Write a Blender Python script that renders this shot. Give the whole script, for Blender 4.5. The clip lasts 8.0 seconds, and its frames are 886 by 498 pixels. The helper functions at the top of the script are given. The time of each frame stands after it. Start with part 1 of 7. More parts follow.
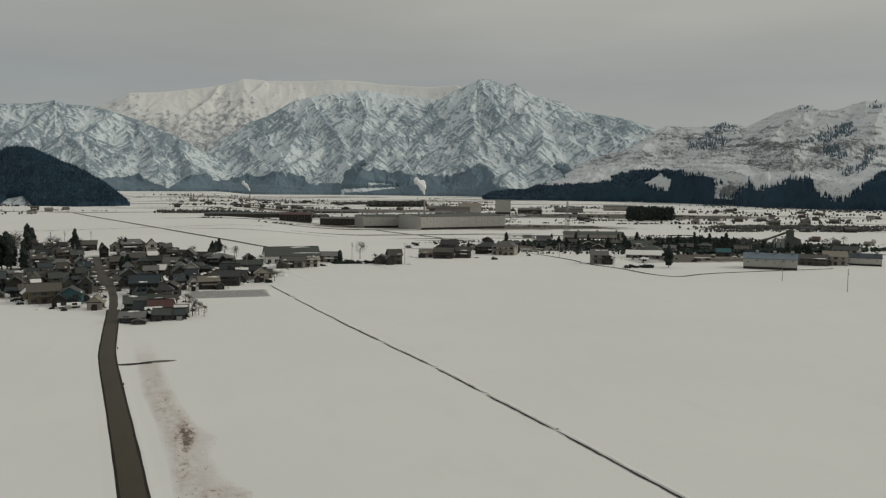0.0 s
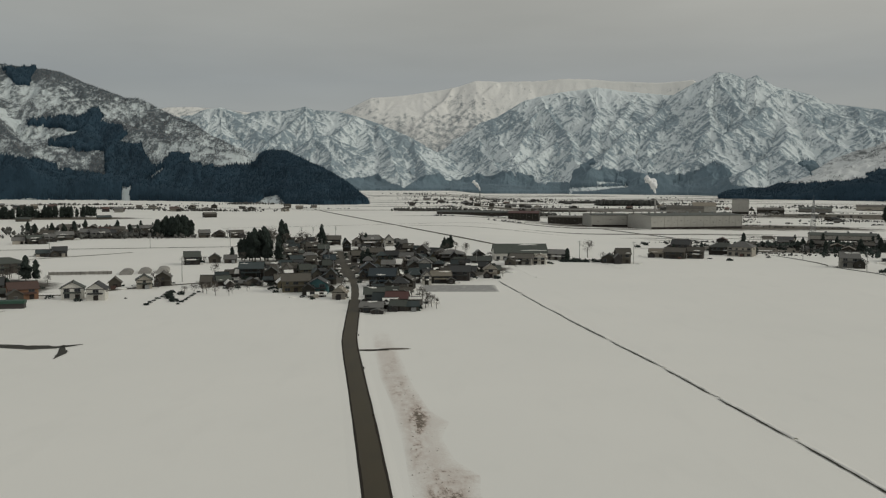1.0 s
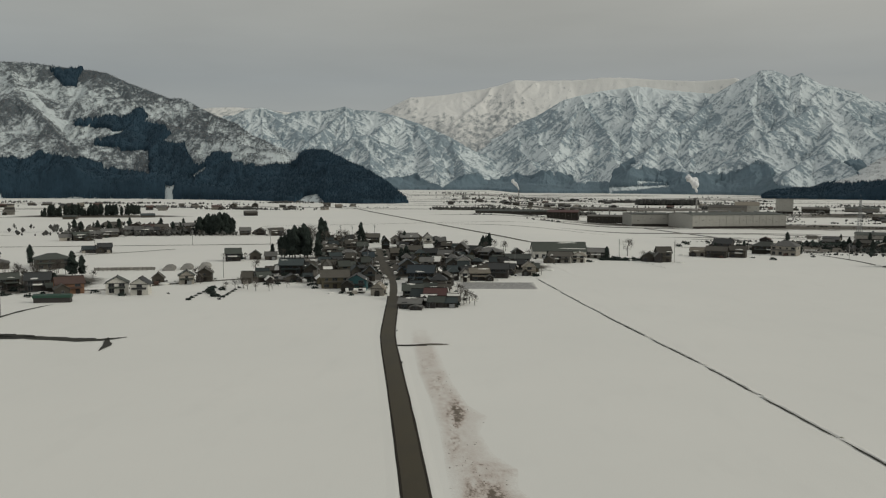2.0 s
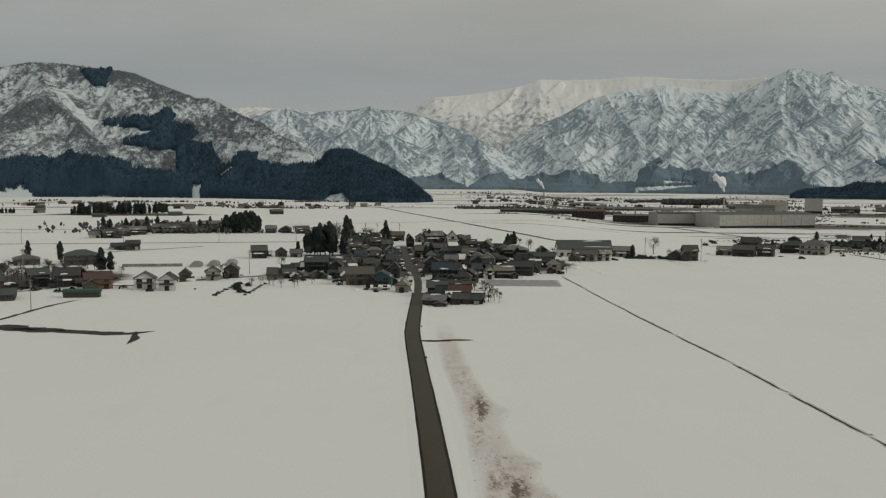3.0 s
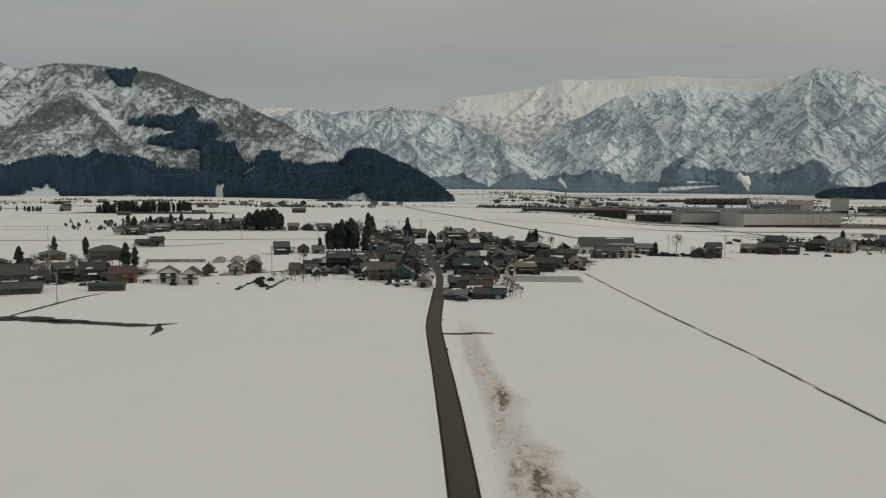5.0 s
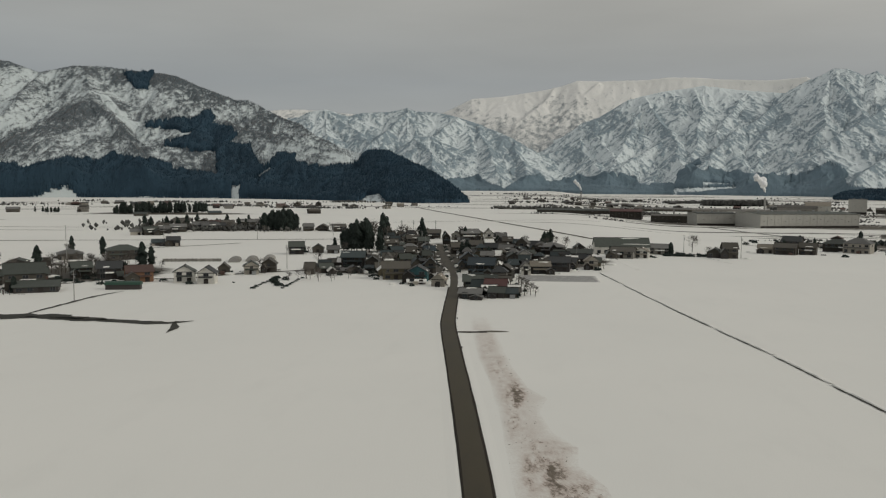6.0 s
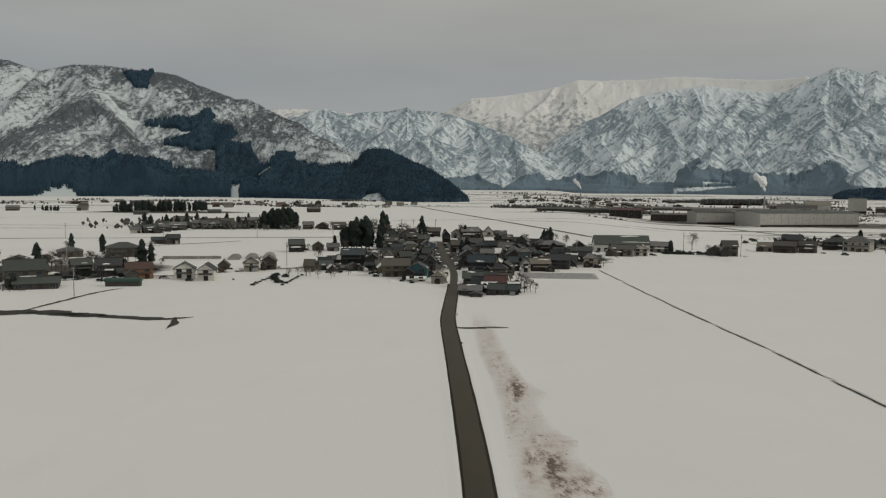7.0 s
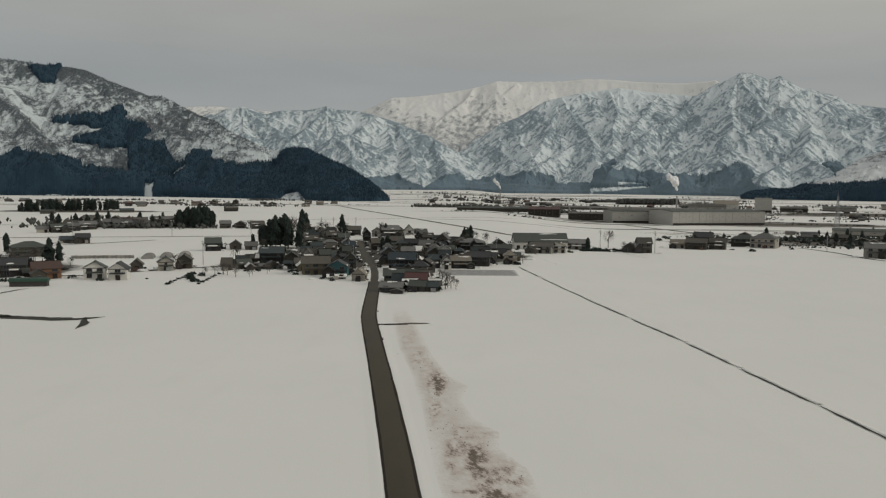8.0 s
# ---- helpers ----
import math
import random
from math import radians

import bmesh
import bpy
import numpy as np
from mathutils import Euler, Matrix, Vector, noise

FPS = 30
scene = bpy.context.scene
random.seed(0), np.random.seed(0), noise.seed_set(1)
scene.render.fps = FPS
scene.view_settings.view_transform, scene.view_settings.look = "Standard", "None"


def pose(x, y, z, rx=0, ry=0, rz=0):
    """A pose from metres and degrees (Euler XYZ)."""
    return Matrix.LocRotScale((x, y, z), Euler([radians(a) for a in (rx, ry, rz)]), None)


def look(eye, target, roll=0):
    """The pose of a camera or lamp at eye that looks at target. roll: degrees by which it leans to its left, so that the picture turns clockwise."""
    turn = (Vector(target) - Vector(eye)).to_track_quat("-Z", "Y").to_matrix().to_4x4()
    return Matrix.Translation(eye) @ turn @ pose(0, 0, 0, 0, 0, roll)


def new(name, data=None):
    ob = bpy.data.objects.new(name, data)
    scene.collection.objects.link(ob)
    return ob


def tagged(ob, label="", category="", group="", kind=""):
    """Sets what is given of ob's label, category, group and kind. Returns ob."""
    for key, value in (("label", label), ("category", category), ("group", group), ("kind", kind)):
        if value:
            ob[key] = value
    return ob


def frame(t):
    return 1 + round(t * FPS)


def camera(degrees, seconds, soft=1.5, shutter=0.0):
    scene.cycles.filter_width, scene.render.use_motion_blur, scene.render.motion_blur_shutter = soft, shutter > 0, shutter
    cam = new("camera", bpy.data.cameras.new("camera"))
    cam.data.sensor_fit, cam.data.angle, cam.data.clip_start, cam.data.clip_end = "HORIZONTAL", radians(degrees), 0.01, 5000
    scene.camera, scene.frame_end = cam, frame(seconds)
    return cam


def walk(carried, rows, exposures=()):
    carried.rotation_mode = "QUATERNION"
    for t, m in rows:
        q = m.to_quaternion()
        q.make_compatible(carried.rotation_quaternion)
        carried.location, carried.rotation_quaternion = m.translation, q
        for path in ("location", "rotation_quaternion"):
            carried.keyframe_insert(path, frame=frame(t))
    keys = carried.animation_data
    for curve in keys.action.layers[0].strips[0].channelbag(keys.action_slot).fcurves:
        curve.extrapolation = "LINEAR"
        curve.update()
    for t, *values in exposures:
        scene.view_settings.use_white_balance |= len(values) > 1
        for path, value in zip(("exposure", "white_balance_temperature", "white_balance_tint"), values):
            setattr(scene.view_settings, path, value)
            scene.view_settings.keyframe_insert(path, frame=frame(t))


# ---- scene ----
import itertools

cam = camera(54.9, 8.0, soft=1.25)
# seconds, eye x, y, z, yaw to the left, pitch, roll: a slow sink while the aircraft turns
PATH = [
    (0, 0.48, 2.22, 46.52, -15.23, -4.61, 0.52),
    (0.1, 0.42, 2.03, 46.44, -14.03, -4.63, 0.48),
    (0.2, 0.36, 1.84, 46.37, -12.63, -4.65, 0.44),
    (0.3, 0.30, 1.65, 46.30, -11.29, -4.66, 0.39),
    (0.4, 0.24, 1.45, 46.22, -9.68, -4.68, 0.35),
    (0.5, 0.18, 1.26, 46.15, -6.75, -4.69, 0.31),
    (0.6, 0.14, 1.01, 46.12, -5.55, -4.71, 0.29),
    (0.7, 0.11, 0.76, 46.09, -3.34, -4.72, 0.27),
    (0.8, 0.07, 0.50, 46.06, -2.26, -4.73, 0.24),
    (0.9, 0.04, 0.25, 46.03, -0.86, -4.75, 0.22),
    (1, 0.00, 0.00, 46.00, -0.01, -4.76, 0.20),
    (1.2, 0.00, -0.00, 45.79, 0.58, -4.76, 0.22),
    (1.5, 0.01, -0.01, 45.47, 0.40, -4.77, 0.24),
    (1.7, 0.00, 0.01, 45.25, 0.58, -4.78, 0.23),
    (1.8, 0.00, 0.02, 45.14, 1.15, -4.78, 0.23),
    (2, 0.00, 0.04, 44.91, 2.58, -4.79, 0.21),
    (2.2, 0.01, 0.03, 44.69, 3.86, -4.80, 0.22),
    (3.3, 0.03, -0.06, 43.47, 4.38, -4.82, 0.25),
    (3.5, 0.04, -0.08, 43.24, 4.56, -4.83, 0.25),
    (4, 0.03, -0.04, 42.61, 4.83, -4.82, 0.29),
    (4.5, -0.01, 0.01, 42.20, 5.22, -4.84, 0.27),
    (4.7, 0.01, -0.01, 42.02, 5.41, -4.82, 0.27),
    (5.8, 0.10, -0.12, 40.98, 6.49, -4.69, 0.27),
    (6, 0.11, -0.14, 40.79, 6.69, -4.67, 0.26),
    (6.5, 0.08, -0.16, 40.21, 7.17, -4.68, 0.27),
    (6.8, 0.07, -0.22, 39.98, 7.42, -4.69, 0.28),
    (7, 0.06, -0.25, 39.83, 6.67, -4.70, 0.29),
    (7.1, 0.05, -0.21, 39.72, 6.31, -4.69, 0.32),
    (7.2, 0.04, -0.17, 39.61, 5.78, -4.68, 0.35),
    (7.3, 0.03, -0.13, 39.50, 3.83, -4.67, 0.39),
    (7.4, 0.02, -0.09, 39.39, 2.66, -4.65, 0.42),
    (7.5, 0.01, -0.05, 39.27, 1.86, -4.64, 0.45),
    (7.7, 0.02, 0.00, 39.06, 1.78, -4.65, 0.45),
    (8, 0.04, 0.08, 38.74, 1.33, -4.67, 0.46),
]


def flight(x, y, z, yaw, pitch, roll):
    a, p = radians(yaw), radians(pitch)
    ahead = Vector((-math.sin(a) * math.cos(p), math.cos(a) * math.cos(p), math.sin(p)))
    return look((x, y, z), Vector((x, y, z)) + ahead, roll)


walk(cam, [(t, flight(*row)) for t, *row in PATH], exposures=[(0.0, -0.10, 6500, 6), (2.0, -0.09, 6500, 5.5), (4.5, -0.08, 6500, 6), (6.0, -0.07, 6500, 7.5), (8.0, -0.07, 6500, 7.5)])

# ---- sky and sun: a closed winter overcast, a little brighter and warmer to the right ----
SUN_AZ, SUN_EL = 96.0, 28.0


def make_world():
    world = bpy.data.worlds.new("overcast")
    scene.world = world
    world.use_nodes = True
    nt = world.node_tree
    nt.nodes.clear()
    N, L = nt.nodes.new, nt.links.new
    out, bg = N("ShaderNodeOutputWorld"), N("ShaderNodeBackground")
    tc, sep = N("ShaderNodeTexCoord"), N("ShaderNodeSeparateXYZ")
    L(tc.outputs["Generated"], sep.inputs[0])
    ramp = N("ShaderNodeValToRGB")
    e = ramp.color_ramp.elements
    e[0].position, e[0].color = 0.0, (0.270, 0.280, 0.282, 1)
    e[1].position, e[1].color = 1.0, (0.46, 0.46, 0.45, 1)
    for pos, col in ((0.06, (0.355, 0.364, 0.355)), (0.11, (0.325, 0.336, 0.334)), (0.17, (0.382, 0.380, 0.354)), (0.24, (0.425, 0.416, 0.374)), (0.45, (0.42, 0.42, 0.405))):
        k = e.new(pos)
        k.color = (*col, 1)
    L(sep.outputs["Z"], ramp.inputs[0])
    # cloud streaks, flattened towards the horizon
    mp = N("ShaderNodeMapping")
    mp.inputs["Scale"].default_value = (1.6, 1.6, 9.0)
    L(tc.outputs["Generated"], mp.inputs[0])
    nz = N("ShaderNodeTexNoise")
    nz.inputs["Scale"].default_value, nz.inputs["Detail"].default_value, nz.inputs["Roughness"].default_value = 1.7, 5.0, 0.5
    L(mp.outputs[0], nz.inputs["Vector"])
    mr = N("ShaderNodeMapRange")
    mr.inputs["From Min"].default_value, mr.inputs["From Max"].default_value = 0.3, 0.7
    mr.inputs["To Min"].default_value, mr.inputs["To Max"].default_value = 0.93, 1.07
    L(nz.outputs["Fac"], mr.inputs["Value"])
    # warm glow around the hidden sun
    sdir = Vector((math.sin(radians(SUN_AZ)) * math.cos(radians(SUN_EL)), math.cos(radians(SUN_AZ)) * math.cos(radians(SUN_EL)), math.sin(radians(SUN_EL))))
    dot = N("ShaderNodeVectorMath")
    dot.operation = "DOT_PRODUCT"
    dot.inputs[1].default_value = sdir
    L(tc.outputs["Generated"], dot.inputs[0])
    glow = N("ShaderNodeMapRange")
    glow.interpolation_type = "SMOOTHSTEP"
    glow.inputs["From Min"].default_value, glow.inputs["From Max"].default_value = 0.70, 1.0
    glow.inputs["To Max"].default_value = 0.5
    L(dot.outputs["Value"], glow.inputs["Value"])
    mul = N("ShaderNodeMix")
    mul.data_type, mul.blend_type = "RGBA", "MULTIPLY"
    mul.inputs["Factor"].default_value = 1.0
    # the cloud sheet thins towards the sun's side
    thin = N("ShaderNodeMapRange")
    thin.inputs["From Min"].default_value, thin.inputs["From Max"].default_value = -0.5, 0.4
    L(dot.outputs["Value"], thin.inputs["Value"])
    hue = N("ShaderNodeMix")
    hue.data_type = "RGBA"
    hue.inputs["A"].default_value, hue.inputs["B"].default_value = (0.925, 0.93, 0.97, 1), (1.085, 1.055, 1.06, 1)
    L(thin.outputs[0], hue.inputs["Factor"])
    both = N("ShaderNodeMix")
    both.data_type, both.blend_type = "RGBA", "MULTIPLY"
    both.inputs["Factor"].default_value = 1.0
    L(hue.outputs["Result"], both.inputs["A"])
    L(mr.outputs[0], both.inputs["B"])
    L(ramp.outputs[0], mul.inputs["A"])
    L(both.outputs["Result"], mul.inputs["B"])
    warm = N("ShaderNodeMix")
    warm.data_type = "RGBA"
    warm.inputs["B"].default_value = (0.52, 0.505, 0.455, 1)
    L(glow.outputs[0], warm.inputs["Factor"])
    L(mul.outputs["Result"], warm.inputs["A"])
    sky = N("ShaderNodeTexSky")
    sky.sky_type, sky.sun_disc = "NISHITA", False
    sky.sun_elevation, sky.sun_rotation = radians(SUN_EL), radians(SUN_AZ)
    scale = N("ShaderNodeMix")
    scale.data_type, scale.blend_type = "RGBA", "MULTIPLY"
    scale.inputs["Factor"].default_value = 1.0
    scale.inputs["B"].default_value = (0.08, 0.08, 0.08, 1)
    L(sky.outputs[0], scale.inputs["A"])
    mix = N("ShaderNodeMix")
    mix.data_type = "RGBA"
    mix.inputs["Factor"].default_value = 0.93
    L(scale.outputs["Result"], mix.inputs["A"])
    L(warm.outputs["Result"], mix.inputs["B"])
    L(mix.outputs["Result"], bg.inputs["Color"])
    bg.inputs["Strength"].default_value = 1.0
    L(bg.outputs[0], out.inputs[0])
    sun = new("sun", bpy.data.lights.new("sun", "SUN"))
    sun.data.energy, sun.data.angle, sun.data.color = 1.0, radians(14), (1.0, 0.95, 0.86)
    sun.matrix_world = look(sdir * 1000, (0, 0, 0))


make_world()

# ---- materials ----


class Nodes:
    """A small wrapper to write node materials in few lines."""

    def __init__(self, name):
        self.mat = bpy.data.materials.new(name)
        self.mat.use_nodes = True
        self.nt = self.mat.node_tree
        self.nt.nodes.clear()
        self.out = self.nt.nodes.new("ShaderNodeOutputMaterial")
        self.bsdf = self.nt.nodes.new("ShaderNodeBsdfPrincipled")
        self.nt.links.new(self.bsdf.outputs[0], self.out.inputs[0])
        self.geo = self.nt.nodes.new("ShaderNodeNewGeometry")

    def node(self, kind, **values):
        n = self.nt.nodes.new(kind)
        for key, value in values.items():
            n.inputs[key.replace("_", " ")].default_value = value
        return n

    def link(self, a, b):
        self.nt.links.new(a, b)

    def noise(self, scale, detail=4.0, rough=0.55, stretch=None, vector=None):
        n = self.node("ShaderNodeTexNoise", Scale=scale, Detail=detail, Roughness=rough)
        v = vector or self.geo.outputs["Position"]
        if stretch:
            m = self.node("ShaderNodeMapping", Scale=stretch)
            self.link(v, m.inputs[0])
            v = m.outputs[0]
        self.link(v, n.inputs["Vector"])
        return n.outputs["Fac"]

    def span(self, value, lo, hi, a=0.0, b=1.0):
        n = self.node("ShaderNodeMapRange", From_Min=lo, From_Max=hi, To_Min=a, To_Max=b)
        self.link(value, n.inputs["Value"])
        return n.outputs[0]

    def math(self, op, a, b):
        n = self.nt.nodes.new("ShaderNodeMath")
        n.operation = op
        for i, v in enumerate((a, b)):
            if isinstance(v, (int, float)):
                n.inputs[i].default_value = v
            else:
                self.link(v, n.inputs[i])
        return n.outputs[0]

    def mix(self, fac, a, b, blend="MIX"):
        n = self.nt.nodes.new("ShaderNodeMix")
        n.data_type, n.blend_type = "RGBA", blend
        for key, v in (("Factor", fac), ("A", a), ("B", b)):
            if isinstance(v, tuple):
                n.inputs[key].default_value = (*v, 1)
            elif isinstance(v, (int, float)):
                n.inputs[key].default_value = v
            else:
                self.link(v, n.inputs[key])
        return n.outputs["Result"]

    def attr(self, name):
        n = self.nt.nodes.new("ShaderNodeAttribute")
        n.attribute_name = name
        return n.outputs["Fac"]

    def finish(self, color, rough=0.8, bump=None, strength=0.3, distance=0.1, metal=0.0):
        if isinstance(color, tuple):
            self.bsdf.inputs["Base Color"].default_value = (*color, 1)
        else:
            self.link(color, self.bsdf.inputs["Base Color"])
        self.bsdf.inputs["Roughness"].default_value = rough
        self.bsdf.inputs["Metallic"].default_value = metal
        self.bsdf.inputs["Specular IOR Level"].default_value = 0.25
        if bump is not None:
            b = self.node("ShaderNodeBump", Strength=strength, Distance=distance)
            self.link(bump, b.inputs["Height"])
            self.link(b.outputs[0], self.bsdf.inputs["Normal"])
        return self.mat


def plain(name, color, rough=0.75, metal=0.0, vary=0.25, scale=1.5, stain=(0.5, 0.48, 0.45), dirt=0.3):
    """A weathered surface: fine grain, broad stains, and a shift of tone from object to object."""
    n = Nodes(name)
    fine, broad = n.noise(scale * 6, 5), n.noise(scale * 0.35, 3)
    info = n.nt.nodes.new("ShaderNodeObjectInfo")
    tone = n.span(info.outputs["Random"], 0, 1, 1 - vary, 1 + vary)
    grain = n.math("MULTIPLY", tone, n.span(fine, 0.3, 0.7, 0.85, 1.15))
    base = n.mix(1.0, color, grain, "MULTIPLY")
    worn = n.mix(1.0, base, stain, "MULTIPLY")
    col = n.mix(n.span(broad, 0.5, 0.75, 0.0, dirt), base, worn)
    return n.finish(col, rough, fine, 0.25, 0.05, metal)


SNOW = (0.812, 0.80, 0.752)


def snow_color(n):
    """Settled snow: broad drifts of tone, wind marks, fine grain."""
    broad, mid, fine = n.noise(0.012, 4), n.noise(0.12, 4, stretch=(1.0, 0.35, 1.0)), n.noise(3.0, 3)
    col = n.mix(n.span(broad, 0.35, 0.7), SNOW, (0.778, 0.77, 0.725))
    col = n.mix(n.span(mid, 0.55, 0.8, 0.0, 0.35), col, (0.73, 0.722, 0.68))
    return col, mid, fine


def snow_material(name="snow"):
    n = Nodes(name)
    col, mid, fine = snow_color(n)
    return n.finish(col, 0.85, n.math("ADD", n.math("MULTIPLY", mid, 3.0), fine), 0.25, 0.12)


def blended_material(name, ground, lo, hi, scale, wet=0.8):
    """Bare or dirty ground that breaks up into the snow towards its edge (attribute edge: 1 inside, 0 at the rim)."""
    n = Nodes(name)
    edge = n.attr("edge")
    big, small = n.noise(scale, 5, 0.6, stretch=(1.0, 0.5, 1.0)), n.noise(scale * 9, 4, 0.65)
    field = n.math("ADD", n.math("ADD", n.math("MULTIPLY", big, 0.9), n.math("MULTIPLY", small, 0.35)), n.math("MULTIPLY", edge, 0.9))
    mask = n.span(field, lo, hi)
    tone = n.mix(n.span(small, 0.3, 0.7), ground, tuple(c * 0.55 for c in ground))
    col = n.mix(mask, snow_color(n)[0], tone)
    return n.finish(col, wet, n.math("ADD", big, small), 0.4, 0.15)


def mud_material():
    """Trampled verge: attribute edge turns clean snow into a pale brown stain, then into ruts and torn clods of soil."""
    n = Nodes("muddy_snow")
    edge = n.attr("edge")
    mid, small = n.noise(0.7, 5, 0.7), n.noise(2.6, 5, 0.75)
    rough = n.math("ADD", n.math("MULTIPLY", n.math("SUBTRACT", mid, 0.5), 0.5), n.math("MULTIPLY", n.math("SUBTRACT", small, 0.5), 1.2))
    stain = n.span(n.math("ADD", edge, n.math("MULTIPLY", rough, 0.5)), 0.08, 0.62, 0.0, 0.75)
    dark = n.span(n.math("ADD", edge, rough), 0.56, 0.82, 0.0, 0.9)
    white = n.span(n.math("SUBTRACT", small, n.math("MULTIPLY", edge, 0.1)), 0.60, 0.72, 0.0, 0.7)
    snow = snow_color(n)[0]
    col = n.mix(stain, snow, (0.45, 0.355, 0.30))
    col = n.mix(dark, col, n.mix(n.span(small, 0.35, 0.65), (0.075, 0.060, 0.042), (0.17, 0.14, 0.105)))
    col = n.mix(white, col, snow)
    return n.finish(col, 0.85, n.math("ADD", mid, small), 0.5, 0.12)


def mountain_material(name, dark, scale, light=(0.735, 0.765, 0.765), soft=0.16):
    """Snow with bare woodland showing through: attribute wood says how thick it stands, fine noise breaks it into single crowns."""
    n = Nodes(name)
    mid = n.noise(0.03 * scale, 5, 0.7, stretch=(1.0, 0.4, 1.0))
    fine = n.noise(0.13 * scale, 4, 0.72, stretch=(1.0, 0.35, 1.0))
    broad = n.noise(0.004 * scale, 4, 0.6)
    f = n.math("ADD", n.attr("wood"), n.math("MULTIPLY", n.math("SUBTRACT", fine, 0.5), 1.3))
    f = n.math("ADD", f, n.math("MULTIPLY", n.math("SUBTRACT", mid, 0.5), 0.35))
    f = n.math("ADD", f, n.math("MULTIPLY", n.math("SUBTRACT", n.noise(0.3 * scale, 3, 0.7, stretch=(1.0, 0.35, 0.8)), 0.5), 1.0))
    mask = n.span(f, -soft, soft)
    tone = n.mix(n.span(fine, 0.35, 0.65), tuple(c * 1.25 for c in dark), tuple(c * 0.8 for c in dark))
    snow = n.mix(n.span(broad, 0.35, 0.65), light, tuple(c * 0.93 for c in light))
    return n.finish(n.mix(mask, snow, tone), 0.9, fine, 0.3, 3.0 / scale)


def forest_material(name, color):
    """Closed far conifer canopy: crowns a shade apart, broad drifts of tone."""
    n = Nodes(name)
    crown, stand = n.noise(0.22, 3, 0.6), n.noise(0.01, 3)
    tone = n.math("MULTIPLY", n.span(crown, 0.3, 0.7, 0.9, 1.1), n.span(stand, 0.35, 0.65, 0.88, 1.12))
    return n.finish(n.mix(1.0, color, tone, "MULTIPLY"), 0.95)


def foliage_material(name, color, vary=0.4):
    n = Nodes(name)
    rnd = n.geo.outputs["Random Per Island"]
    tone = n.mix(1.0, color, n.span(rnd, 0, 1, 1 - vary, 1 + vary), "MULTIPLY")
    frost = n.mix(n.span(n.noise(0.8, 4), 0.62, 0.8, 0.0, 0.15), tone, (0.35, 0.36, 0.36))
    return n.finish(frost, 0.85)


def asphalt_material():
    n = Nodes("asphalt")
    a, b, c = n.noise(12, 4), n.noise(0.25, 4, stretch=(1, 0.25, 1)), n.noise(1.5, 4)
    col = n.mix(n.span(a, 0.3, 0.7), (0.047, 0.038, 0.020), (0.064, 0.051, 0.028))
    col = n.mix(n.span(b, 0.45, 0.75, 0, 0.6), col, (0.034, 0.030, 0.020))
    col = n.mix(n.span(c, 0.64, 0.75, 0, 0.35), col, (0.10, 0.092, 0.082))
    return n.finish(col, 0.6, a, 0.3, 0.02)


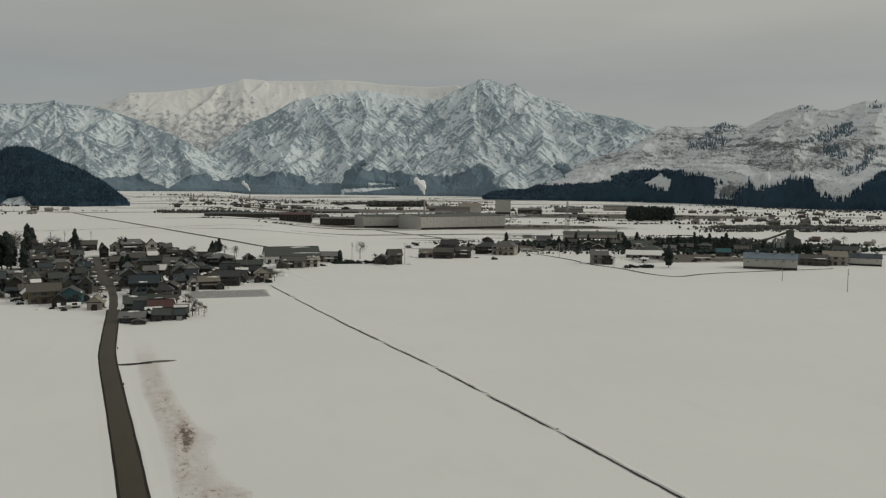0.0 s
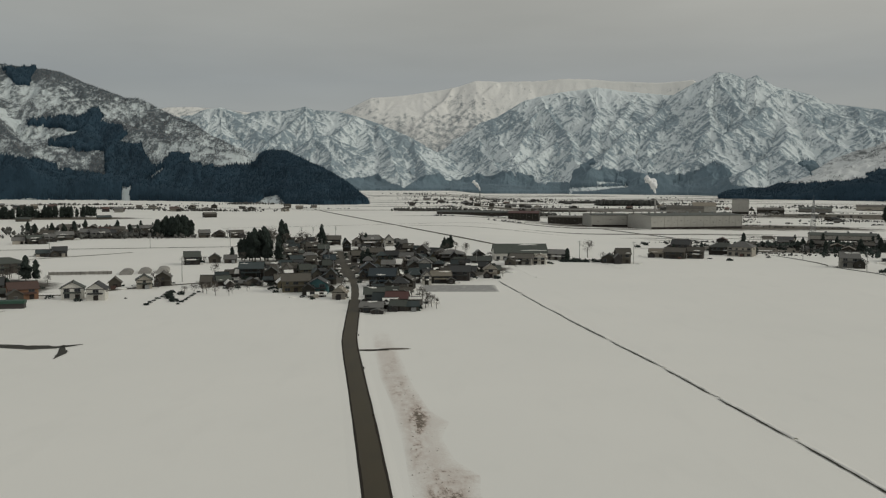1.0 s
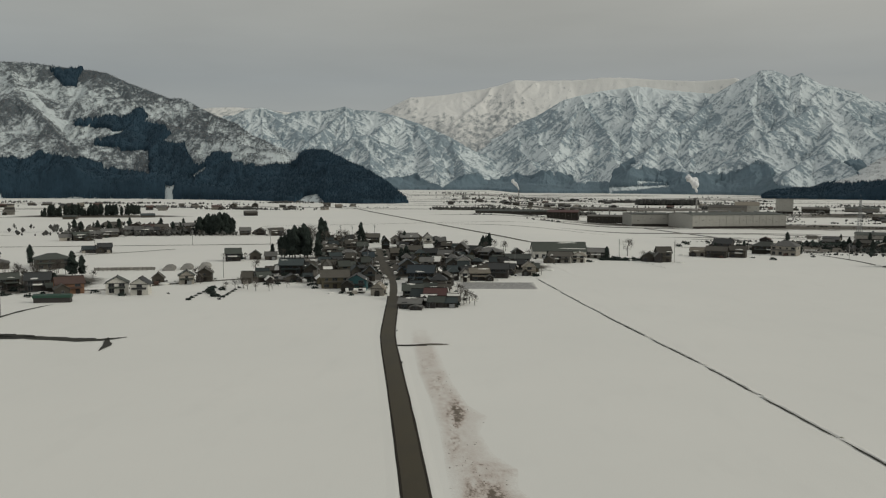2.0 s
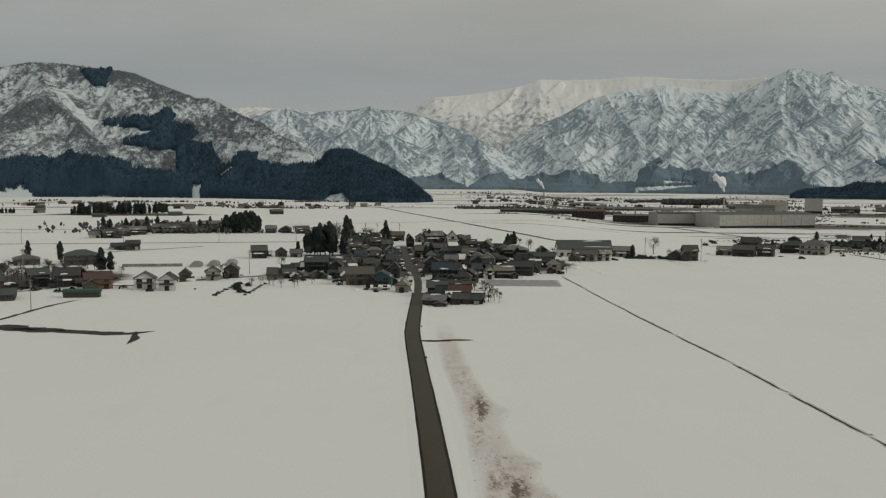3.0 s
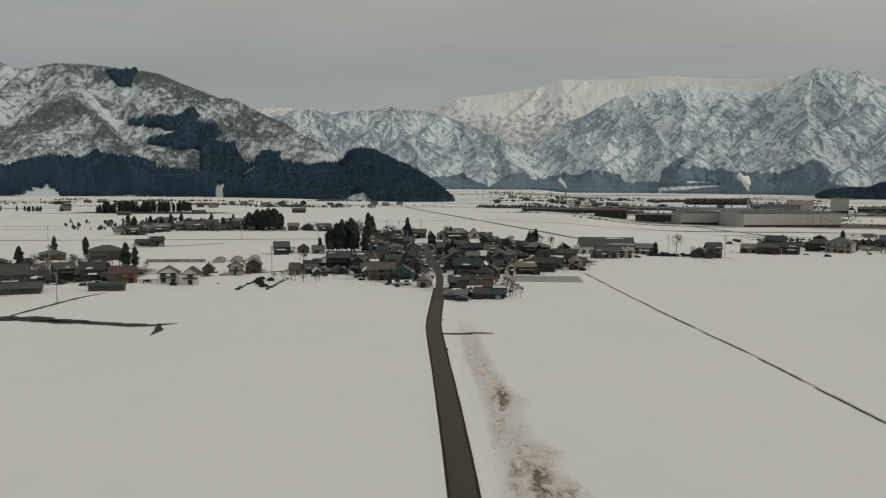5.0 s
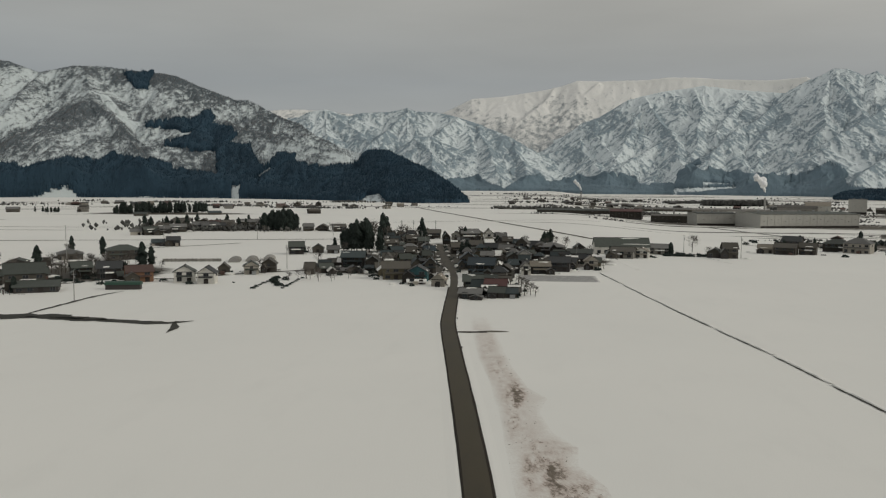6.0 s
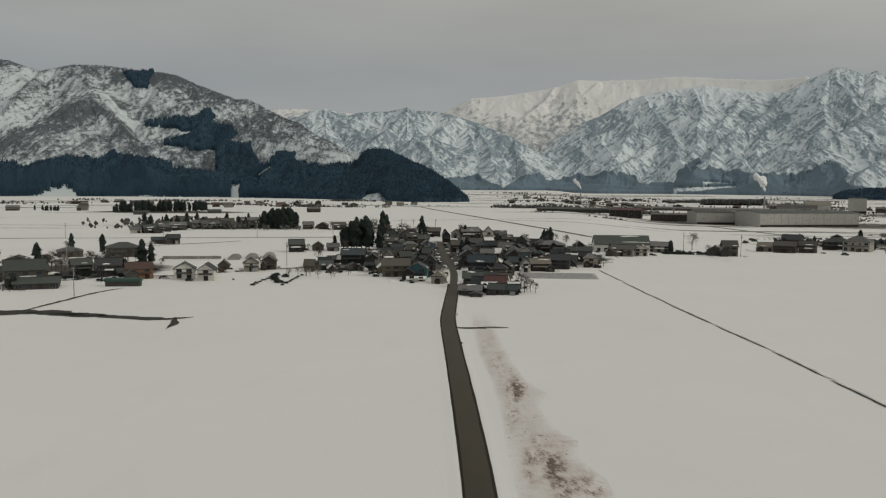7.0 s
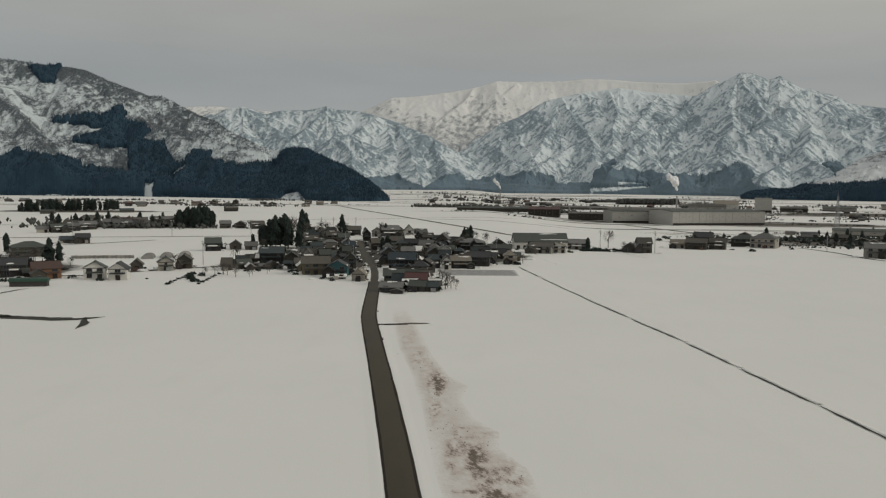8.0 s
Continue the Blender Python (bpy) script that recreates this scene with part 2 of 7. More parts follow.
M = {
    "snow": snow_material(),
    "asphalt": asphalt_material(),
    "mud": mud_material(),
    "yard": blended_material("bare_yard", (0.10, 0.09, 0.074), 0.92, 1.25, 0.14),
    "slush": blended_material("slush", (0.40, 0.395, 0.38), 0.95, 1.5, 0.5),
    "scrub": blended_material("dry_scrub", (0.13, 0.116, 0.092), 0.94, 1.3, 0.06),
    "water": plain("ditch_water", (0.032, 0.030, 0.021), 0.65, vary=0.1),
    "wood": plain("weathered_boards", (0.068, 0.062, 0.052), vary=0.55),
    "dark": plain("dark_cladding", (0.050, 0.046, 0.044), vary=0.4),
    "white": plain("white_plaster", (0.66, 0.64, 0.59), vary=0.08, dirt=0.2),
    "pale": plain("pale_siding", (0.36, 0.335, 0.29), vary=0.2),
    "panel": plain("factory_panels", (0.43, 0.42, 0.385), vary=0.1),
    "edge": plain("soil_edge", (0.030, 0.024, 0.018), 0.9),
    "plaster": plain("grey_render", (0.27, 0.26, 0.235), vary=0.2),
    "teal": plain("teal_siding", (0.045, 0.115, 0.125), 0.6, vary=0.1),
    "olive": plain("olive_boards", (0.135, 0.120, 0.082), vary=0.15),
    "orange": plain("orange_brown_boards", (0.20, 0.112, 0.070), vary=0.2),
    "trim": plain("dark_trim", (0.04, 0.035, 0.032), vary=0.2),
    "glass": plain("window_glass", (0.035, 0.04, 0.045), 0.12, vary=0.3),
    "frame": plain("window_frame", (0.15, 0.145, 0.14), 0.5, vary=0.5),
    "concrete": plain("concrete", (0.30, 0.29, 0.275), vary=0.15),
    "steel": plain("galvanised_steel", (0.30, 0.31, 0.31), 0.5, 0.6, vary=0.15),
    "bark": plain("bark", (0.085, 0.07, 0.058), 0.9),
    "twig": plain("bare_twigs", (0.115, 0.104, 0.092), 0.9),
    "cedar": foliage_material("cedar_needles", (0.028, 0.038, 0.032)),
    # same trees as cedar, but with blue distance haze in the base colour
    "forest": forest_material("hazed_cedar_forest", (0.028, 0.056, 0.082)),
    "thicket": foliage_material("bare_woodland", (0.20, 0.205, 0.21), 0.4),
    # cedar foliage lightened and blued, the haze of distance mixed into its colour
    "belt": forest_material("hazed_cedar_belt", (0.140, 0.195, 0.230)),
    "copse": foliage_material("bare_copse", (0.085, 0.086, 0.080), 0.5),
    "shrub": foliage_material("evergreen_shrub", (0.033, 0.045, 0.039)),
    # distance haze is put into these colours: woods paled to blue-grey, snow cooled
    "far": mountain_material("hazed_far_mountain", (0.255, 0.315, 0.350), 1.0, (0.715, 0.775, 0.785), soft=0.2),
    # hill and terrace: snow and woods tinted cooler to carry the haze
    "hill": mountain_material("hazed_wooded_hill", (0.102, 0.122, 0.135), 1.4, (0.62, 0.675, 0.68), 0.24),
    "terrace": mountain_material("hazed_terraced_hill", (0.150, 0.165, 0.165), 1.4, (0.70, 0.725, 0.72), 0.22),
    # sunlight is painted into this warmer, brighter snow, haze into its pale woods
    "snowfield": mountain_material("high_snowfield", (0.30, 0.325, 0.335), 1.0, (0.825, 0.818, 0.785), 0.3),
    "roof_brown": plain("roof_brown", (0.084, 0.077, 0.064), 0.55, vary=0.3),
    "roof_grey": plain("roof_grey", (0.140, 0.138, 0.130), 0.55, vary=0.3),
    "roof_dark": plain("roof_dark", (0.040, 0.042, 0.042), 0.5, vary=0.3),
    "roof_blue": plain("roof_blue", (0.040, 0.055, 0.064), 0.45, vary=0.25),
    "roof_bluegrey": plain("roof_bluegrey", (0.16, 0.205, 0.24), 0.5, vary=0.1),
    "roof_teal": plain("roof_teal", (0.045, 0.125, 0.135), 0.45, vary=0.1),
    "roof_red": plain("roof_red", (0.088, 0.040, 0.036), 0.5, vary=0.15),
    "roof_rust": plain("roof_rust", (0.105, 0.066, 0.055), 0.6, vary=0.2),
    "roof_tan": plain("roof_tan", (0.23, 0.205, 0.165), 0.6, vary=0.15),
    "roof_green": plain("green_sheet", (0.035, 0.075, 0.055), 0.5, vary=0.1),
    "roof_slate": plain("roof_slate", (0.042, 0.055, 0.056), 0.5, vary=0.25),
    "roof_moss": plain("roof_moss", (0.070, 0.078, 0.068), 0.6, vary=0.25),
}


def steam_material():
    n = Nodes("steam")
    n.finish((0.93, 0.93, 0.93), 1.0)
    clear, blend = n.nt.nodes.new("ShaderNodeBsdfTransparent"), n.nt.nodes.new("ShaderNodeMixShader")
    n.link(n.span(n.noise(0.16, 5, 0.6), 0.26, 0.42, 0.35, 1.0), blend.inputs[0])
    n.link(clear.outputs[0], blend.inputs[1])
    n.link(n.bsdf.outputs[0], blend.inputs[2])
    n.link(blend.outputs[0], n.out.inputs[0])
    return n.mat


M["steam"] = steam_material()
M["roof_snow"] = M["snow"]

# ---- numbers and meshes ----


def smooth(t):
    t = np.clip(t, 0.0, 1.0)
    return t * t * (3 - 2 * t)


def ground_z(x, y):
    """The plain is level; the floor by the river, far to the right, lies a little lower."""
    return -9.0 * smooth((np.asarray(y, float) - 430) / 330) * smooth((np.asarray(x, float) - 10) / 140)


def gz(x, y):
    return float(ground_z(x, y))


def lattice(i, j, seed):
    h = (i.astype(np.int64) * 374761393 + j.astype(np.int64) * 668265263 + seed * 974711) & 0xFFFFFFFF
    h = ((h ^ (h >> 13)) * 1274126177) & 0xFFFFFFFF
    return ((h ^ (h >> 16)) & 0xFFFF) / 65535.0


def vnoise(x, y, seed=0):
    x, y = np.broadcast_arrays(np.asarray(x, float), np.asarray(y, float))
    i, j = np.floor(x), np.floor(y)
    u, v = smooth(x - i), smooth(y - j)
    a, b, c, d = lattice(i, j, seed), lattice(i + 1, j, seed), lattice(i, j + 1, seed), lattice(i + 1, j + 1, seed)
    return (a * (1 - u) + b * u) * (1 - v) + (c * (1 - u) + d * u) * v


def fbm(x, y, seed=0, octaves=5, gain=0.5):
    total, amp, norm = 0.0, 1.0, 0.0
    for k in range(octaves):
        total = total + amp * vnoise(x * 2.03**k, y * 2.03**k, seed + k)
        norm += amp
        amp *= gain
    return total / norm


def ridged(x, y, seed=0, octaves=5, gain=0.5):
    total, amp, norm = 0.0, 1.0, 0.0
    for k in range(octaves):
        total = total + amp * (1 - np.abs(2 * vnoise(x * 2.1**k, y * 2.1**k, seed + k) - 1))
        norm += amp
        amp *= gain
    return total / norm


def mesh_from(name, verts, faces, material, smoothed=False, attrs=None):
    """verts: n x 3, faces: m x 3 or m x 4 arrays."""
    me = bpy.data.meshes.new(name)
    verts, faces = np.asarray(verts, np.float32), np.asarray(faces, np.int32)
    k = faces.shape[1]
    me.vertices.add(len(verts))
    me.vertices.foreach_set("co", verts.ravel())
    me.loops.add(faces.size)
    me.loops.foreach_set("vertex_index", faces.ravel())
    me.polygons.add(len(faces))
    me.polygons.foreach_set("loop_start", np.arange(len(faces), dtype=np.int32) * k)
    me.polygons.foreach_set("use_smooth", np.full(len(faces), smoothed))
    for key, values in (attrs or {}).items():
        me.attributes.new(key, "FLOAT", "POINT").data.foreach_set("value", np.asarray(values, np.float32).ravel())
    me.update(calc_edges=True)
    me.validate()
    me.materials.append(material)
    return me


def grid_faces(rows, cols):
    i, j = np.meshgrid(np.arange(rows - 1), np.arange(cols - 1), indexing="ij")
    a = (i * cols + j).ravel()
    return np.stack([a, a + 1, a + cols + 1, a + cols], 1)


def part(name, data, material, parent, label="", at=None):
    """Links a bmesh or a mesh as one object under a thing or a part."""
    if isinstance(data, bmesh.types.BMesh):
        me = bpy.data.meshes.new(name)
        bmesh.ops.recalc_face_normals(data, faces=data.faces)
        data.to_mesh(me)
        data.free()
        me.materials.append(material)
    else:
        me = data
    ob = new(name, me)
    ob.parent = parent
    if at is not None:
        ob.matrix_basis = at
    return tagged(ob, label)


def box(bm, x0, x1, y0, y1, z0, z1):
    v = [bm.verts.new(p) for p in ((x0, y0, z0), (x1, y0, z0), (x1, y1, z0), (x0, y1, z0), (x0, y0, z1), (x1, y0, z1), (x1, y1, z1), (x0, y1, z1))]
    for f in ((0, 3, 2, 1), (4, 5, 6, 7), (0, 1, 5, 4), (1, 2, 6, 5), (2, 3, 7, 6), (3, 0, 4, 7)):
        bm.faces.new([v[i] for i in f])
    return bm


def prism(bm, outline, y0, y1):
    """Extrudes an outline in x and z along y."""
    a, b = [bm.verts.new((x, y0, z)) for x, z in outline], [bm.verts.new((x, y1, z)) for x, z in outline]
    bm.faces.new(a)
    bm.faces.new(b[::-1])
    for i in range(len(a)):
        j = (i + 1) % len(a)
        bm.faces.new((a[j], a[i], b[i], b[j]))
    return bm


def tube(bm, p, q, r0, r1, sides=6):
    p, q = Vector(p), Vector(q)
    turn = (q - p).to_track_quat("Z", "Y")
    rings = []
    for c, r in ((p, r0), (q, r1)):
        rings.append([bm.verts.new(c + turn @ Vector((r * math.cos(2 * math.pi * k / sides), r * math.sin(2 * math.pi * k / sides), 0))) for k in range(sides)])
    for k in range(sides):
        j = (k + 1) % sides
        bm.faces.new((rings[0][k], rings[0][j], rings[1][j], rings[1][k]))
    bm.faces.new(rings[0][::-1])
    bm.faces.new(rings[1])
    return bm


def curve_through(points, step=3.0):
    """A smooth line through a few plan points, resampled."""
    p = np.asarray(points, float)
    p = np.vstack([2 * p[0] - p[1], p, 2 * p[-1] - p[-2]])
    out = []
    for i in range(1, len(p) - 2):
        n = max(2, int(np.hypot(*(p[i + 1] - p[i])) / step))
        t = (np.arange(n) / n)[:, None]
        out.append(0.5 * (2 * p[i] + (p[i + 1] - p[i - 1]) * t + (2 * p[i - 1] - 5 * p[i] + 4 * p[i + 1] - p[i + 2]) * t**2 + (3 * p[i] - p[i - 1] - 3 * p[i + 1] + p[i + 2]) * t**3))
    return np.vstack([*out, p[-2:-1]])


def sideways(line):
    d = np.gradient(line, axis=0)
    d /= np.hypot(*d.T)[:, None]
    return np.stack([d[:, 1], -d[:, 0]], 1)


def strip(name, line, offsets, heights, material, label, category, kind="structure", wobble=0.0, seed=0, smoothed=True, taper=0):
    """A band along a plan line with the given cross-section."""
    line = np.asarray(line, float)
    side = sideways(line)
    n, m = len(line), len(offsets)
    along = np.arange(n)
    off = np.asarray(offsets, float)[None] + wobble * (fbm(along[:, None] * 0.35, np.arange(m)[None] * 7.3 + 0 * along[:, None], seed, 3) - 0.5) * 2
    if taper:
        off = off * np.clip(np.minimum(along, n - 1 - along) / taper, 0.12, 1)[:, None]
    xy = line[:, None] + side[:, None] * off[..., None]
    z = ground_z(xy[..., 0], xy[..., 1]) + np.asarray(heights, float)[None]
    if wobble:
        z = z + np.where(np.asarray(heights)[None] > 0.15, (vnoise(along[:, None] * 0.6, np.arange(m)[None] * 3.1 + 0 * along[:, None], seed + 9) - 0.5) * 0.3, 0)
    v = np.dstack([xy, z]).reshape(-1, 3)
    ob = new(name, mesh_from(name, v, grid_faces(n, m), material, smoothed))
    return tagged(ob, label, category, kind=kind)


# ---- the plain ----


def make_ground():
    xs = np.unique(np.r_[np.linspace(-7000, -700, 40), np.linspace(-700, 700, 201), np.linspace(700, 7000, 40)])
    ys = np.unique(np.r_[np.linspace(-6000, -200, 30), np.linspace(-200, 1000, 241), np.linspace(1000, 6500, 90)])
    X, Y = np.meshgrid(xs, ys)
    Z = ground_z(X, Y) + 0.06 * (fbm(X / 60, Y / 60, 5, 3) - 0.5) * smooth((np.hypot(X, Y) - 60) / 100)
    me = mesh_from("ground", np.dstack([X, Y, Z - 0.05]).reshape(-1, 3), grid_faces(len(ys), len(xs)), M["snow"], True)
    tagged(new("ground", me), "flat paddy fields under deep unbroken snow", "snow field", kind="structure")


make_ground()

# ---- mountains ----
EYE_Z = 43.0


def table(pairs):
    a, b = np.array(pairs, float).T
    return lambda az: np.interp(az, a, b)


def height_angle(x, y, z):
    return np.degrees(np.arctan2(np.asarray(z) - EYE_Z, np.hypot(x, y)))


def within(corners, az, el):
    """Which points lie inside an area of the slopes given by compass angles and heights over the horizon."""
    inside = np.zeros(np.shape(az), bool)
    for (a0, e0), (a1, e1) in zip(corners, corners[1:] + corners[:1]):
        cross = (e0 > el) != (e1 > el)
        inside ^= cross & (az < (a1 - a0) * (el - e0) / ((e1 - e0) or 1e-9) + a0)
    return inside


def gullies(x, y, gx, gy, wave, seed):
    """Ribs and gullies that run down the slope (gx, gy): +1 on a rib, -1 in a gully, and the slope that they add."""
    px, py = x / wave, y / wave
    ix, iy = np.floor(px), np.floor(py)
    steep = np.hypot(gx, gy) + 1e-6
    dx, dy = -gy / steep, gx / steep
    value, sx, sy, weight = (np.zeros_like(x) for _ in range(4))
    for i in (-1, 0, 1, 2):
        for j in (-1, 0, 1, 2):
            cx, cy = ix + i, iy + j
            ox = px - cx - 0.5 * lattice(cx, cy, seed)
            oy = py - cy - 0.5 * lattice(cx, cy, seed + 1)
            w = np.exp(-2.0 * (ox * ox + oy * oy))
            a = 2 * math.pi * (ox * dx + oy * dy)
            value += np.cos(a) * w
            s = -np.sin(a) * w
            sx += s * dx
            sy += s * dy
            weight += w
    return value / weight, sx / weight, sy / weight


class Land:
    """Mountain land: a face that rises to a crest line, spurs that stand out from it, and ribs and gullies worn into its slopes."""

    def __init__(self, name, label, cols, rows, near, far, crest, spurs, material, seed, waves, depth=0.075, side=0.62, hollow=1.25, cover=None, floor=-12.0, warp=18.0):
        c = np.array(crest, float)
        az0, az1 = c[0, 0], c[-1, 0]
        az = np.linspace(az0, az1, cols)[None] * np.ones((rows, 1))
        t = np.linspace(0, 1, rows)[:, None] * np.ones((1, cols))
        nr, fr = near(az), far(az)
        R = nr + (fr - nr) * t

        def face(a, r):
            top_r = np.interp(a, c[:, 0], c[:, 2])
            top = EYE_Z + top_r * np.tan(np.radians(np.interp(a, c[:, 0], c[:, 1])))
            s = np.clip((r - near(a)) / (top_r - near(a)), 0, 1)
            return floor + (top - floor) * (0.25 * s + 0.75 * s**hollow) - 0.5 * np.maximum(r - top_r, 0)

        x, y = R * np.sin(np.radians(az)), R * np.cos(np.radians(az))
        z, dist = face(az, R), np.abs(R - np.interp(az, c[:, 0], c[:, 2]))
        wx = x + warp * ((fbm(x / 130, y / 130, seed + 1, 4) - 0.5) * 2)
        wy = y + warp * ((fbm(x / 130 + 31, y / 130, seed + 2, 4) - 0.5) * 2)
        for bulge, *points in spurs:
            line = []
            for k, (a, e) in enumerate(points):
                r = np.linspace(float(near(a)), float(np.interp(a, c[:, 0], c[:, 2])), 400)
                el = np.degrees(np.arctan2(face(np.full(400, a), r) - EYE_Z, r))
                at = r[np.argmin(np.abs(el - e))] - bulge * (0.2 + 0.8 * min(1.0, k / 2))
                line.append((at * math.sin(radians(a)), at * math.cos(radians(a)), EYE_Z + at * math.tan(radians(e))))
            line = np.array(line)
            for p, q in zip(line[:-1], line[1:]):
                d = q - p
                long2 = d[0] ** 2 + d[1] ** 2
                u = np.clip(((wx - p[0]) * d[0] + (wy - p[1]) * d[1]) / long2, 0, 1)
                off = np.hypot(wx - p[0] - u * d[0], wy - p[1] - u * d[1])
                h = p[2] + u * d[2] - side * off * (1 - 0.22 * np.minimum(off / 260.0, 1))
                up = h > z
                z = np.where(up, h, z)
                dist = np.where(up, np.minimum(off, dist), dist)
        z = floor + (z - floor) * smooth(t / 0.05)
        # wear: each finer set of gullies follows the slope that the coarser ones left
        ex, ey = -np.sin(np.radians(az)), -np.cos(np.radians(az))
        dz_r = np.gradient(z, axis=0) / np.gradient(R, axis=0)
        dz_a = np.gradient(z, axis=1) / (R * np.radians((az1 - az0) / (cols - 1)))
        gx = dz_r * np.sin(np.radians(az)) + dz_a * np.cos(np.radians(az)) + 0.05 * ex
        gy = dz_r * np.cos(np.radians(az)) - dz_a * np.sin(np.radians(az)) + 0.05 * ey
        lift = np.clip((z - floor) / 70, 0, 1)
        ribs = np.zeros_like(z)
        for k, wave in enumerate(waves):
            v, sx, sy = gullies(wx + 900, wy + 900, gx, gy, wave, seed + 20 * k)
            z = z + depth * wave * (v - 0.25) * lift * np.clip(0.12 + dist / (0.8 * wave), 0, 1)
            gx, gy = gx + 0.45 * sx, gy + 0.45 * sy
            ribs += v * (0.5 + 0.25 * k)
        z = z + 2.2 * lift * (fbm(x / 16, y / 22, seed + 5, 3) - 0.5)
        self.ribs, self.dist, self.x, self.y, self.z, self.az, self.seed = ribs / len(waves), dist, x, y, z, az, seed
        self.u, self.el = R * np.radians(az), height_angle(x, y, z)
        self.cover = cover(self) if cover else np.zeros_like(z) - 0.2
        me = mesh_from(name, np.dstack([x, y, z]).reshape(-1, 3), grid_faces(rows, cols), material, True, {"wood": self.cover})
        tagged(new(name, me), label, "mountain", kind="structure")

    def spots(self, count, keep, seed, up_to=1.0):
        """Random points on the surface where keep(az, el, x, y, z, cover) says so."""
        rng = np.random.default_rng(seed)
        rows, cols = self.x.shape
        i, j = rng.random(count) * (rows - 2) * up_to, rng.random(count) * (cols - 2)
        a, b, fi, fj = i.astype(int), j.astype(int), i % 1, j % 1

        def at(grid):
            return (grid[a, b] * (1 - fj) + grid[a, b + 1] * fj) * (1 - fi) + (grid[a + 1, b] * (1 - fj) + grid[a + 1, b + 1] * fj) * fi

        az, x, y, z = at(self.az), at(self.x), at(self.y), at(self.z)
        ok = keep(az, height_angle(x, y, z), x, y, z, at(self.cover)) & (z > ground_z(x, y) - 1.0)
        return np.stack([x, y, z], 1)[ok], rng


def bare_cover(L, rib, fine, broad, size):
    """How far leafless woods hide the snow: thick on the ribs, thin in the gullies, in clumps."""
    clumps = fbm(L.u / size, L.z / (size * 0.8), L.seed + 64, 4, 0.62) - 0.5
    stands = fbm(L.u / (size * 11), L.z / (size * 6), L.seed + 60, 3) - 0.5
    return rib * L.ribs + fine * clumps + broad * stands


# snow fields cut into the forest at the hill's foot, and a bare mound
FIELD = [(-32.6, -1.4), (-31.6, -1.1), (-30.6, -0.7), (-30.1, -0.85), (-29.7, -1.4)]
WEDGE = [(-20.65, -0.6), (-20.05, -0.5), (-20.2, -1.8), (-20.35, -1.8)]
MOUND = [(-12.7, -2.0), (-11.7, -1.2), (-10.9, -1.05), (-10.3, -2.0)]


def hill_cover(L):
    c = bare_cover(L, 0.5, 1.0, 0.9, 9) + 0.06
    a, e = L.az + 0.7 * (fbm(L.u / 60, L.z / 40, 71, 3) - 0.5), L.el + 0.5 * (fbm(L.u / 60, L.z / 40, 72, 3) - 0.5)
    dome = [(-27.6, 7.5), (-24.8, 7.5), (-19.0, 5.6), (-19.4, 4.95), (-21.7, 4.85), (-23.8, 4.7), (-24.6, 5.2), (-25.6, 5.7)]
    flank = [(-29, 4.84), (-25.3, 1.2), (-31.6, 0.8), (-34.4, 1.6), (-33, 2.5), (-31.4, 3.2), (-30.1, 4.1)]
    bright = [(-34.5, 6.4), (-29.8, 6.6), (-28.2, 5.8), (-29.2, 4.9), (-33, 2.7), (-34.5, 2.6)]
    chute = [(-28.9, 5.2), (-28.2, 5.0), (-25.8, 3.1), (-26.3, 2.6)]
    shelf = [(-24.9, 5.3), (-23.5, 5.6), (-23.0, 4.9), (-24.6, 4.8)]
    for corners, more in ((dome, 0.24), (flank, 0.13), (bright, -0.22), (chute, -0.4), (shelf, -0.2), (FIELD, -1.0), (WEDGE, -1.0), (MOUND, -0.3)):
        c = c + more * within(corners, a, e)
    return c + 0.25 * np.exp(-L.dist / 9.0) * (L.el > 1.5)


HILL_CREST = [(-62, 5.4, 2750), (-50, 6.2, 2750), (-40, 6.9, 2720), (-34.3, 6.83, 2680), (-33.4, 6.79, 2670), (-31.8, 6.23, 2660), (-30, 6.72, 2650), (-28.1, 6.79, 2620), (-26.5, 6.59, 2590), (-24.8, 6.53, 2560), (-23.8, 6.36, 2530), (-22.4, 5.77, 2490), (-20.3, 5.01, 2400), (-19.4, 5.0, 2350), (-17.6, 4.05, 2230), (-16.1, 3.49, 2140), (-15.2, 2.84, 2080), (-13.4, 1.93, 1980), (-12.2, 1.64, 1910), (-10.4, 1.66, 1830), (-8.9, 0.95, 1740), (-7.2, 0.12, 1640), (-6.2, -0.55, 1580), (-5.2, -1.45, 1520), (-4.3, -2.2, 1470)]
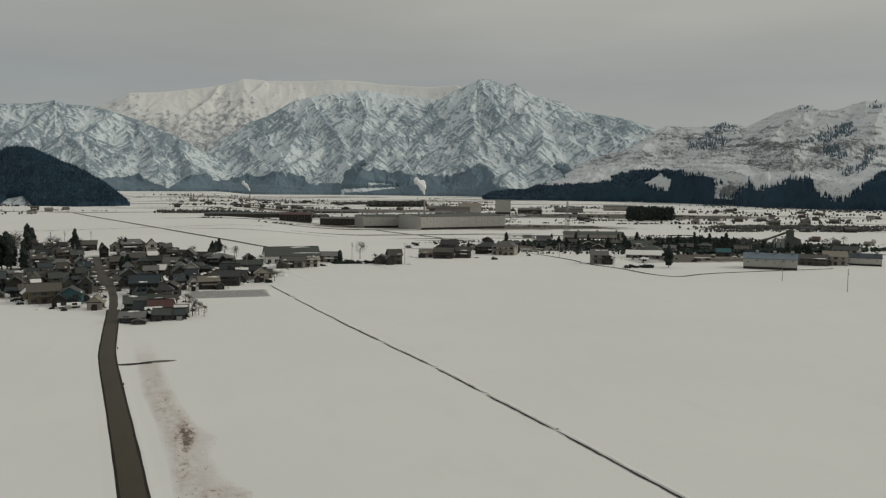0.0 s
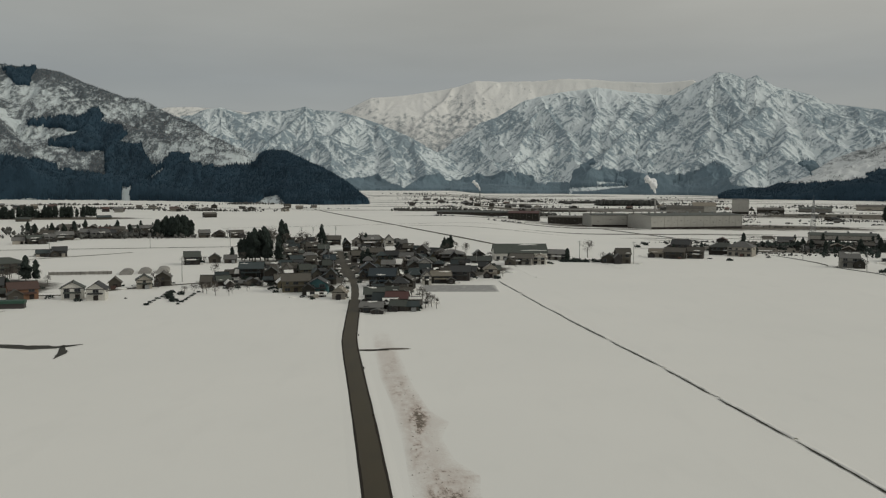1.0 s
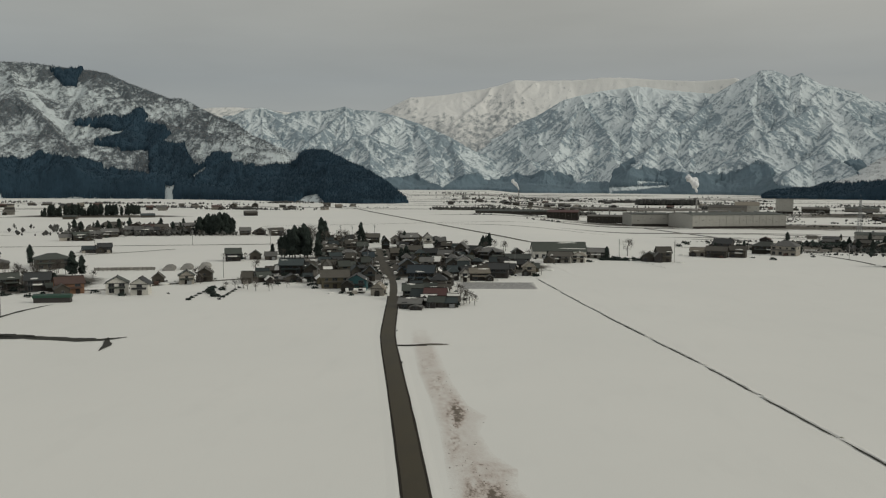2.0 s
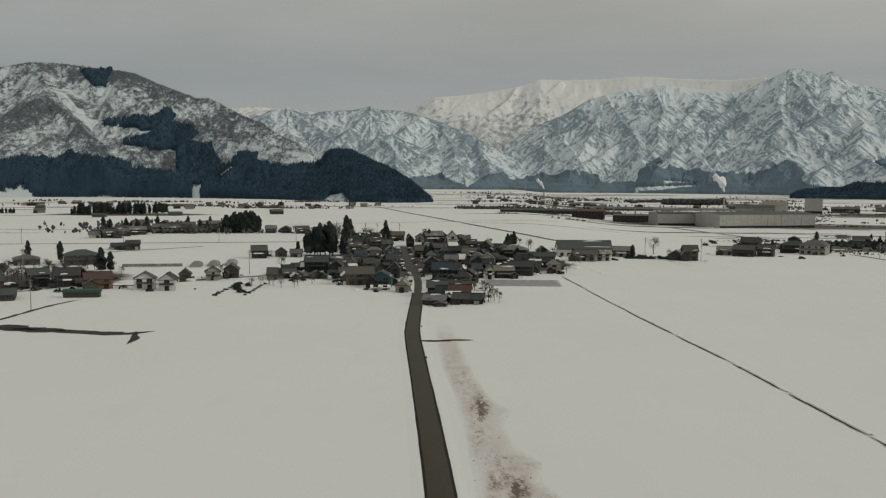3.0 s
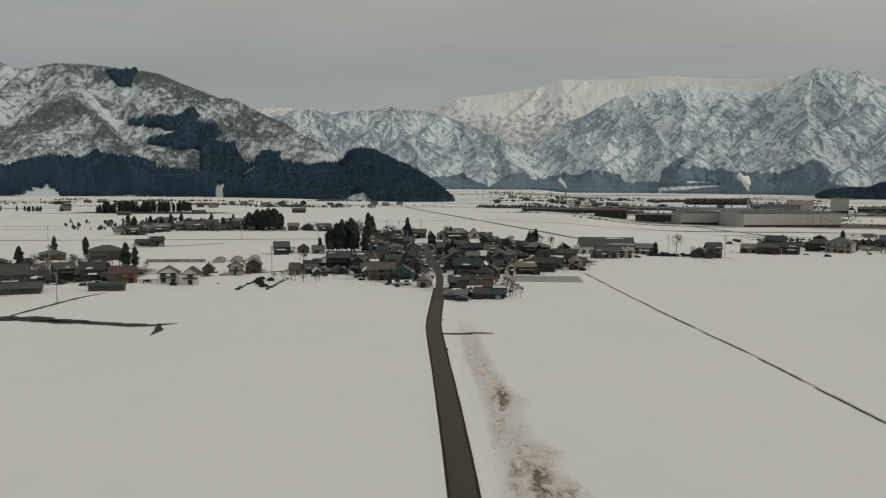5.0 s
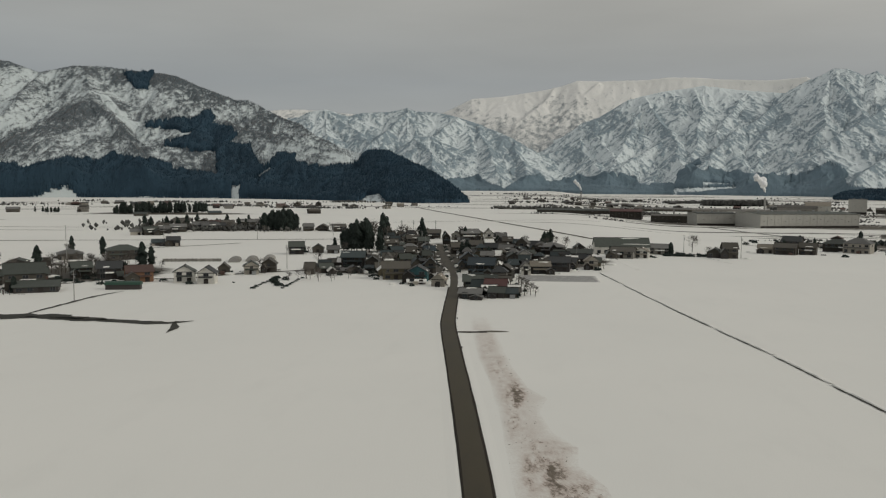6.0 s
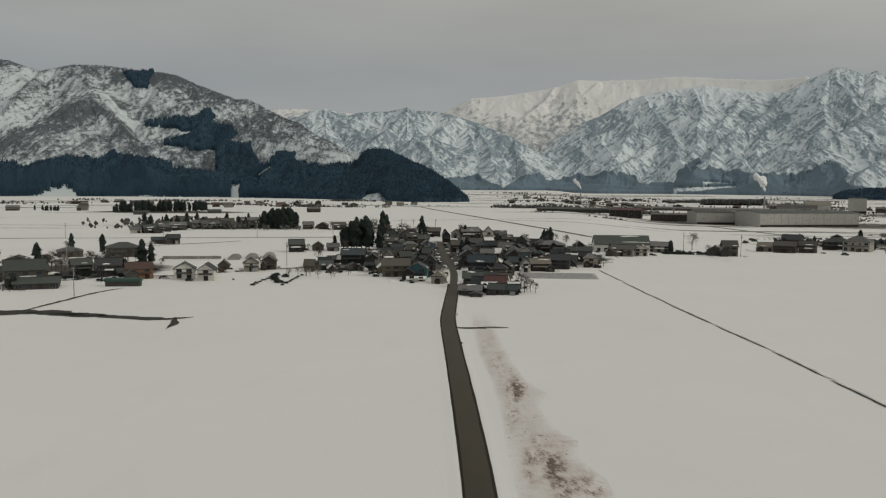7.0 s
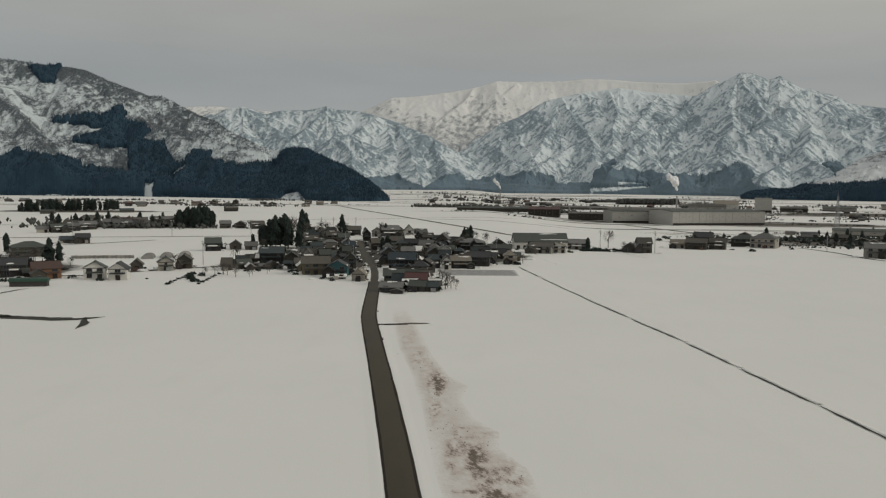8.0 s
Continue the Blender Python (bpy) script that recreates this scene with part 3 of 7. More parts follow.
# the wooded hill that ends in a dark nose in the plain
hill = Land(
    "hill_wooded", "wooded hill with snow between bare trees", 1250, 240,
    table([(-60, 1800), (-34, 1950), (-28, 1900), (-21, 1780), (-16, 1650), (-12, 1480), (-8, 1400), (-4.2, 1420)]), table([(-60, 3000), (-20, 2750), (-4.2, 1850)]), HILL_CREST,
    [
        (110, (-29.2, 6.7), (-29.0, 5.7), (-29.0, 4.84), (-28.2, 4.0), (-26.9, 2.8), (-25.9, 1.75), (-25.3, 1.1)),
        (110, (-29.0, 5.3), (-29.0, 4.84), (-30.1, 4.1), (-31.4, 3.2), (-33.0, 2.5), (-34.2, 1.6), (-35.5, 0.6)),
        (130, (-28.2, 3.4), (-28.2, 2.8), (-29.2, 2.25), (-31.1, 1.35), (-31.8, 0.6)),
        (140, (-28.0, 3.3), (-28.0, 2.8), (-27.1, 2.4), (-26.2, 1.15), (-25.8, 0.3)),
        (80, (-19.4, 4.9), (-20.3, 4.72), (-21.7, 4.85), (-23.8, 4.6), (-25.0, 3.9), (-26.1, 2.8), (-26.0, 1.8)),
        (90, (-20.3, 4.6), (-20.7, 3.7), (-19.6, 3.1), (-17.8, 2.8), (-15.6, 2.1), (-13.7, 1.75)),
        (100, (-21.7, 4.6), (-23.1, 3.35), (-24.9, 2.25), (-25.2, 1.4)),
        (80, (-31.8, 6.1), (-32.6, 5.2), (-33.8, 3.8), (-36, 2.4)),
        (60, (-17.6, 3.9), (-18.0, 3.2), (-18.6, 2.2), (-18.4, 1.0)),
    ],
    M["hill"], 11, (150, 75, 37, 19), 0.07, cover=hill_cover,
)


# faces of the massif and the ridge behind it that get more dark cover
DARK_FACES = [
    [(17.9, 5.6), (18.9, 5.4), (19.6, 3.6), (18.4, 3.0), (17.6, 4.0)],
    [(19.6, 4.5), (21.0, 4.6), (21.0, 3.2), (19.8, 2.9), (19.2, 3.4)],
    [(21.9, 4.9), (23.6, 4.7), (25.3, 3.6), (24.4, 2.9), (22.8, 3.8)],
    [(25.3, 4.5), (27.2, 4.2), (28.2, 3.5), (26.6, 3.0)],
    [(13.6, 5.0), (14.9, 4.8), (15.2, 3.4), (13.8, 3.3)],
    [(7.0, 4.6), (7.5, 4.6), (8.1, 2.9), (7.6, 2.7)],
    [(-5.4, 4.1), (-4.0, 3.6), (-1.4, 2.0), (-1.8, 0.8), (-3.4, 1.4)],
    [(2.2, 3.4), (4.4, 4.5), (5.6, 4.2), (4.4, 3.0), (3.0, 2.6)],
]


def far_cover(shift, high=None):
    def cover(L):
        c = bare_cover(L, 1.15, 0.7, 0.7, 12) + shift
        a, e = L.az + 0.8 * (fbm(L.u / 90, L.z / 60, 71, 3) - 0.5), L.el + 0.6 * (fbm(L.u / 90, L.z / 60, 72, 3) - 0.5)
        for corners in DARK_FACES:
            c = c + 0.3 * within(corners, a, e)
        if high:
            c = c - 0.75 * smooth((L.el - np.interp(L.az, *high)) / 1.1)
        return c + 0.2 * np.exp(-L.dist / 20.0)

    return cover


# the ridge behind it and the high massif
back_ridge = Land(
    "ridge_behind", "haze-blue snowy ridge behind the wooded hill", 680, 170, table([(-27, 2950), (2.5, 3050)]), table([(-27, 4250), (2.5, 4150)]),
    [(-27, 4.2, 4050), (-17.8, 3.85, 3980), (-16.3, 4.0, 3950), (-15.6, 4.34, 3950), (-14.5, 4.55, 3950), (-13.0, 4.12, 3980), (-12.2, 4.35, 4000), (-10.4, 4.41, 3970), (-9.1, 4.7, 3950), (-8.5, 4.5, 3940), (-7.0, 4.39, 3910), (-5.9, 4.14, 3880), (-4.4, 3.7, 3830), (-3.2, 3.2, 3770), (-1.7, 2.5, 3680), (-0.6, 1.85, 3620), (1.0, 0.6, 3530), (2.2, -0.4, 3450)],
    [
        (110, (-14.5, 4.5), (-12.6, 3.25), (-11.1, 2.05), (-10.4, 1.4)),
        (110, (-9.1, 4.6), (-10.4, 3.4), (-11.1, 2.7), (-12.0, 1.8)),
        (120, (-5.9, 4.1), (-7.0, 2.9), (-8.5, 2.7), (-7.5, 1.8), (-7.0, 0.6)),
        (90, (-4.4, 3.6), (-4.0, 2.4), (-3.4, 1.0)),
        (90, (-16.3, 3.9), (-15.4, 3.0), (-13.8, 1.8)),
        (80, (-2.4, 2.8), (-1.6, 1.7), (-1.2, 0.6)),
    ],
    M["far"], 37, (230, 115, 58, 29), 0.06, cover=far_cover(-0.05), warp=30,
)
snowfield = Land(
    "high_snowfield", "smooth white high snowfield under the clouds", 560, 120, table([(-24, 3900), (0, 3850), (4, 4000), (10, 4350), (19, 4450)]), table([(-24, 4990), (19, 4990)]),
    [(-24, 4.2, 4860), (-20, 4.5, 4860), (-18.9, 4.2, 4860), (-17.8, 4.42, 4860), (-16, 4.5, 4860), (-12, 4.2, 4860), (-7.4, 4.1, 4860), (-6.1, 4.66, 4860), (-4.8, 5.3, 4860), (-2.4, 5.5, 4860), (-0.7, 5.75, 4860), (1.0, 6.06, 4860), (2.1, 6.45, 4860), (3.5, 6.39, 4860), (6.4, 6.41, 4860), (7.9, 6.55, 4860), (9.7, 6.48, 4860), (12, 6.26, 4860), (14.2, 6.18, 4860), (16.1, 6.3, 4860), (19, 4.8, 4860)],
    [
        (60, (0.6, 6.0), (-0.4, 4.9), (-1.6, 3.9), (-2.2, 3.0)),
        (60, (3.5, 6.3), (1.6, 4.6), (0.2, 3.2), (-0.8, 2.4)),
    ],
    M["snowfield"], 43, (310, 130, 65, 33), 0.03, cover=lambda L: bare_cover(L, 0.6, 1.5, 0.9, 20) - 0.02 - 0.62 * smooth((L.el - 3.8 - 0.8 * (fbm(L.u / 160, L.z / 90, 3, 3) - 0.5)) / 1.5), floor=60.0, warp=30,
)
MASSIF_CREST = [(-4.6, -0.9, 3600), (-3.6, -0.1, 3750), (-1.5, 1.1, 3950), (1.0, 2.4, 4150), (2.4, 3.7, 4300), (3.5, 4.08, 4350), (4.6, 4.66, 4400), (5.3, 5.11, 4440), (6.4, 5.43, 4450), (8.3, 5.75, 4500), (10.1, 5.98, 4500), (11.6, 5.7, 4500), (13.9, 5.48, 4480), (15.0, 5.35, 4460), (15.7, 5.65, 4450), (16.5, 6.13, 4430), (17.6, 6.76, 4400), (18.3, 6.69, 4400), (19.3, 6.25, 4400), (19.9, 6.45, 4400), (21.0, 5.78, 4380), (21.7, 5.63, 4370), (23.2, 5.15, 4350), (23.9, 4.67, 4350), (25.4, 4.41, 4340), (27.2, 4.11, 4320), (28.9, 3.56, 4300), (31, 2.7, 4250), (34, 1.2, 4100)]
massif = Land(
    "massif", "rugged snow-covered mountain massif with bare grey slopes", 1300, 260, table([(-5, 3000), (8, 3050), (16, 2950), (22, 2750), (35, 2550)]), table([(-5, 4680), (35, 4680)]), MASSIF_CREST,
    [
        (130, (6.4, 5.4), (7.2, 4.35), (8.3, 2.5), (9.0, 1.3), (9.4, 0.4)),
        (90, (6.4, 5.2), (5.7, 3.4), (4.9, 1.7), (4.2, 0.6)),
        (120, (7.5, 3.6), (7.3, 2.3), (6.0, 1.55), (4.6, 0.6)),
        (110, (1.0, 2.4), (2.0, 2.0), (3.5, 1.0), (4.0, 0.3)),
        (100, (2.4, 3.6), (3.9, 2.45), (4.8, 1.0)),
        (140, (15.7, 5.6), (15.0, 5.0), (12.7, 3.5), (11.6, 2.55), (10.1, 1.0), (9.6, 0.3)),
        (110, (11.6, 2.8), (11.8, 2.5), (12.0, 1.65), (13.0, 0.5)),
        (80, (14.2, 5.4), (14.4, 3.7), (13.5, 2.2), (13.3, 0.7)),
        (110, (17.6, 6.7), (18.4, 5.2), (19.3, 3.9)),
        (110, (17.6, 6.7), (17.1, 5.0), (17.3, 3.4), (16.3, 1.9), (15.6, 0.8)),
        (170, (21.3, 5.65), (20.3, 4.3), (19.3, 3.45), (17.7, 2.7), (15.8, 1.3), (14.3, 0.3)),
        (160, (21.0, 4.2), (21.6, 3.4), (21.8, 2.65), (21.0, 1.75), (22.4, 0.9), (24.1, -0.2)),
        (150, (21.0, 2.0), (21.0, 1.8), (19.6, 0.75), (18.4, -0.4)),
        (140, (23.2, 5.1), (22.3, 4.3), (23.6, 3.0), (24.7, 2.2), (26.1, 0.3)),
        (100, (25.4, 4.4), (26.2, 3.0), (27.3, 1.5)),
        (80, (9.6, 5.8), (10.0, 4.4), (9.8, 2.8), (9.6, 1.6)),
        (80, (12.6, 5.5), (11.9, 4.2), (11.0, 3.0)),
    ],
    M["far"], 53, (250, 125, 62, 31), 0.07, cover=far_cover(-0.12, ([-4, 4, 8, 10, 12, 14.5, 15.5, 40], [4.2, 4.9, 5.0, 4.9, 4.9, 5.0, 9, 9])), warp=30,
)


def terrace_cover(L):
    steps = fbm(L.u / 22, L.z / 8.0, L.seed + 80, 4, 0.6) - 0.5
    return bare_cover(L, 0.25, 0.7, 0.6, 10) + 0.9 * steps - 0.2 + 0.4 * within([(33.0, -0.75), (33.4, 0.0), (34.0, 0.25), (34.6, -0.1), (34.4, -0.7)], L.az, L.el) + 0.2 * within([(34, 2.6), (35, 3.0), (38, 2.2), (41, 3.0), (42.4, 2.4), (40, 1.0), (35, 0.8)], L.az, L.el)


right_hills = Land(
    "right_hills", "snowy terraced hills with dark cedar groves", 980, 190, table([(17, 2480), (26, 2430), (31, 2340), (36, 2050), (42, 1950), (45, 1900), (64, 1700)]), table([(20.5, 3300), (30, 3250), (40, 3000), (64, 2800)]),
    [(17.3, -1.5, 2600), (18.3, -0.85, 2640), (19.6, -0.65, 2670), (21.5, -0.6, 2700), (23.3, -0.4, 2730), (25.5, 0.1, 2800), (26.6, 1.1, 2850), (27.6, 2.1, 2900), (28.7, 3.2, 2930), (29.7, 3.66, 2950), (32.4, 3.64, 2890), (33.2, 3.8, 2870), (34.6, 3.61, 2830), (36.3, 4.45, 2780), (37.8, 4.9, 2720), (38.4, 4.6, 2700), (39.7, 4.55, 2660), (41.2, 5.05, 2600), (42.1, 4.94, 2590), (45, 5.2, 2550), (55, 5.6, 2500), (64, 4.5, 2500)],
    [
        (120, (33.9, 3.6), (34.3, 2.45), (32.9, 1.4), (30.5, 0.85), (29.4, 0.1)),
        (130, (40.6, 4.7), (38.5, 3.4), (37.3, 2.1), (35.0, 1.2), (34.0, 0.4)),
        (130, (42.1, 4.8), (41.6, 3.0), (40.4, 2.0), (38.6, 1.2), (37.4, 0.3)),
        (100, (29.7, 3.6), (28.4, 2.3), (27.3, 1.2), (26.6, 0.3)),
        (110, (37.8, 4.8), (36.4, 3.4), (35.6, 2.2)),
    ],
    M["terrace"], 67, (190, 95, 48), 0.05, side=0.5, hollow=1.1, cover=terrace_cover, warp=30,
)
# a low ring of snowy hills closes the valley behind the aircraft
rear_hills = Land(
    "rear_hills", "distant snowy hills closing the valley", 320, 40, table([(64, 1450), (180, 1700), (300, 1500)]), table([(64, 2800), (300, 2800)]),
    [(64, 4.5, 2500), (90, 3.4, 2500), (120, 3.0, 2500), (150, 3.4, 2500), (180, 3.6, 2500), (210, 3.4, 2500), (240, 3.0, 2500), (270, 4.0, 2500), (298, 5.4, 2700)],
    [], M["hill"], 71, (400, 200),
)


def canopy(land, keep, lift, material, seed, label):
    """The closed roof of a far forest: a rough sheet at crown height over the wooded part of the slope."""
    inside = keep(land.az, land.el, land.x, land.y, land.z, land.cover) & (land.z > ground_z(land.x, land.y) - 1.5)
    rows, cols = land.x.shape
    rng = np.random.default_rng(seed)
    z = land.z + lift * (0.75 + 0.5 * fbm(land.x / 9, land.y / 14, seed, 3)) + rng.normal(0, 0.07 * lift, land.z.shape)
    count = inside[:-1, :-1].astype(int) + inside[1:, :-1] + inside[:-1, 1:] + inside[1:, 1:]
    faces = grid_faces(rows, cols)[(count >= 3).ravel()]
    rim = np.zeros(rows * cols, bool)
    rim[grid_faces(rows, cols)[(count < 3).ravel()].ravel()] = True
    z = np.where(rim.reshape(rows, cols), land.z - 0.5, z)
    used, index = np.unique(faces, return_inverse=True)
    verts = np.dstack([land.x, land.y, z]).reshape(-1, 3)[used]
    tagged(new("cedar_forest", mesh_from("cedar_forest", verts, index.reshape(-1, 4), material, True)), label, "forest", kind="stuff")


def far_trees(name, label, spots, rng, lo, hi, material, slim=0.20, tiers=2, sides=5, blob=False):
    """Far woodland as one mesh of small jagged cones."""
    n = len(spots)
    h = rng.uniform(lo, hi, n)
    verts, faces = [], []
    k = np.arange(sides) * 2 * np.pi / sides
    if blob:
        ang = k[None] + rng.uniform(0, 6, n)[:, None]
        rad = (h * slim)[:, None] * rng.uniform(0.6, 1.3, (n, sides))
        level = spots[:, 2, None] + h[:, None] * rng.uniform(0.35, 0.65, (n, sides))
        ring = np.stack([spots[:, 0, None] + rad * np.cos(ang), spots[:, 1, None] + rad * np.sin(ang), level], 2)
        lean = rng.normal(0, 0.12, (n, 2)) * h[:, None]
        top = np.column_stack([spots[:, :2] + lean, spots[:, 2] + h])[:, None]
        low = np.column_stack([spots[:, :2], spots[:, 2] - 0.3])[:, None]
        verts.append(np.concatenate([ring, top, low], 1).reshape(-1, 3))
        b, q = np.arange(n)[:, None] * (sides + 2), np.arange(sides)[None]
        faces.append(np.stack([b + q, b + (q + 1) % sides, b + sides + 0 * q], 2).reshape(-1, 3))
        faces.append(np.stack([b + (q + 1) % sides, b + q, b + sides + 1 + 0 * q], 2).reshape(-1, 3))
        tiers = 0
    for tier in range(tiers):
        z0, z1 = (0.0, 0.72) if tier == 0 else (0.42, 1.0)
        r = h * slim * (1.0 if tier == 0 else 0.68) * rng.uniform(0.8, 1.2, n)
        ang = k[None] + rng.uniform(0, 6, n)[:, None]
        rad = r[:, None] * rng.uniform(0.7, 1.3, (n, sides))
        ring = np.stack([spots[:, 0, None] + rad * np.cos(ang), spots[:, 1, None] + rad * np.sin(ang), (spots[:, 2] + h * z0)[:, None] - 0.8 + rng.uniform(-0.06, 0.06, (n, sides)) * h[:, None]], 2)
        apex = np.stack([spots[:, 0] + rng.normal(0, 0.03, n) * h, spots[:, 1], spots[:, 2] + h * z1], 1)[:, None]
        first = sum(len(v) for v in verts)
        verts.append(np.concatenate([ring, apex], 1).reshape(-1, 3))
        b = first + np.arange(n)[:, None] * (sides + 1)
        q = np.arange(sides)[None]
        faces.append(np.stack([b + q, b + (q + 1) % sides, b + sides + 0 * q], 2).reshape(-1, 3))
    ob = new(name, mesh_from(name, np.vstack(verts), np.vstack(faces), material))
    return tagged(ob, label, "forest", kind="stuff")


def ragged(az, el, x, z, seed, size=1.0):
    """Stand edges wander: compass angle and height shifted by a broad and a fine wobble."""
    a = az + size * (1.1 * (vnoise(x / 90, z / 60, seed) - 0.5) + 0.5 * (vnoise(x / 22, z / 22, seed + 1) - 0.5))
    e = el + size * (0.34 * (vnoise(x / 60, z / 50, seed + 2) - 0.5) + 0.3 * (vnoise(x / 15, z / 15, seed + 3) - 0.5))
    return a, e


def woods():
    cedar_top = table([(-62, 1.8), (-38, 1.0), (-34.5, 0.8), (-33.3, 0.74), (-31.6, 0.8), (-30.4, 1.19), (-28.7, 1.04), (-27.7, 1.47), (-26.6, 1.17), (-25.2, 1.0), (-24.2, 0.62), (-23.2, 0.38), (-21.6, 0.5), (-21.4, 1.9), (-19.6, 1.5), (-18.9, 0.5), (-17.8, 1.5), (-16.7, 1.3), (-16.0, 0.75), (-14.5, 0.65), (-12.6, 0.85), (-11.9, 1.3), (-10.7, 2.2), (-4, 2.2)])
    stands = [
        [(-27.0, 6.45), (-25.0, 6.35), (-25.1, 5.33), (-26.0, 5.3)],
        [(-25.8, 3.2), (-24.8, 3.55), (-23.3, 3.65), (-22.1, 4.05), (-21.9, 3.39), (-20.9, 3.34), (-20.5, 2.84), (-21.3, 2.17), (-21.6, 1.8), (-24.9, 1.85), (-24.9, 2.2), (-23.5, 2.5), (-23.1, 3.0), (-24.9, 2.85)],
        [(-21.8, 2.1), (-19.8, 2.12), (-19.5, 1.25), (-18.9, 0.4), (-21.8, 0.3)],
    ]
    gaps = [
        FIELD,
        WEDGE,
        MOUND,
        [(-23.7, 0.9), (-21.6, 1.1), (-21.6, 0.1), (-23.0, 0.3)],
        [(-19.3, -0.1), (-18.1, 0.7), (-18.0, 0.45), (-19.2, -0.3)],
    ]

    def cedars(az, el, x, y, z, cover):
        a, e = ragged(az, el, x, z, 51)
        wood = e < cedar_top(a)
        for corners in stands:
            wood = wood | within(corners, a, e)
        for corners in gaps:
            wood = wood & ~within(corners, az + 0.35 * (a - az), el)
        return wood

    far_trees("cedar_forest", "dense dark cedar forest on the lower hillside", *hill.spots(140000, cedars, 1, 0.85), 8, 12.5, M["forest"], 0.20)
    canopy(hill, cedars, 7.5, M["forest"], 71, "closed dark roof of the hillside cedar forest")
    far_trees("bare_woodland", "leafless grey-brown woodland on snowy slopes", *hill.spots(230000, lambda az, el, x, y, z, cover: (lattice(x * 9, y * 9, 3) < 0.28 + 1.1 * cover) & (z > 20), 3), 3.0, 6.0, M["thicket"], 0.15, 1, 3)
    foot = table([(-27, 0.1), (-8, 0.15), (-6.5, 0.15), (-4.4, 0.37), (-3.8, 0.0), (-2.5, -0.55), (-1.5, 0.36), (-0.4, 0.47), (0.1, 0.0), (1.0, 0.0), (2.4, 0.4), (3.8, 0.72), (4.2, 0.25), (4.6, 0.55), (5.8, 0.64), (6.2, -0.05), (8.5, -0.1), (8.9, 1.2), (9.4, 1.4), (9.9, 0.85), (11.6, 0.68), (13.5, 0.52), (15.7, 0.72), (17.2, 1.1), (17.8, 1.2), (18.3, 0.0), (19.6, -0.4), (25, -0.3), (34, -0.3)])

    def belt(az, el, x, y, z, cover):
        a, e = ragged(az, el, x, z, 61, 1.1)
        low = e + 0.2 < foot(a)
        dark = within([(22.5, 1.1), (23.8, 1.05), (24.8, -0.3), (23.7, 0.1)], a, e) | within([(24.8, 1.05), (25.3, 1.15), (26.2, 0.1), (25.2, -0.3)], a, e)
        fields = within([(8.4, -0.62), (12.2, -0.42), (12.2, -0.62), (8.4, -0.9)], az, el) | within([(10.2, -0.15), (12.4, -0.3), (10.2, -0.35)], az, el)
        return (low | dark) & ~fields

    def ridge_belt(az, el, x, y, z, cover):
        a, e = ragged(az, el, x, z, 65, 0.55)
        return e + 0.2 < foot(a)

    far_trees("cedar_forest", "haze-blue cedar belt at the foot of the massif", *massif.spots(60000, belt, 5, 0.6), 8, 12, M["belt"], 0.22, 1, 5)
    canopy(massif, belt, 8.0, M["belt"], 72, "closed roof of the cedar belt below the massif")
    far_trees("cedar_forest", "haze-blue cedar belt under the far ridge", *back_ridge.spots(30000, ridge_belt, 6), 8, 12, M["belt"], 0.22, 1, 5)
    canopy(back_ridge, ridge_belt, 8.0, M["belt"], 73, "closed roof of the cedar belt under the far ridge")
    near = table([(17, -0.5), (18.1, -0.55), (19.6, -0.36), (23.3, -0.1), (25.5, 0.0), (27.3, 0.6), (28.8, 0.85), (32.6, 0.8), (33.7, 0.4), (34.4, -0.3), (35.0, 0.45), (35.5, -0.1), (37.3, 0.55), (38.6, 0.65), (38.9, -0.2), (40.2, -0.8), (41.1, -0.2), (42.3, 0.85), (46, 0.6), (64, 0.8)])
    copses = [
        [(31.0, 2.8), (32.0, 3.3), (33.6, 2.6), (32.7, 2.1), (31.4, 2.0)],
        [(32.4, 3.5), (33.0, 3.75), (33.9, 3.6), (33.7, 3.27), (32.5, 3.28)],
        [(37.9, 2.6), (38.8, 3.4), (40.5, 3.7), (40.1, 3.05), (39.0, 2.4)],
        [(39.5, 2.18), (40.4, 2.3), (40.4, 1.56), (39.4, 1.39)],
        [(41.1, 4.85), (41.7, 5.05), (42.4, 4.75), (41.2, 4.6)],
        [(41.4, 1.39), (42.5, 2.55), (42.5, 1.55), (41.5, 1.05)],
        [(39.4, 0.88), (40.5, 1.05), (41.8, 1.15), (40.5, 0.37)],
        [(37.2, 4.65), (37.8, 4.85), (38.2, 4.7), (37.6, 4.55)],
    ]
    clear = [[(28.7, -0.1), (29.7, 0.6), (30.4, 0.15), (29.7, -0.4)], [(33.0, -0.75), (33.4, 0.0), (34.0, 0.25), (34.6, -0.1), (34.4, -0.7)]]

    def groves(az, el, x, y, z, cover):
        a, e = ragged(az, el, x, z, 81, 0.8)
        wood = e + 0.1 < near(a)
        for corners in clear:
            wood = wood & ~within(corners, a, e)
        return wood

    def copse(az, el, x, y, z, cover):
        a, e = ragged(az, el, x, z, 91, 1.1)
        wood = np.zeros(np.shape(az), bool)
        for corners in copses:
            wood = wood | within(corners, a, e)
        return wood & (vnoise(x / 16, z / 16, 85) > 0.3)

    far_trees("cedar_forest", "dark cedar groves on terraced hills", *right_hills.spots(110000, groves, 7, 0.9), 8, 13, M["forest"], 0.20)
    far_trees("cedar_copse", "haze-toned blue-grey copses scattered over the terraces", *right_hills.spots(60000, copse, 9), 5, 10, M["belt"], 0.20, 2, 5)
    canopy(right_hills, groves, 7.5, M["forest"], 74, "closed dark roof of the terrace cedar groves")
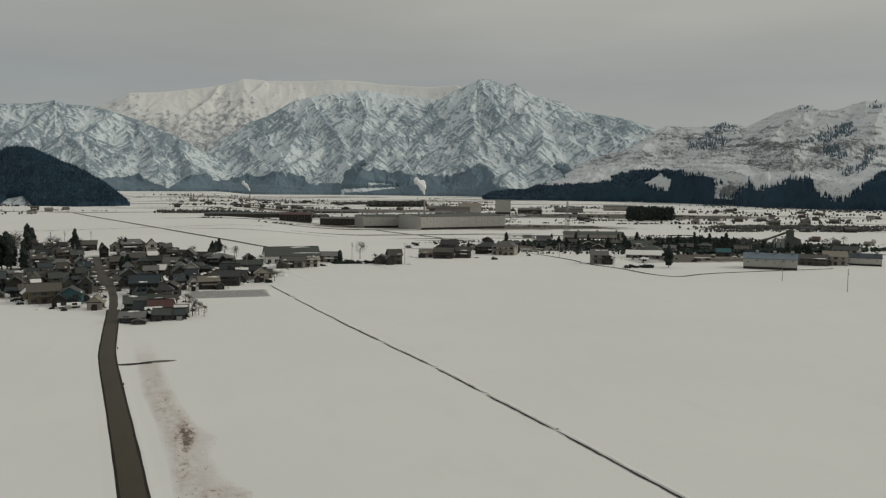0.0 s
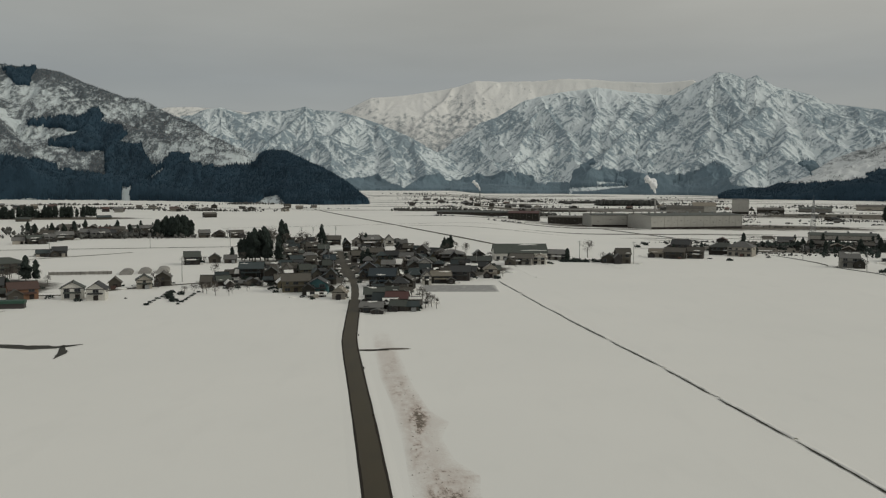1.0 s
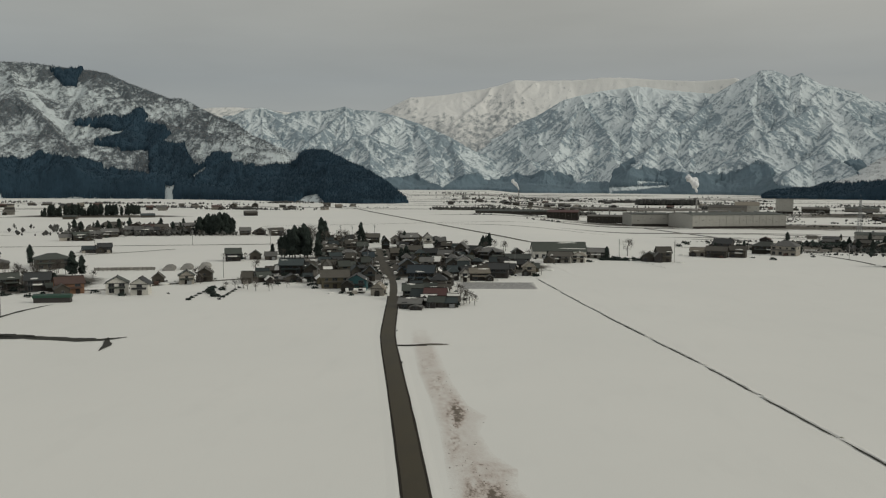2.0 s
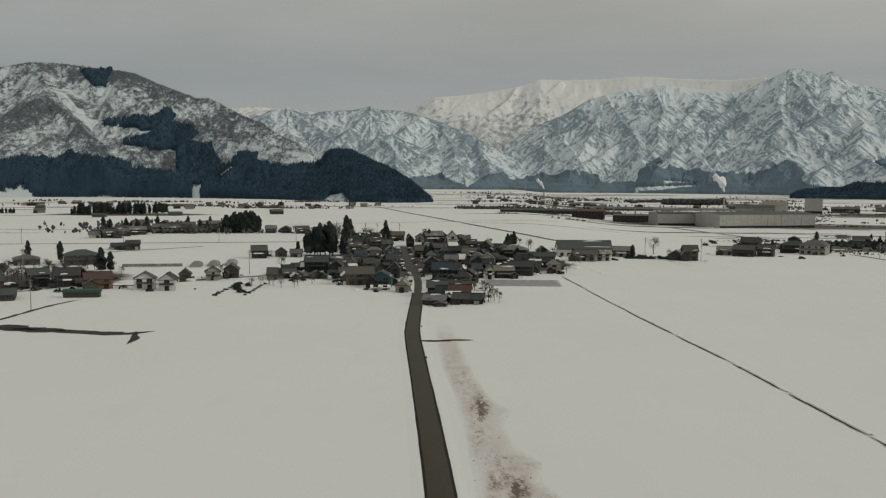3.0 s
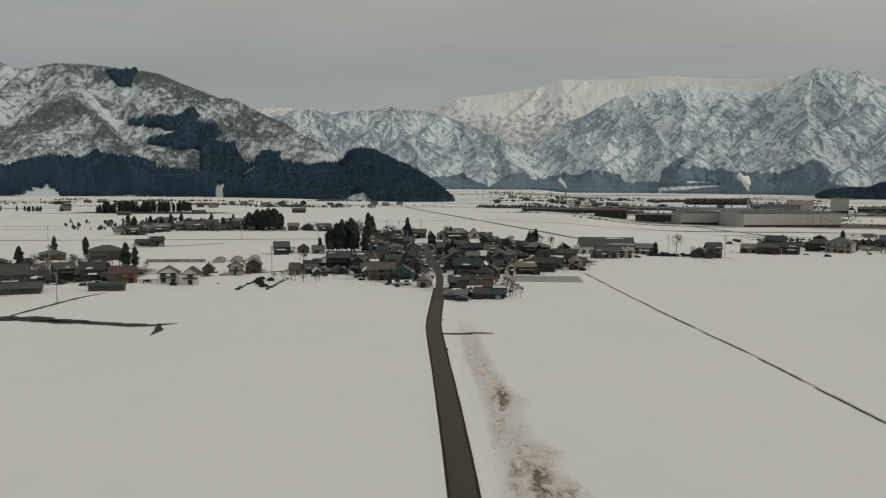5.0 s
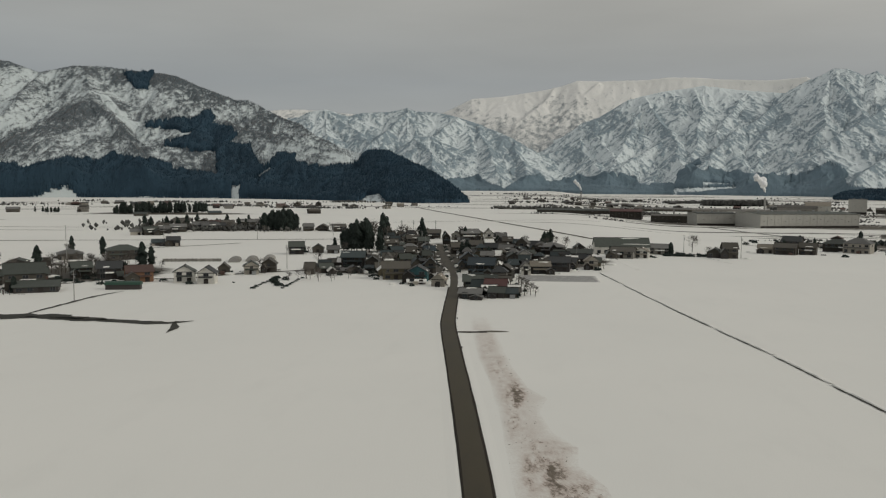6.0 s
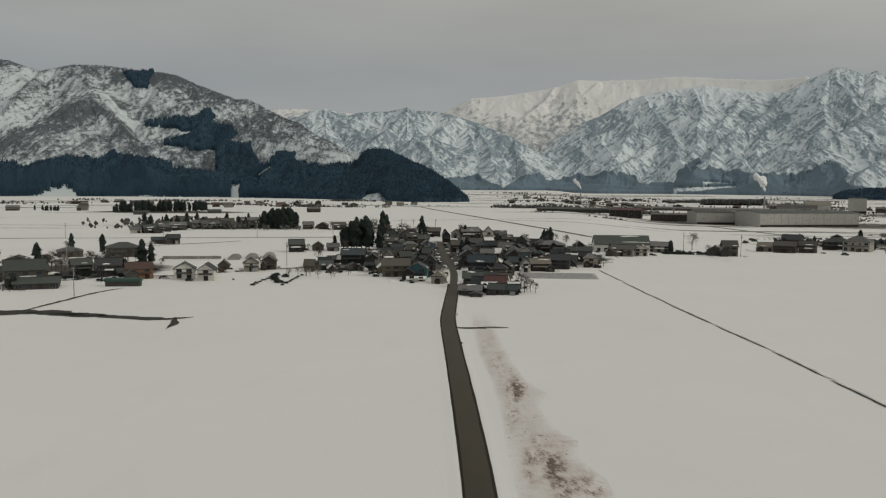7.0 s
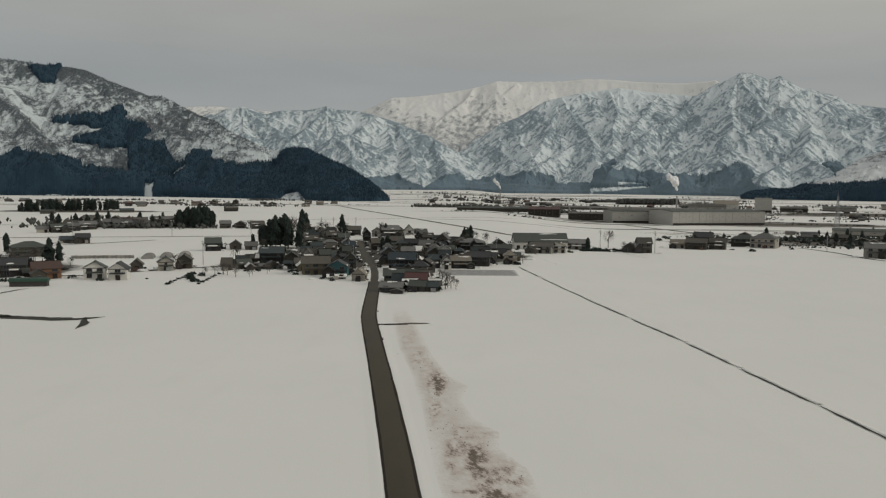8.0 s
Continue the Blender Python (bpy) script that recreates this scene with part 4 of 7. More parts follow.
    far_trees("bare_woodland", "leafless trees scattered over terraced hills", *right_hills.spots(90000, lambda az, el, x, y, z, cover: (lattice(x * 9, y * 9, 4) < 0.2 + 0.9 * cover) | within(clear[1], az, el), 8), 3, 7, M["thicket"], 0.18, 1, 3)


woods()

# ---- roads, ditches and bare ground ----
ROAD = curve_through([(-1.4, 60), (-5.1, 88), (-7.0, 102), (-9.2, 118.6), (-12.4, 141.4), (-15.2, 161), (-19.9, 193), (-25, 228), (-27, 245), (-29.5, 275), (-33, 317), (-38, 364), (-45, 404), (-55, 467), (-66, 535)], 3.0)


def roads():
    half = 1.95
    field, village = ROAD[ROAD[:, 1] < 322], ROAD[ROAD[:, 1] > 318]
    strip("village_lane", village, [-1.5, -0.8, 0, 0.8, 1.5], [0.05, 0.07, 0.09, 0.07, 0.05], M["asphalt"], "narrow wet lane between village houses", "road", wobble=0.3, seed=8)
    strip("road", field, [-half, -1.2, 0, 1.2, half], [0.05, 0.08, 0.10, 0.08, 0.05], M["asphalt"], "narrow wet asphalt lane cleared between snow banks", "road")
    for sign in (-1, 1):
        strip("road_edge", field, [sign * v for v in (half - 0.12, half + 0.1, half + 0.3)], [0.06, 0.08, 0.05], M["edge"], "dark soil edge where the plough has scraped", "road edge", wobble=0.1, seed=13 + sign)
        strip("snow_bank", field, [sign * v for v in (half + 0.22, half + 0.36, half + 1.0, half + 2.4)], [0.0, 0.03, 0.0, -0.07], M["snow"], "low ploughed snow bank along the lane", "snow bank", wobble=0.06, seed=3 + sign)

    def lane(name, pts, width, label, mat="asphalt"):
        line = curve_through(pts, 4.0)
        strip(name, line, [-width / 2, -width / 4, 0, width / 4, width / 2], [0.03, 0.06, 0.07, 0.06, 0.03], M[mat], label, "road", wobble=width * 0.08, seed=int(abs(pts[0][0])))

    lane("field_road", [(-700, 430), (-349, 514), (-246, 539), (-122, 569), (-60, 585)], 3.0, "thin dark farm road across the snow")
    lane("field_road", [(-193, 1259), (-130, 1070), (-65, 887), (17, 654), (39, 596), (60, 545)], 4.5, "straight dark farm road crossing the plain")
    lane("field_road", [(-700, 610), (-448, 660), (-377, 666), (-250, 690)], 2.0, "thin dark farm road across the snow")
    lane("field_road", [(-200, 770), (-149, 795), (-34, 856), (60, 905)], 2.0, "thin dark farm road across the snow")
    lane("hamlet_road", [(-260, 300), (-199, 308), (-183, 308), (-171, 325), (-147, 330), (-132, 348), (-99, 374), (-70, 395)], 4.0, "dark cleared road past the hamlet houses")
    lane("hamlet_path", [(-232, 470), (-222, 482), (-205, 500), (-190, 520)], 2.2, "dark cleared farm path")
    lane("factory_road", [(-30, 1040), (30, 1034), (90, 1040), (130, 1020), (165, 957), (188, 882), (213, 799), (229, 750), (250, 700), (290, 672)], 5.5, "dark road along the factory yard", "water")
    lane("river_road", [(200, 590), (209, 567), (209, 485), (207, 443), (213, 417), (215, 391), (223, 377), (240, 384), (262, 389), (330, 396)], 2.2, "dark cleared edge road below the houses", "water")
    lane("valley_road", [(380, 960), (477, 935), (628, 872), (800, 800)], 5.0, "dark road across the valley floor")
    lane("side_lane", [(-23, 225), (-19, 225.3), (-14.5, 226)], 2.0, "short muddy side lane", "edge")
    for pts in ([(68.5, 98), (67, 111), (64, 135), (62.1, 147.4)], [(62, 148), (57.9, 176)], [(57.7, 177.3), (53.8, 204.6)], [(53.6, 205.6), (47.5, 239.5)], [(47.2, 241), (41, 277), (36, 308), (31.2, 338)], [(30.8, 341), (25, 380)], [(37, 460), (40, 425), (44, 394)], [(85, 476), (89, 452), (93, 432)], [(16, 384), (30, 388)]):
        line = curve_through(pts, 1.2)
        n = np.arange(len(line))
        wide = 0.21 if pts[0][1] < 150 else 0.17
        line = line + np.stack([0.5 * (fbm(n * 0.13, n * 0, 21, 3) - 0.5), n * 0], 1)
        strip("ditch", line, [-wide, 0, wide], [0.05, 0.03, 0.05], M["water"], "narrow open irrigation ditch through snow", "ditch", wobble=0.2, seed=len(line), taper=4)
        strip("snow_lip", line, [0.3, 0.45, 0.8, 1.5], [0.03, 0.2, 0.16, 0.0], M["snow"], "soft snow lip beside the ditch", "snow bank", wobble=0.1, seed=len(line) + 1)
    for pts, w in (([(-260, 226), (-200, 232), (-158, 229), (-151, 232), (-137, 231), (-123, 229), (-106, 227.5), (-99, 232)], 4.4), ([(-178, 229), (-160, 232), (-147, 234), (-134, 231.5), (-122, 230)], 7.0), ([(-153, 233), (-153.5, 250), (-153, 277), (-150, 290)], 1.5), ([(-104, 231), (-101.5, 225), (-99.5, 220), (-98.5, 213)], 2.8)):
        line = curve_through(pts, 1.0)
        strip("stream", line, [-w / 2, -w / 4, 0, w / 4, w / 2], [0.05, 0.03, 0.03, 0.03, 0.05], M["water"], "dark open stream winding through the snow", "stream", wobble=w * 0.34, seed=len(line), taper=9)


M["earth"] = plain("brown_earth", (0.092, 0.090, 0.076), 0.95, vary=0.15, scale=0.12, dirt=0.6)
M["torn"] = blended_material("torn_snow", (0.16, 0.14, 0.11), 0.85, 1.15, 0.6)
M["mud_lane"] = plain("mud_lane", (0.16, 0.125, 0.09), 0.8)
roads()


LAYER = itertools.count()


def patch(name, cx, cy, rx, ry, turn, material, label, category, lift=0.03, seed=0, cells=60, square=False):
    """A ragged patch of ground that breaks up into the snow at its rim."""
    u, v = np.meshgrid(np.linspace(-1, 1, cells), np.linspace(-1, 1, cells))
    r = np.maximum(np.abs(u), np.abs(v))
    rim = np.clip((1 - np.hypot(u, v) * (0.85 + 0.3 * fbm(u * 2 + 5, v * 2, seed, 3))) * 2.2, 0, 1)
    if square:
        rim = np.clip((1 - r) * 7, 0, 1)
    c, s = math.cos(radians(turn)), math.sin(radians(turn))
    x, y = cx + u * rx * c - v * ry * s, cy + u * rx * s + v * ry * c
    z = ground_z(x, y) + lift + 0.005 * (next(LAYER) % 24) + 0.12 * rim * (fbm(x / 3, y / 3, seed + 3, 3) - 0.3)
    z = np.where(r > 0.97, z - 0.3, z)
    ob = new(name, mesh_from(name, np.dstack([x, y, z]).reshape(-1, 3), grid_faces(cells, cells), material, True, {"edge": rim}))
    return tagged(ob, label, category, kind="structure")


def bare_ground():
    # trampled verge: a pale stained band with lobes, and places where the plough has torn the soil
    y, t = np.meshgrid(np.linspace(92, 268, 300), np.linspace(-0.25, 1.25, 90), indexing="ij")
    left, right = table([(92, -0.2), (102, -1.4), (112, -2.7), (127, -4.4), (147, -6.7), (167, -9.4), (193, -13.9), (260, -22.0)]), table([(92, 11), (103, 10.5), (112, 9.6), (121, 6.0), (129, 6.4), (136, 2.6), (148, 0.4), (158, 2.0), (166, -2.0), (184, -5.6), (216, -10.6), (260, -16.5)])
    x = left(y) + (right(y) - left(y)) * t
    inside = smooth((t + 0.22) / 0.4) * smooth((1.2 - t) / 0.6) * smooth((266 - y) / 40)
    wear = 0.33 * (0.45 + 0.95 * fbm(x / 3, y / 8, 31, 5, 0.6))
    for cx, cy, rx, ry, k in ((-4.4, 159, 1.3, 9, 0.5), (-5.0, 166, 3.0, 12, 0.25), (1.6, 117, 1.9, 8, 0.5), (5.6, 127.6, 3.0, 2.0, 0.45), (7.7, 111, 2.2, 8, 0.55), (4.2, 103, 2.4, 5, 0.5), (0.5, 103.5, 2.2, 0.5, 0.45), (1.6, 158, 1.2, 2.4, 0.3), (-4.3, 142, 1.6, 10, 0.3), (-1.4, 118, 1.2, 14, 0.28), (-9.5, 182, 2.0, 12, 0.25), (1.5, 131, 4, 0.9, 0.3), (-12.5, 205, 1.6, 14, 0.16), (4.0, 112, 4, 9, 0.12)):
        wear = wear + k * np.exp(-(((x - cx) / rx) ** 2) - ((y - cy) / ry) ** 2) * np.clip((fbm(x / 0.9, y / 1.7, 33, 5, 0.7) - 0.33) * 3.6, 0, 1.5)
    wear = wear * inside
    z = -0.075 + 0.07 * inside + 0.10 * np.clip(wear - 0.35, 0, 1) * (fbm(x / 0.8, y / 1.2, 35, 3) - 0.4)
    ob = new("muddy_verge", mesh_from("muddy_verge", np.dstack([x, y, z]).reshape(-1, 3), grid_faces(300, 90)[:, ::-1], M["mud"], True, {"edge": wear}))
    tagged(ob, "trampled muddy snow beside the lane", "muddy snow", kind="structure")
    # a torn strip at the end of the side lane
    patch("torn_snow", -13.0, 227, 5.5, 1.6, 6, M["torn"], "broken dirty snow at the end of a side lane", "dirty snow", 0.0, 12, 40)
    patch("village_yard", -50, 455, 58, 132, -10, M["yard"], "cleared yards and lanes between village houses", "bare ground", seed=1, cells=110)
    patch("village_yard", 0, 432, 42, 52, 10, M["yard"], "cleared yards at the edge of the village", "bare ground", 0.04, 2, 70)
    patch("hamlet_yard", -190, 345, 40, 44, 10, M["yard"], "cleared yards between hamlet houses", "bare ground", seed=3, cells=70)
    patch("slush_lot", 7, 354, 17, 12, 2, M["slush"], "grey slushy lot beside the village", "slush", 0.05, 4, 40, True)
    patch("river_scrub", 300, 640, 170, 95, 10, M["scrub"], "dry brown scrub along the river houses", "scrub", seed=5, cells=80)
    patch("river_scrub", 330, 480, 110, 50, 15, M["scrub"], "dry brown scrub between the river houses", "scrub", seed=6, cells=70)
    patch("factory_yard", 300, 980, 260, 80, -12, M["scrub"], "bare dark yard round the factory", "bare ground", seed=7, cells=80)
    patch("far_scrub", 240, 1500, 260, 120, 0, M["scrub"], "bare dark ground among the factory sheds", "bare ground", seed=8, cells=80)
    patch("far_scrub", 650, 1250, 300, 120, -10, M["scrub"], "brown scrub among far houses", "scrub", seed=9, cells=80)
    patch("hamlet_scrub", -270, 665, 70, 50, 5, M["scrub"], "dark gardens between far hamlet houses", "scrub", seed=10, cells=60)
    patch("hamlet_scrub", -430, 940, 120, 45, 5, M["scrub"], "dark gardens below the hill", "scrub", seed=11, cells=60)


bare_ground()


def dykes():
    """Dykes, reed beds and wet strips that lie east and west across the far plain."""
    r = random.Random(14)
    for x0, x1, y0, y1, n, length in ((-900, -120, 1000, 1480, 16, 120), (-120, 500, 1150, 2300, 44, 190), (-300, 900, 1900, 2800, 40, 260), (450, 1400, 850, 2000, 30, 170), (0, 640, 800, 1200, 14, 130), (180, 520, 440, 800, 16, 60), (-700, -330, 600, 900, 5, 50)):
        for k in range(n):
            x, y = r.uniform(x0, x1), r.uniform(y0, y1)
            patch("reed_strip", x, y, length * r.uniform(0.4, 1.2), r.uniform(4, 11) * y / 1000, r.uniform(-14, 10) - math.degrees(math.atan2(x, y)) * 0.6, M["scrub"], "low dry reeds along a field dyke", "reeds", 0.05, 100 + k, 26)


dykes()


def embankments():
    """Earth banks with brown grass, bare of snow, before and behind the factory."""
    for pts, half, high in (([(-60, 1190), (-20, 1195), (55, 1200), (110, 1225), (165, 1262)], 14, 4.5), ([(268, 1885), (300, 1890), (350, 1900)], 16, 6.0), ([(378, 1440), (410, 1446), (446, 1440)], 12, 9.0), ([(322, 1745), (370, 1752), (428, 1760)], 14, 8.0)):
        line = curve_through(pts, 5.0)
        high = high * 0.5
        r = np.random.default_rng(len(line))
        at = line[r.integers(0, len(line), 420)] + np.stack([r.normal(0, 6, 420), r.normal(0, half * 0.5, 420)], 1)
        far_trees("bank_scrub", "brown leafless scrub crowding an earth bank", np.column_stack([at, ground_z(at[:, 0], at[:, 1])]), r, 2.0, high * 1.2 + 3.0, M["copse"], 0.5, 2, 5, True)
        strip("earth_bank", line, [-half, -half * 0.6, -half * 0.2, half * 0.3, half], [-0.4, high * 0.6, high, high * 0.9, -0.4], M["earth"], "dark brown grassy earth bank free of snow", "embankment", wobble=half * 0.16, seed=len(line), taper=5)


embankments()

# ---- houses ----
WINDOW_SIZES = {"wide": (1.9, 1.15), "small": (1.0, 0.9), "tall": (1.7, 1.8)}
SHARED = {}


def shared(key, build, material):
    """A mesh made once and used again."""
    if key not in SHARED:
        bm = bmesh.new()
        build(bm)
        me = bpy.data.meshes.new(key)
        bmesh.ops.recalc_face_normals(bm, faces=bm.faces)
        bm.to_mesh(me)
        bm.free()
        me.materials.append(material)
        SHARED[key] = me
    return SHARED[key]


def window(parent, kind, at):
    w, h = WINDOW_SIZES[kind]

    def frame_build(bm):
        t = 0.09
        for x0, x1, z0, z1 in ((-w / 2, w / 2, -t, 0), (-w / 2, w / 2, h, h + t), (-w / 2 - t, -w / 2, -t, h + t), (w / 2, w / 2 + t, -t, h + t), (-0.04, 0.04, 0, h)):
            box(bm, x0, x1, -0.08, 0.02, z0, z1)

    ob = part("window", shared("window_frame_" + kind, frame_build, M["frame"]), None, parent, at=at)
    part("pane", shared("pane_" + kind, lambda bm: box(bm, -w / 2, w / 2, -0.03, 0.0, 0, h), M["glass"]), None, ob)
    return ob


def roof_snow(parent, r, w, half, eave, ridge, over, rot):
    """A ragged remnant of snow on one slope of a gable roof."""
    side = r.choice((-1, -1, 1))
    cu, cv = r.uniform(-0.36, 0.36) * w, r.choice((0.1, 0.9, 0.95, r.uniform(0.2, 0.9)))
    ru, rv = w * r.uniform(0.12, 0.36), r.uniform(0.035, 0.13)
    bm = bmesh.new()
    low, top = [], []
    for k in range(11):
        a, q = 2 * math.pi * k / 11, r.uniform(0.4, 1.3)
        u = min(max(cu + ru * q * math.cos(a), -w / 2 - over), w / 2 + over)
        v = min(max(cv + rv * q * math.sin(a), 0.02), 1.05)
        z = ridge + (eave - ridge) * v
        low.append(bm.verts.new((u, side * half * v, z + 0.16)))
        top.append(bm.verts.new((cu + (u - cu) * 0.8, side * half * (cv + (v - cv) * 0.8), ridge + (eave - ridge) * (cv + (v - cv) * 0.8) + 0.32)))
    bm.faces.new(top)
    for k in range(11):
        bm.faces.new((low[k], low[(k + 1) % 11], top[(k + 1) % 11], top[k]))
    bm.transform(rot)
    part("snow_cover", bm, M["snow"], parent, "old snow left on the roof")


def gable_roof(bm, w, d, eave, ridge, over, thick):
    """Two slabs that meet over the middle; the ridge runs along x."""
    half = d / 2 + over
    drop = (ridge - eave) * over / (d / 2)
    for s in (-1, 1):
        v = []
        for x in (-w / 2 - over, w / 2 + over):
            for y, z in ((0, ridge), (s * half, eave - drop), (s * half, eave - drop + thick), (0, ridge + thick)):
                v.append(bm.verts.new((x, y, z)))
        bm.faces.new(v[0:4])
        bm.faces.new(v[4:8][::-1])
        for a, b in ((0, 1), (1, 2), (2, 3), (3, 0)):
            bm.faces.new((v[a], v[a + 4], v[b + 4], v[b]))
    return bm


def hip_roof(bm, w, d, eave, ridge, over, thick):
    a, b = w / 2 + over, d / 2 + over
    r = max(w / 2 - d * 0.42, 0.6)
    low = [bm.verts.new((x, y, eave - 0.15)) for x, y in ((-a, -b), (a, -b), (a, b), (-a, b))]
    mid = [bm.verts.new((x, y, eave - 0.15 + thick)) for x, y in ((-a, -b), (a, -b), (a, b), (-a, b))]
    top = [bm.verts.new((-r, 0, ridge)), bm.verts.new((r, 0, ridge))]
    bm.faces.new(low[::-1])
    for i in range(4):
        bm.faces.new((low[i], low[(i + 1) % 4], mid[(i + 1) % 4], mid[i]))
    bm.faces.new((mid[0], mid[1], top[1], top[0]))
    bm.faces.new((mid[2], mid[3], top[0], top[1]))
    bm.faces.new((mid[1], mid[2], top[1]))
    bm.faces.new((mid[3], mid[0], top[0]))
    return bm


ROOF_WORDS = {"brown": "brown metal", "grey": "grey tiled", "dark": "dark sheet-metal", "blue": "dark blue metal", "bluegrey": "blue-grey sheet", "teal": "teal metal", "red": "red metal", "rust": "rusty red metal", "tan": "pale tan", "green": "green sheet", "moss": "mossy green-grey metal", "slate": "slate-blue metal", "snow": "snow-covered"}
WALL_WORDS = {"wood": "weathered board", "dark": "dark clad", "white": "white plastered", "pale": "pale sided", "plaster": "grey rendered", "teal": "teal sided", "olive": "olive-brown board", "orange": "orange-brown board"}
rng_house = random.Random(17)


def house(x, y, w, h, style, roof, wall, group, where, turn=None, depth=None, porch=True):
    """A snow-country house: walls, roof, lean-to roof, ridge cap, windows and a door. Its front faces the lane in the south."""
    r = rng_house
    d = depth or min(max(w * r.uniform(0.75, 1.05), 5.0), 13.0)
    size = min(x * x + y * y, 9e9) ** 0.5
    yaw = turn if turn is not None else r.uniform(-14, 14) - math.degrees(math.atan2(x, y))
    back = Vector((x, y)).normalized() * d * 0.5
    home = new("house")
    home.matrix_basis = pose(x + back.x, y + back.y, gz(x, y) - 0.05, 0, 0, yaw)
    two = h > 5.2 and w < 20
    eave = h * (0.66 if two else 0.5 if w > 20 else 0.58)
    tagged(home, f"{'two-storey' if two else 'low'} {WALL_WORDS[wall]} house with {ROOF_WORDS[roof]} roof, {where}", "house", group)
    bm = bmesh.new()
    over, thick = 0.55, 0.2
    along = style != "g"
    rw, rd = (w, d) if along else (d, w)
    rot = Matrix.Identity(4) if along else Matrix.Rotation(math.pi / 2, 4, "Z")
    if style == "h":
        box(bm, -w / 2, w / 2, -d / 2, d / 2, -0.6, eave)
    else:
        prism(bm, [(-rd / 2, -0.6), (rd / 2, -0.6), (rd / 2, eave), (0, h - 0.1), (-rd / 2, eave)], -rw / 2, rw / 2)
        bm.transform(rot @ Matrix.Rotation(math.pi / 2, 4, "Z"))
    part("wall", bm, M[wall], home)
    bm = bmesh.new()
    (hip_roof if style == "h" else gable_roof)(bm, rw, rd, eave, h, over, thick)
    bm.transform(rot)
    roof_ob = part("roof", bm, M["roof_" + roof], home, ROOF_WORDS[roof] + " roof")
    if style != "h" and size < 800:
        bm = box(bmesh.new(), -rw / 2 - over - 0.02, rw / 2 + over + 0.02, -0.16, 0.16, h + thick - 0.06, h + thick + 0.1)
        bm.transform(rot)
        part("ridge_cap", bm, M["trim"], roof_ob)
        for _ in range(r.choice((0, 0, 1, 1, 2)) if size < 760 and w > 4 else 0):
            roof_snow(roof_ob, r, rw, rd / 2, eave, h, over, rot)
    if style == "g" and wall in ("white", "pale"):
        bm = bmesh.new()
        box(bm, -w / 2 - 0.03, w / 2 + 0.03, -d / 2 - 0.05, -d / 2 - 0.01, eave - 0.25, eave)
        part("gable_beam", bm, M["trim"], home)
    front = -d / 2 - 0.02
    if two and porch:
        z = h * 0.36
        bm = bmesh.new()
        pw = w * r.uniform(0.75, 1.0)
        v = [bm.verts.new(p) for p in ((-pw / 2, front, z + 0.45), (pw / 2, front, z + 0.45), (pw / 2, front - 1.15, z), (-pw / 2, front - 1.15, z), (-pw / 2, front, z + 0.6), (pw / 2, front, z + 0.6), (pw / 2, front - 1.15, z + 0.15), (-pw / 2, front - 1.15, z + 0.15))]
        for f in ((0, 1, 2, 3), (7, 6, 5, 4), (0, 4, 5, 1), (1, 5, 6, 2), (2, 6, 7, 3), (3, 7, 4, 0)):
            bm.faces.new([v[i] for i in f])
        lean = part("lean_to_roof", bm, M["roof_" + roof], home)
        if r.random() < 0.3:
            bm = bmesh.new()
            a, b = sorted((r.uniform(-0.48, 0.1) * pw, r.uniform(-0.05, 0.48) * pw))
            b = max(b, a + 1.5)
            v = [bm.verts.new(p) for p in ((a, front - 0.25, z + 0.52), (b, front - 0.15, z + 0.55), (b - 0.3, front - 1.2, z + 0.14), (a + 0.2, front - 1.12, z + 0.16), (a + 0.3, front - 0.35, z + 0.72), (b - 0.3, front - 0.3, z + 0.72), (b - 0.5, front - 1.1, z + 0.38), (a + 0.4, front - 1.05, z + 0.38))]
            for f in ((0, 1, 2, 3), (7, 6, 5, 4), (0, 4, 5, 1), (1, 5, 6, 2), (2, 6, 7, 3), (3, 7, 4, 0)):
                bm.faces.new([v[i] for i in f])
            part("snow_cover", bm, M["snow"], lean, "old snow on the lean-to")
    n = max(1, int(w / 3.4))
    far = size > 560
    for k in range(n):
        cx = (k + 0.5) * w / n - w / 2 + r.uniform(-0.2, 0.2)
        if size > 800:
            continue
        if two:
            window(home, r.choice(("wide", "wide", "small")), pose(cx, front, h * 0.46))
        if k == n // 2:
            bm = box(bmesh.new(), cx - 0.85, cx + 0.85, front - 0.05, front + 0.05, -0.05, 1.95)
            part("door", bm, M["trim"], home, "dark sliding door")
        elif not far:
            window(home, r.choice(("tall", "wide")), pose(cx, front, 0.6 if two else 0.5))
    if not far:
        for s in (-1, 1):
            window(home, "wide", pose(s * (w / 2 + 0.02), r.uniform(-0.2, 0.2) * d, h * 0.44 if two else 0.8, 0, 0, 90 * s))
    if 5.0 < w < 13.0 and wall != "white" and r.random() < 0.55:
        # a lower wing with its own roof
        side = r.choice((-1, 1))
        ww, wd, wh = w * r.uniform(0.38, 0.6), d * r.uniform(0.35, 0.6), h * r.uniform(0.5, 0.72)
        cx, cy = side * w * r.uniform(0.25, 0.55), -d / 2 - wd * 0.3
        bm = prism(bmesh.new(), [(-ww / 2, -0.6), (ww / 2, -0.6), (ww / 2, wh * 0.62), (0, wh - 0.1), (-ww / 2, wh * 0.62)], -wd / 2, wd / 2)
        bm.transform(Matrix.Translation((cx, cy, 0)))
        wing = part("wing", bm, M[r.choice((wall, "dark", "wood", "wood"))], home, "low front wing")
        bm = gable_roof(bmesh.new(), wd, ww, wh * 0.62, wh, 0.4, 0.16)
        bm.transform(Matrix.Translation((cx, cy, 0)) @ Matrix.Rotation(math.pi / 2, 4, "Z"))
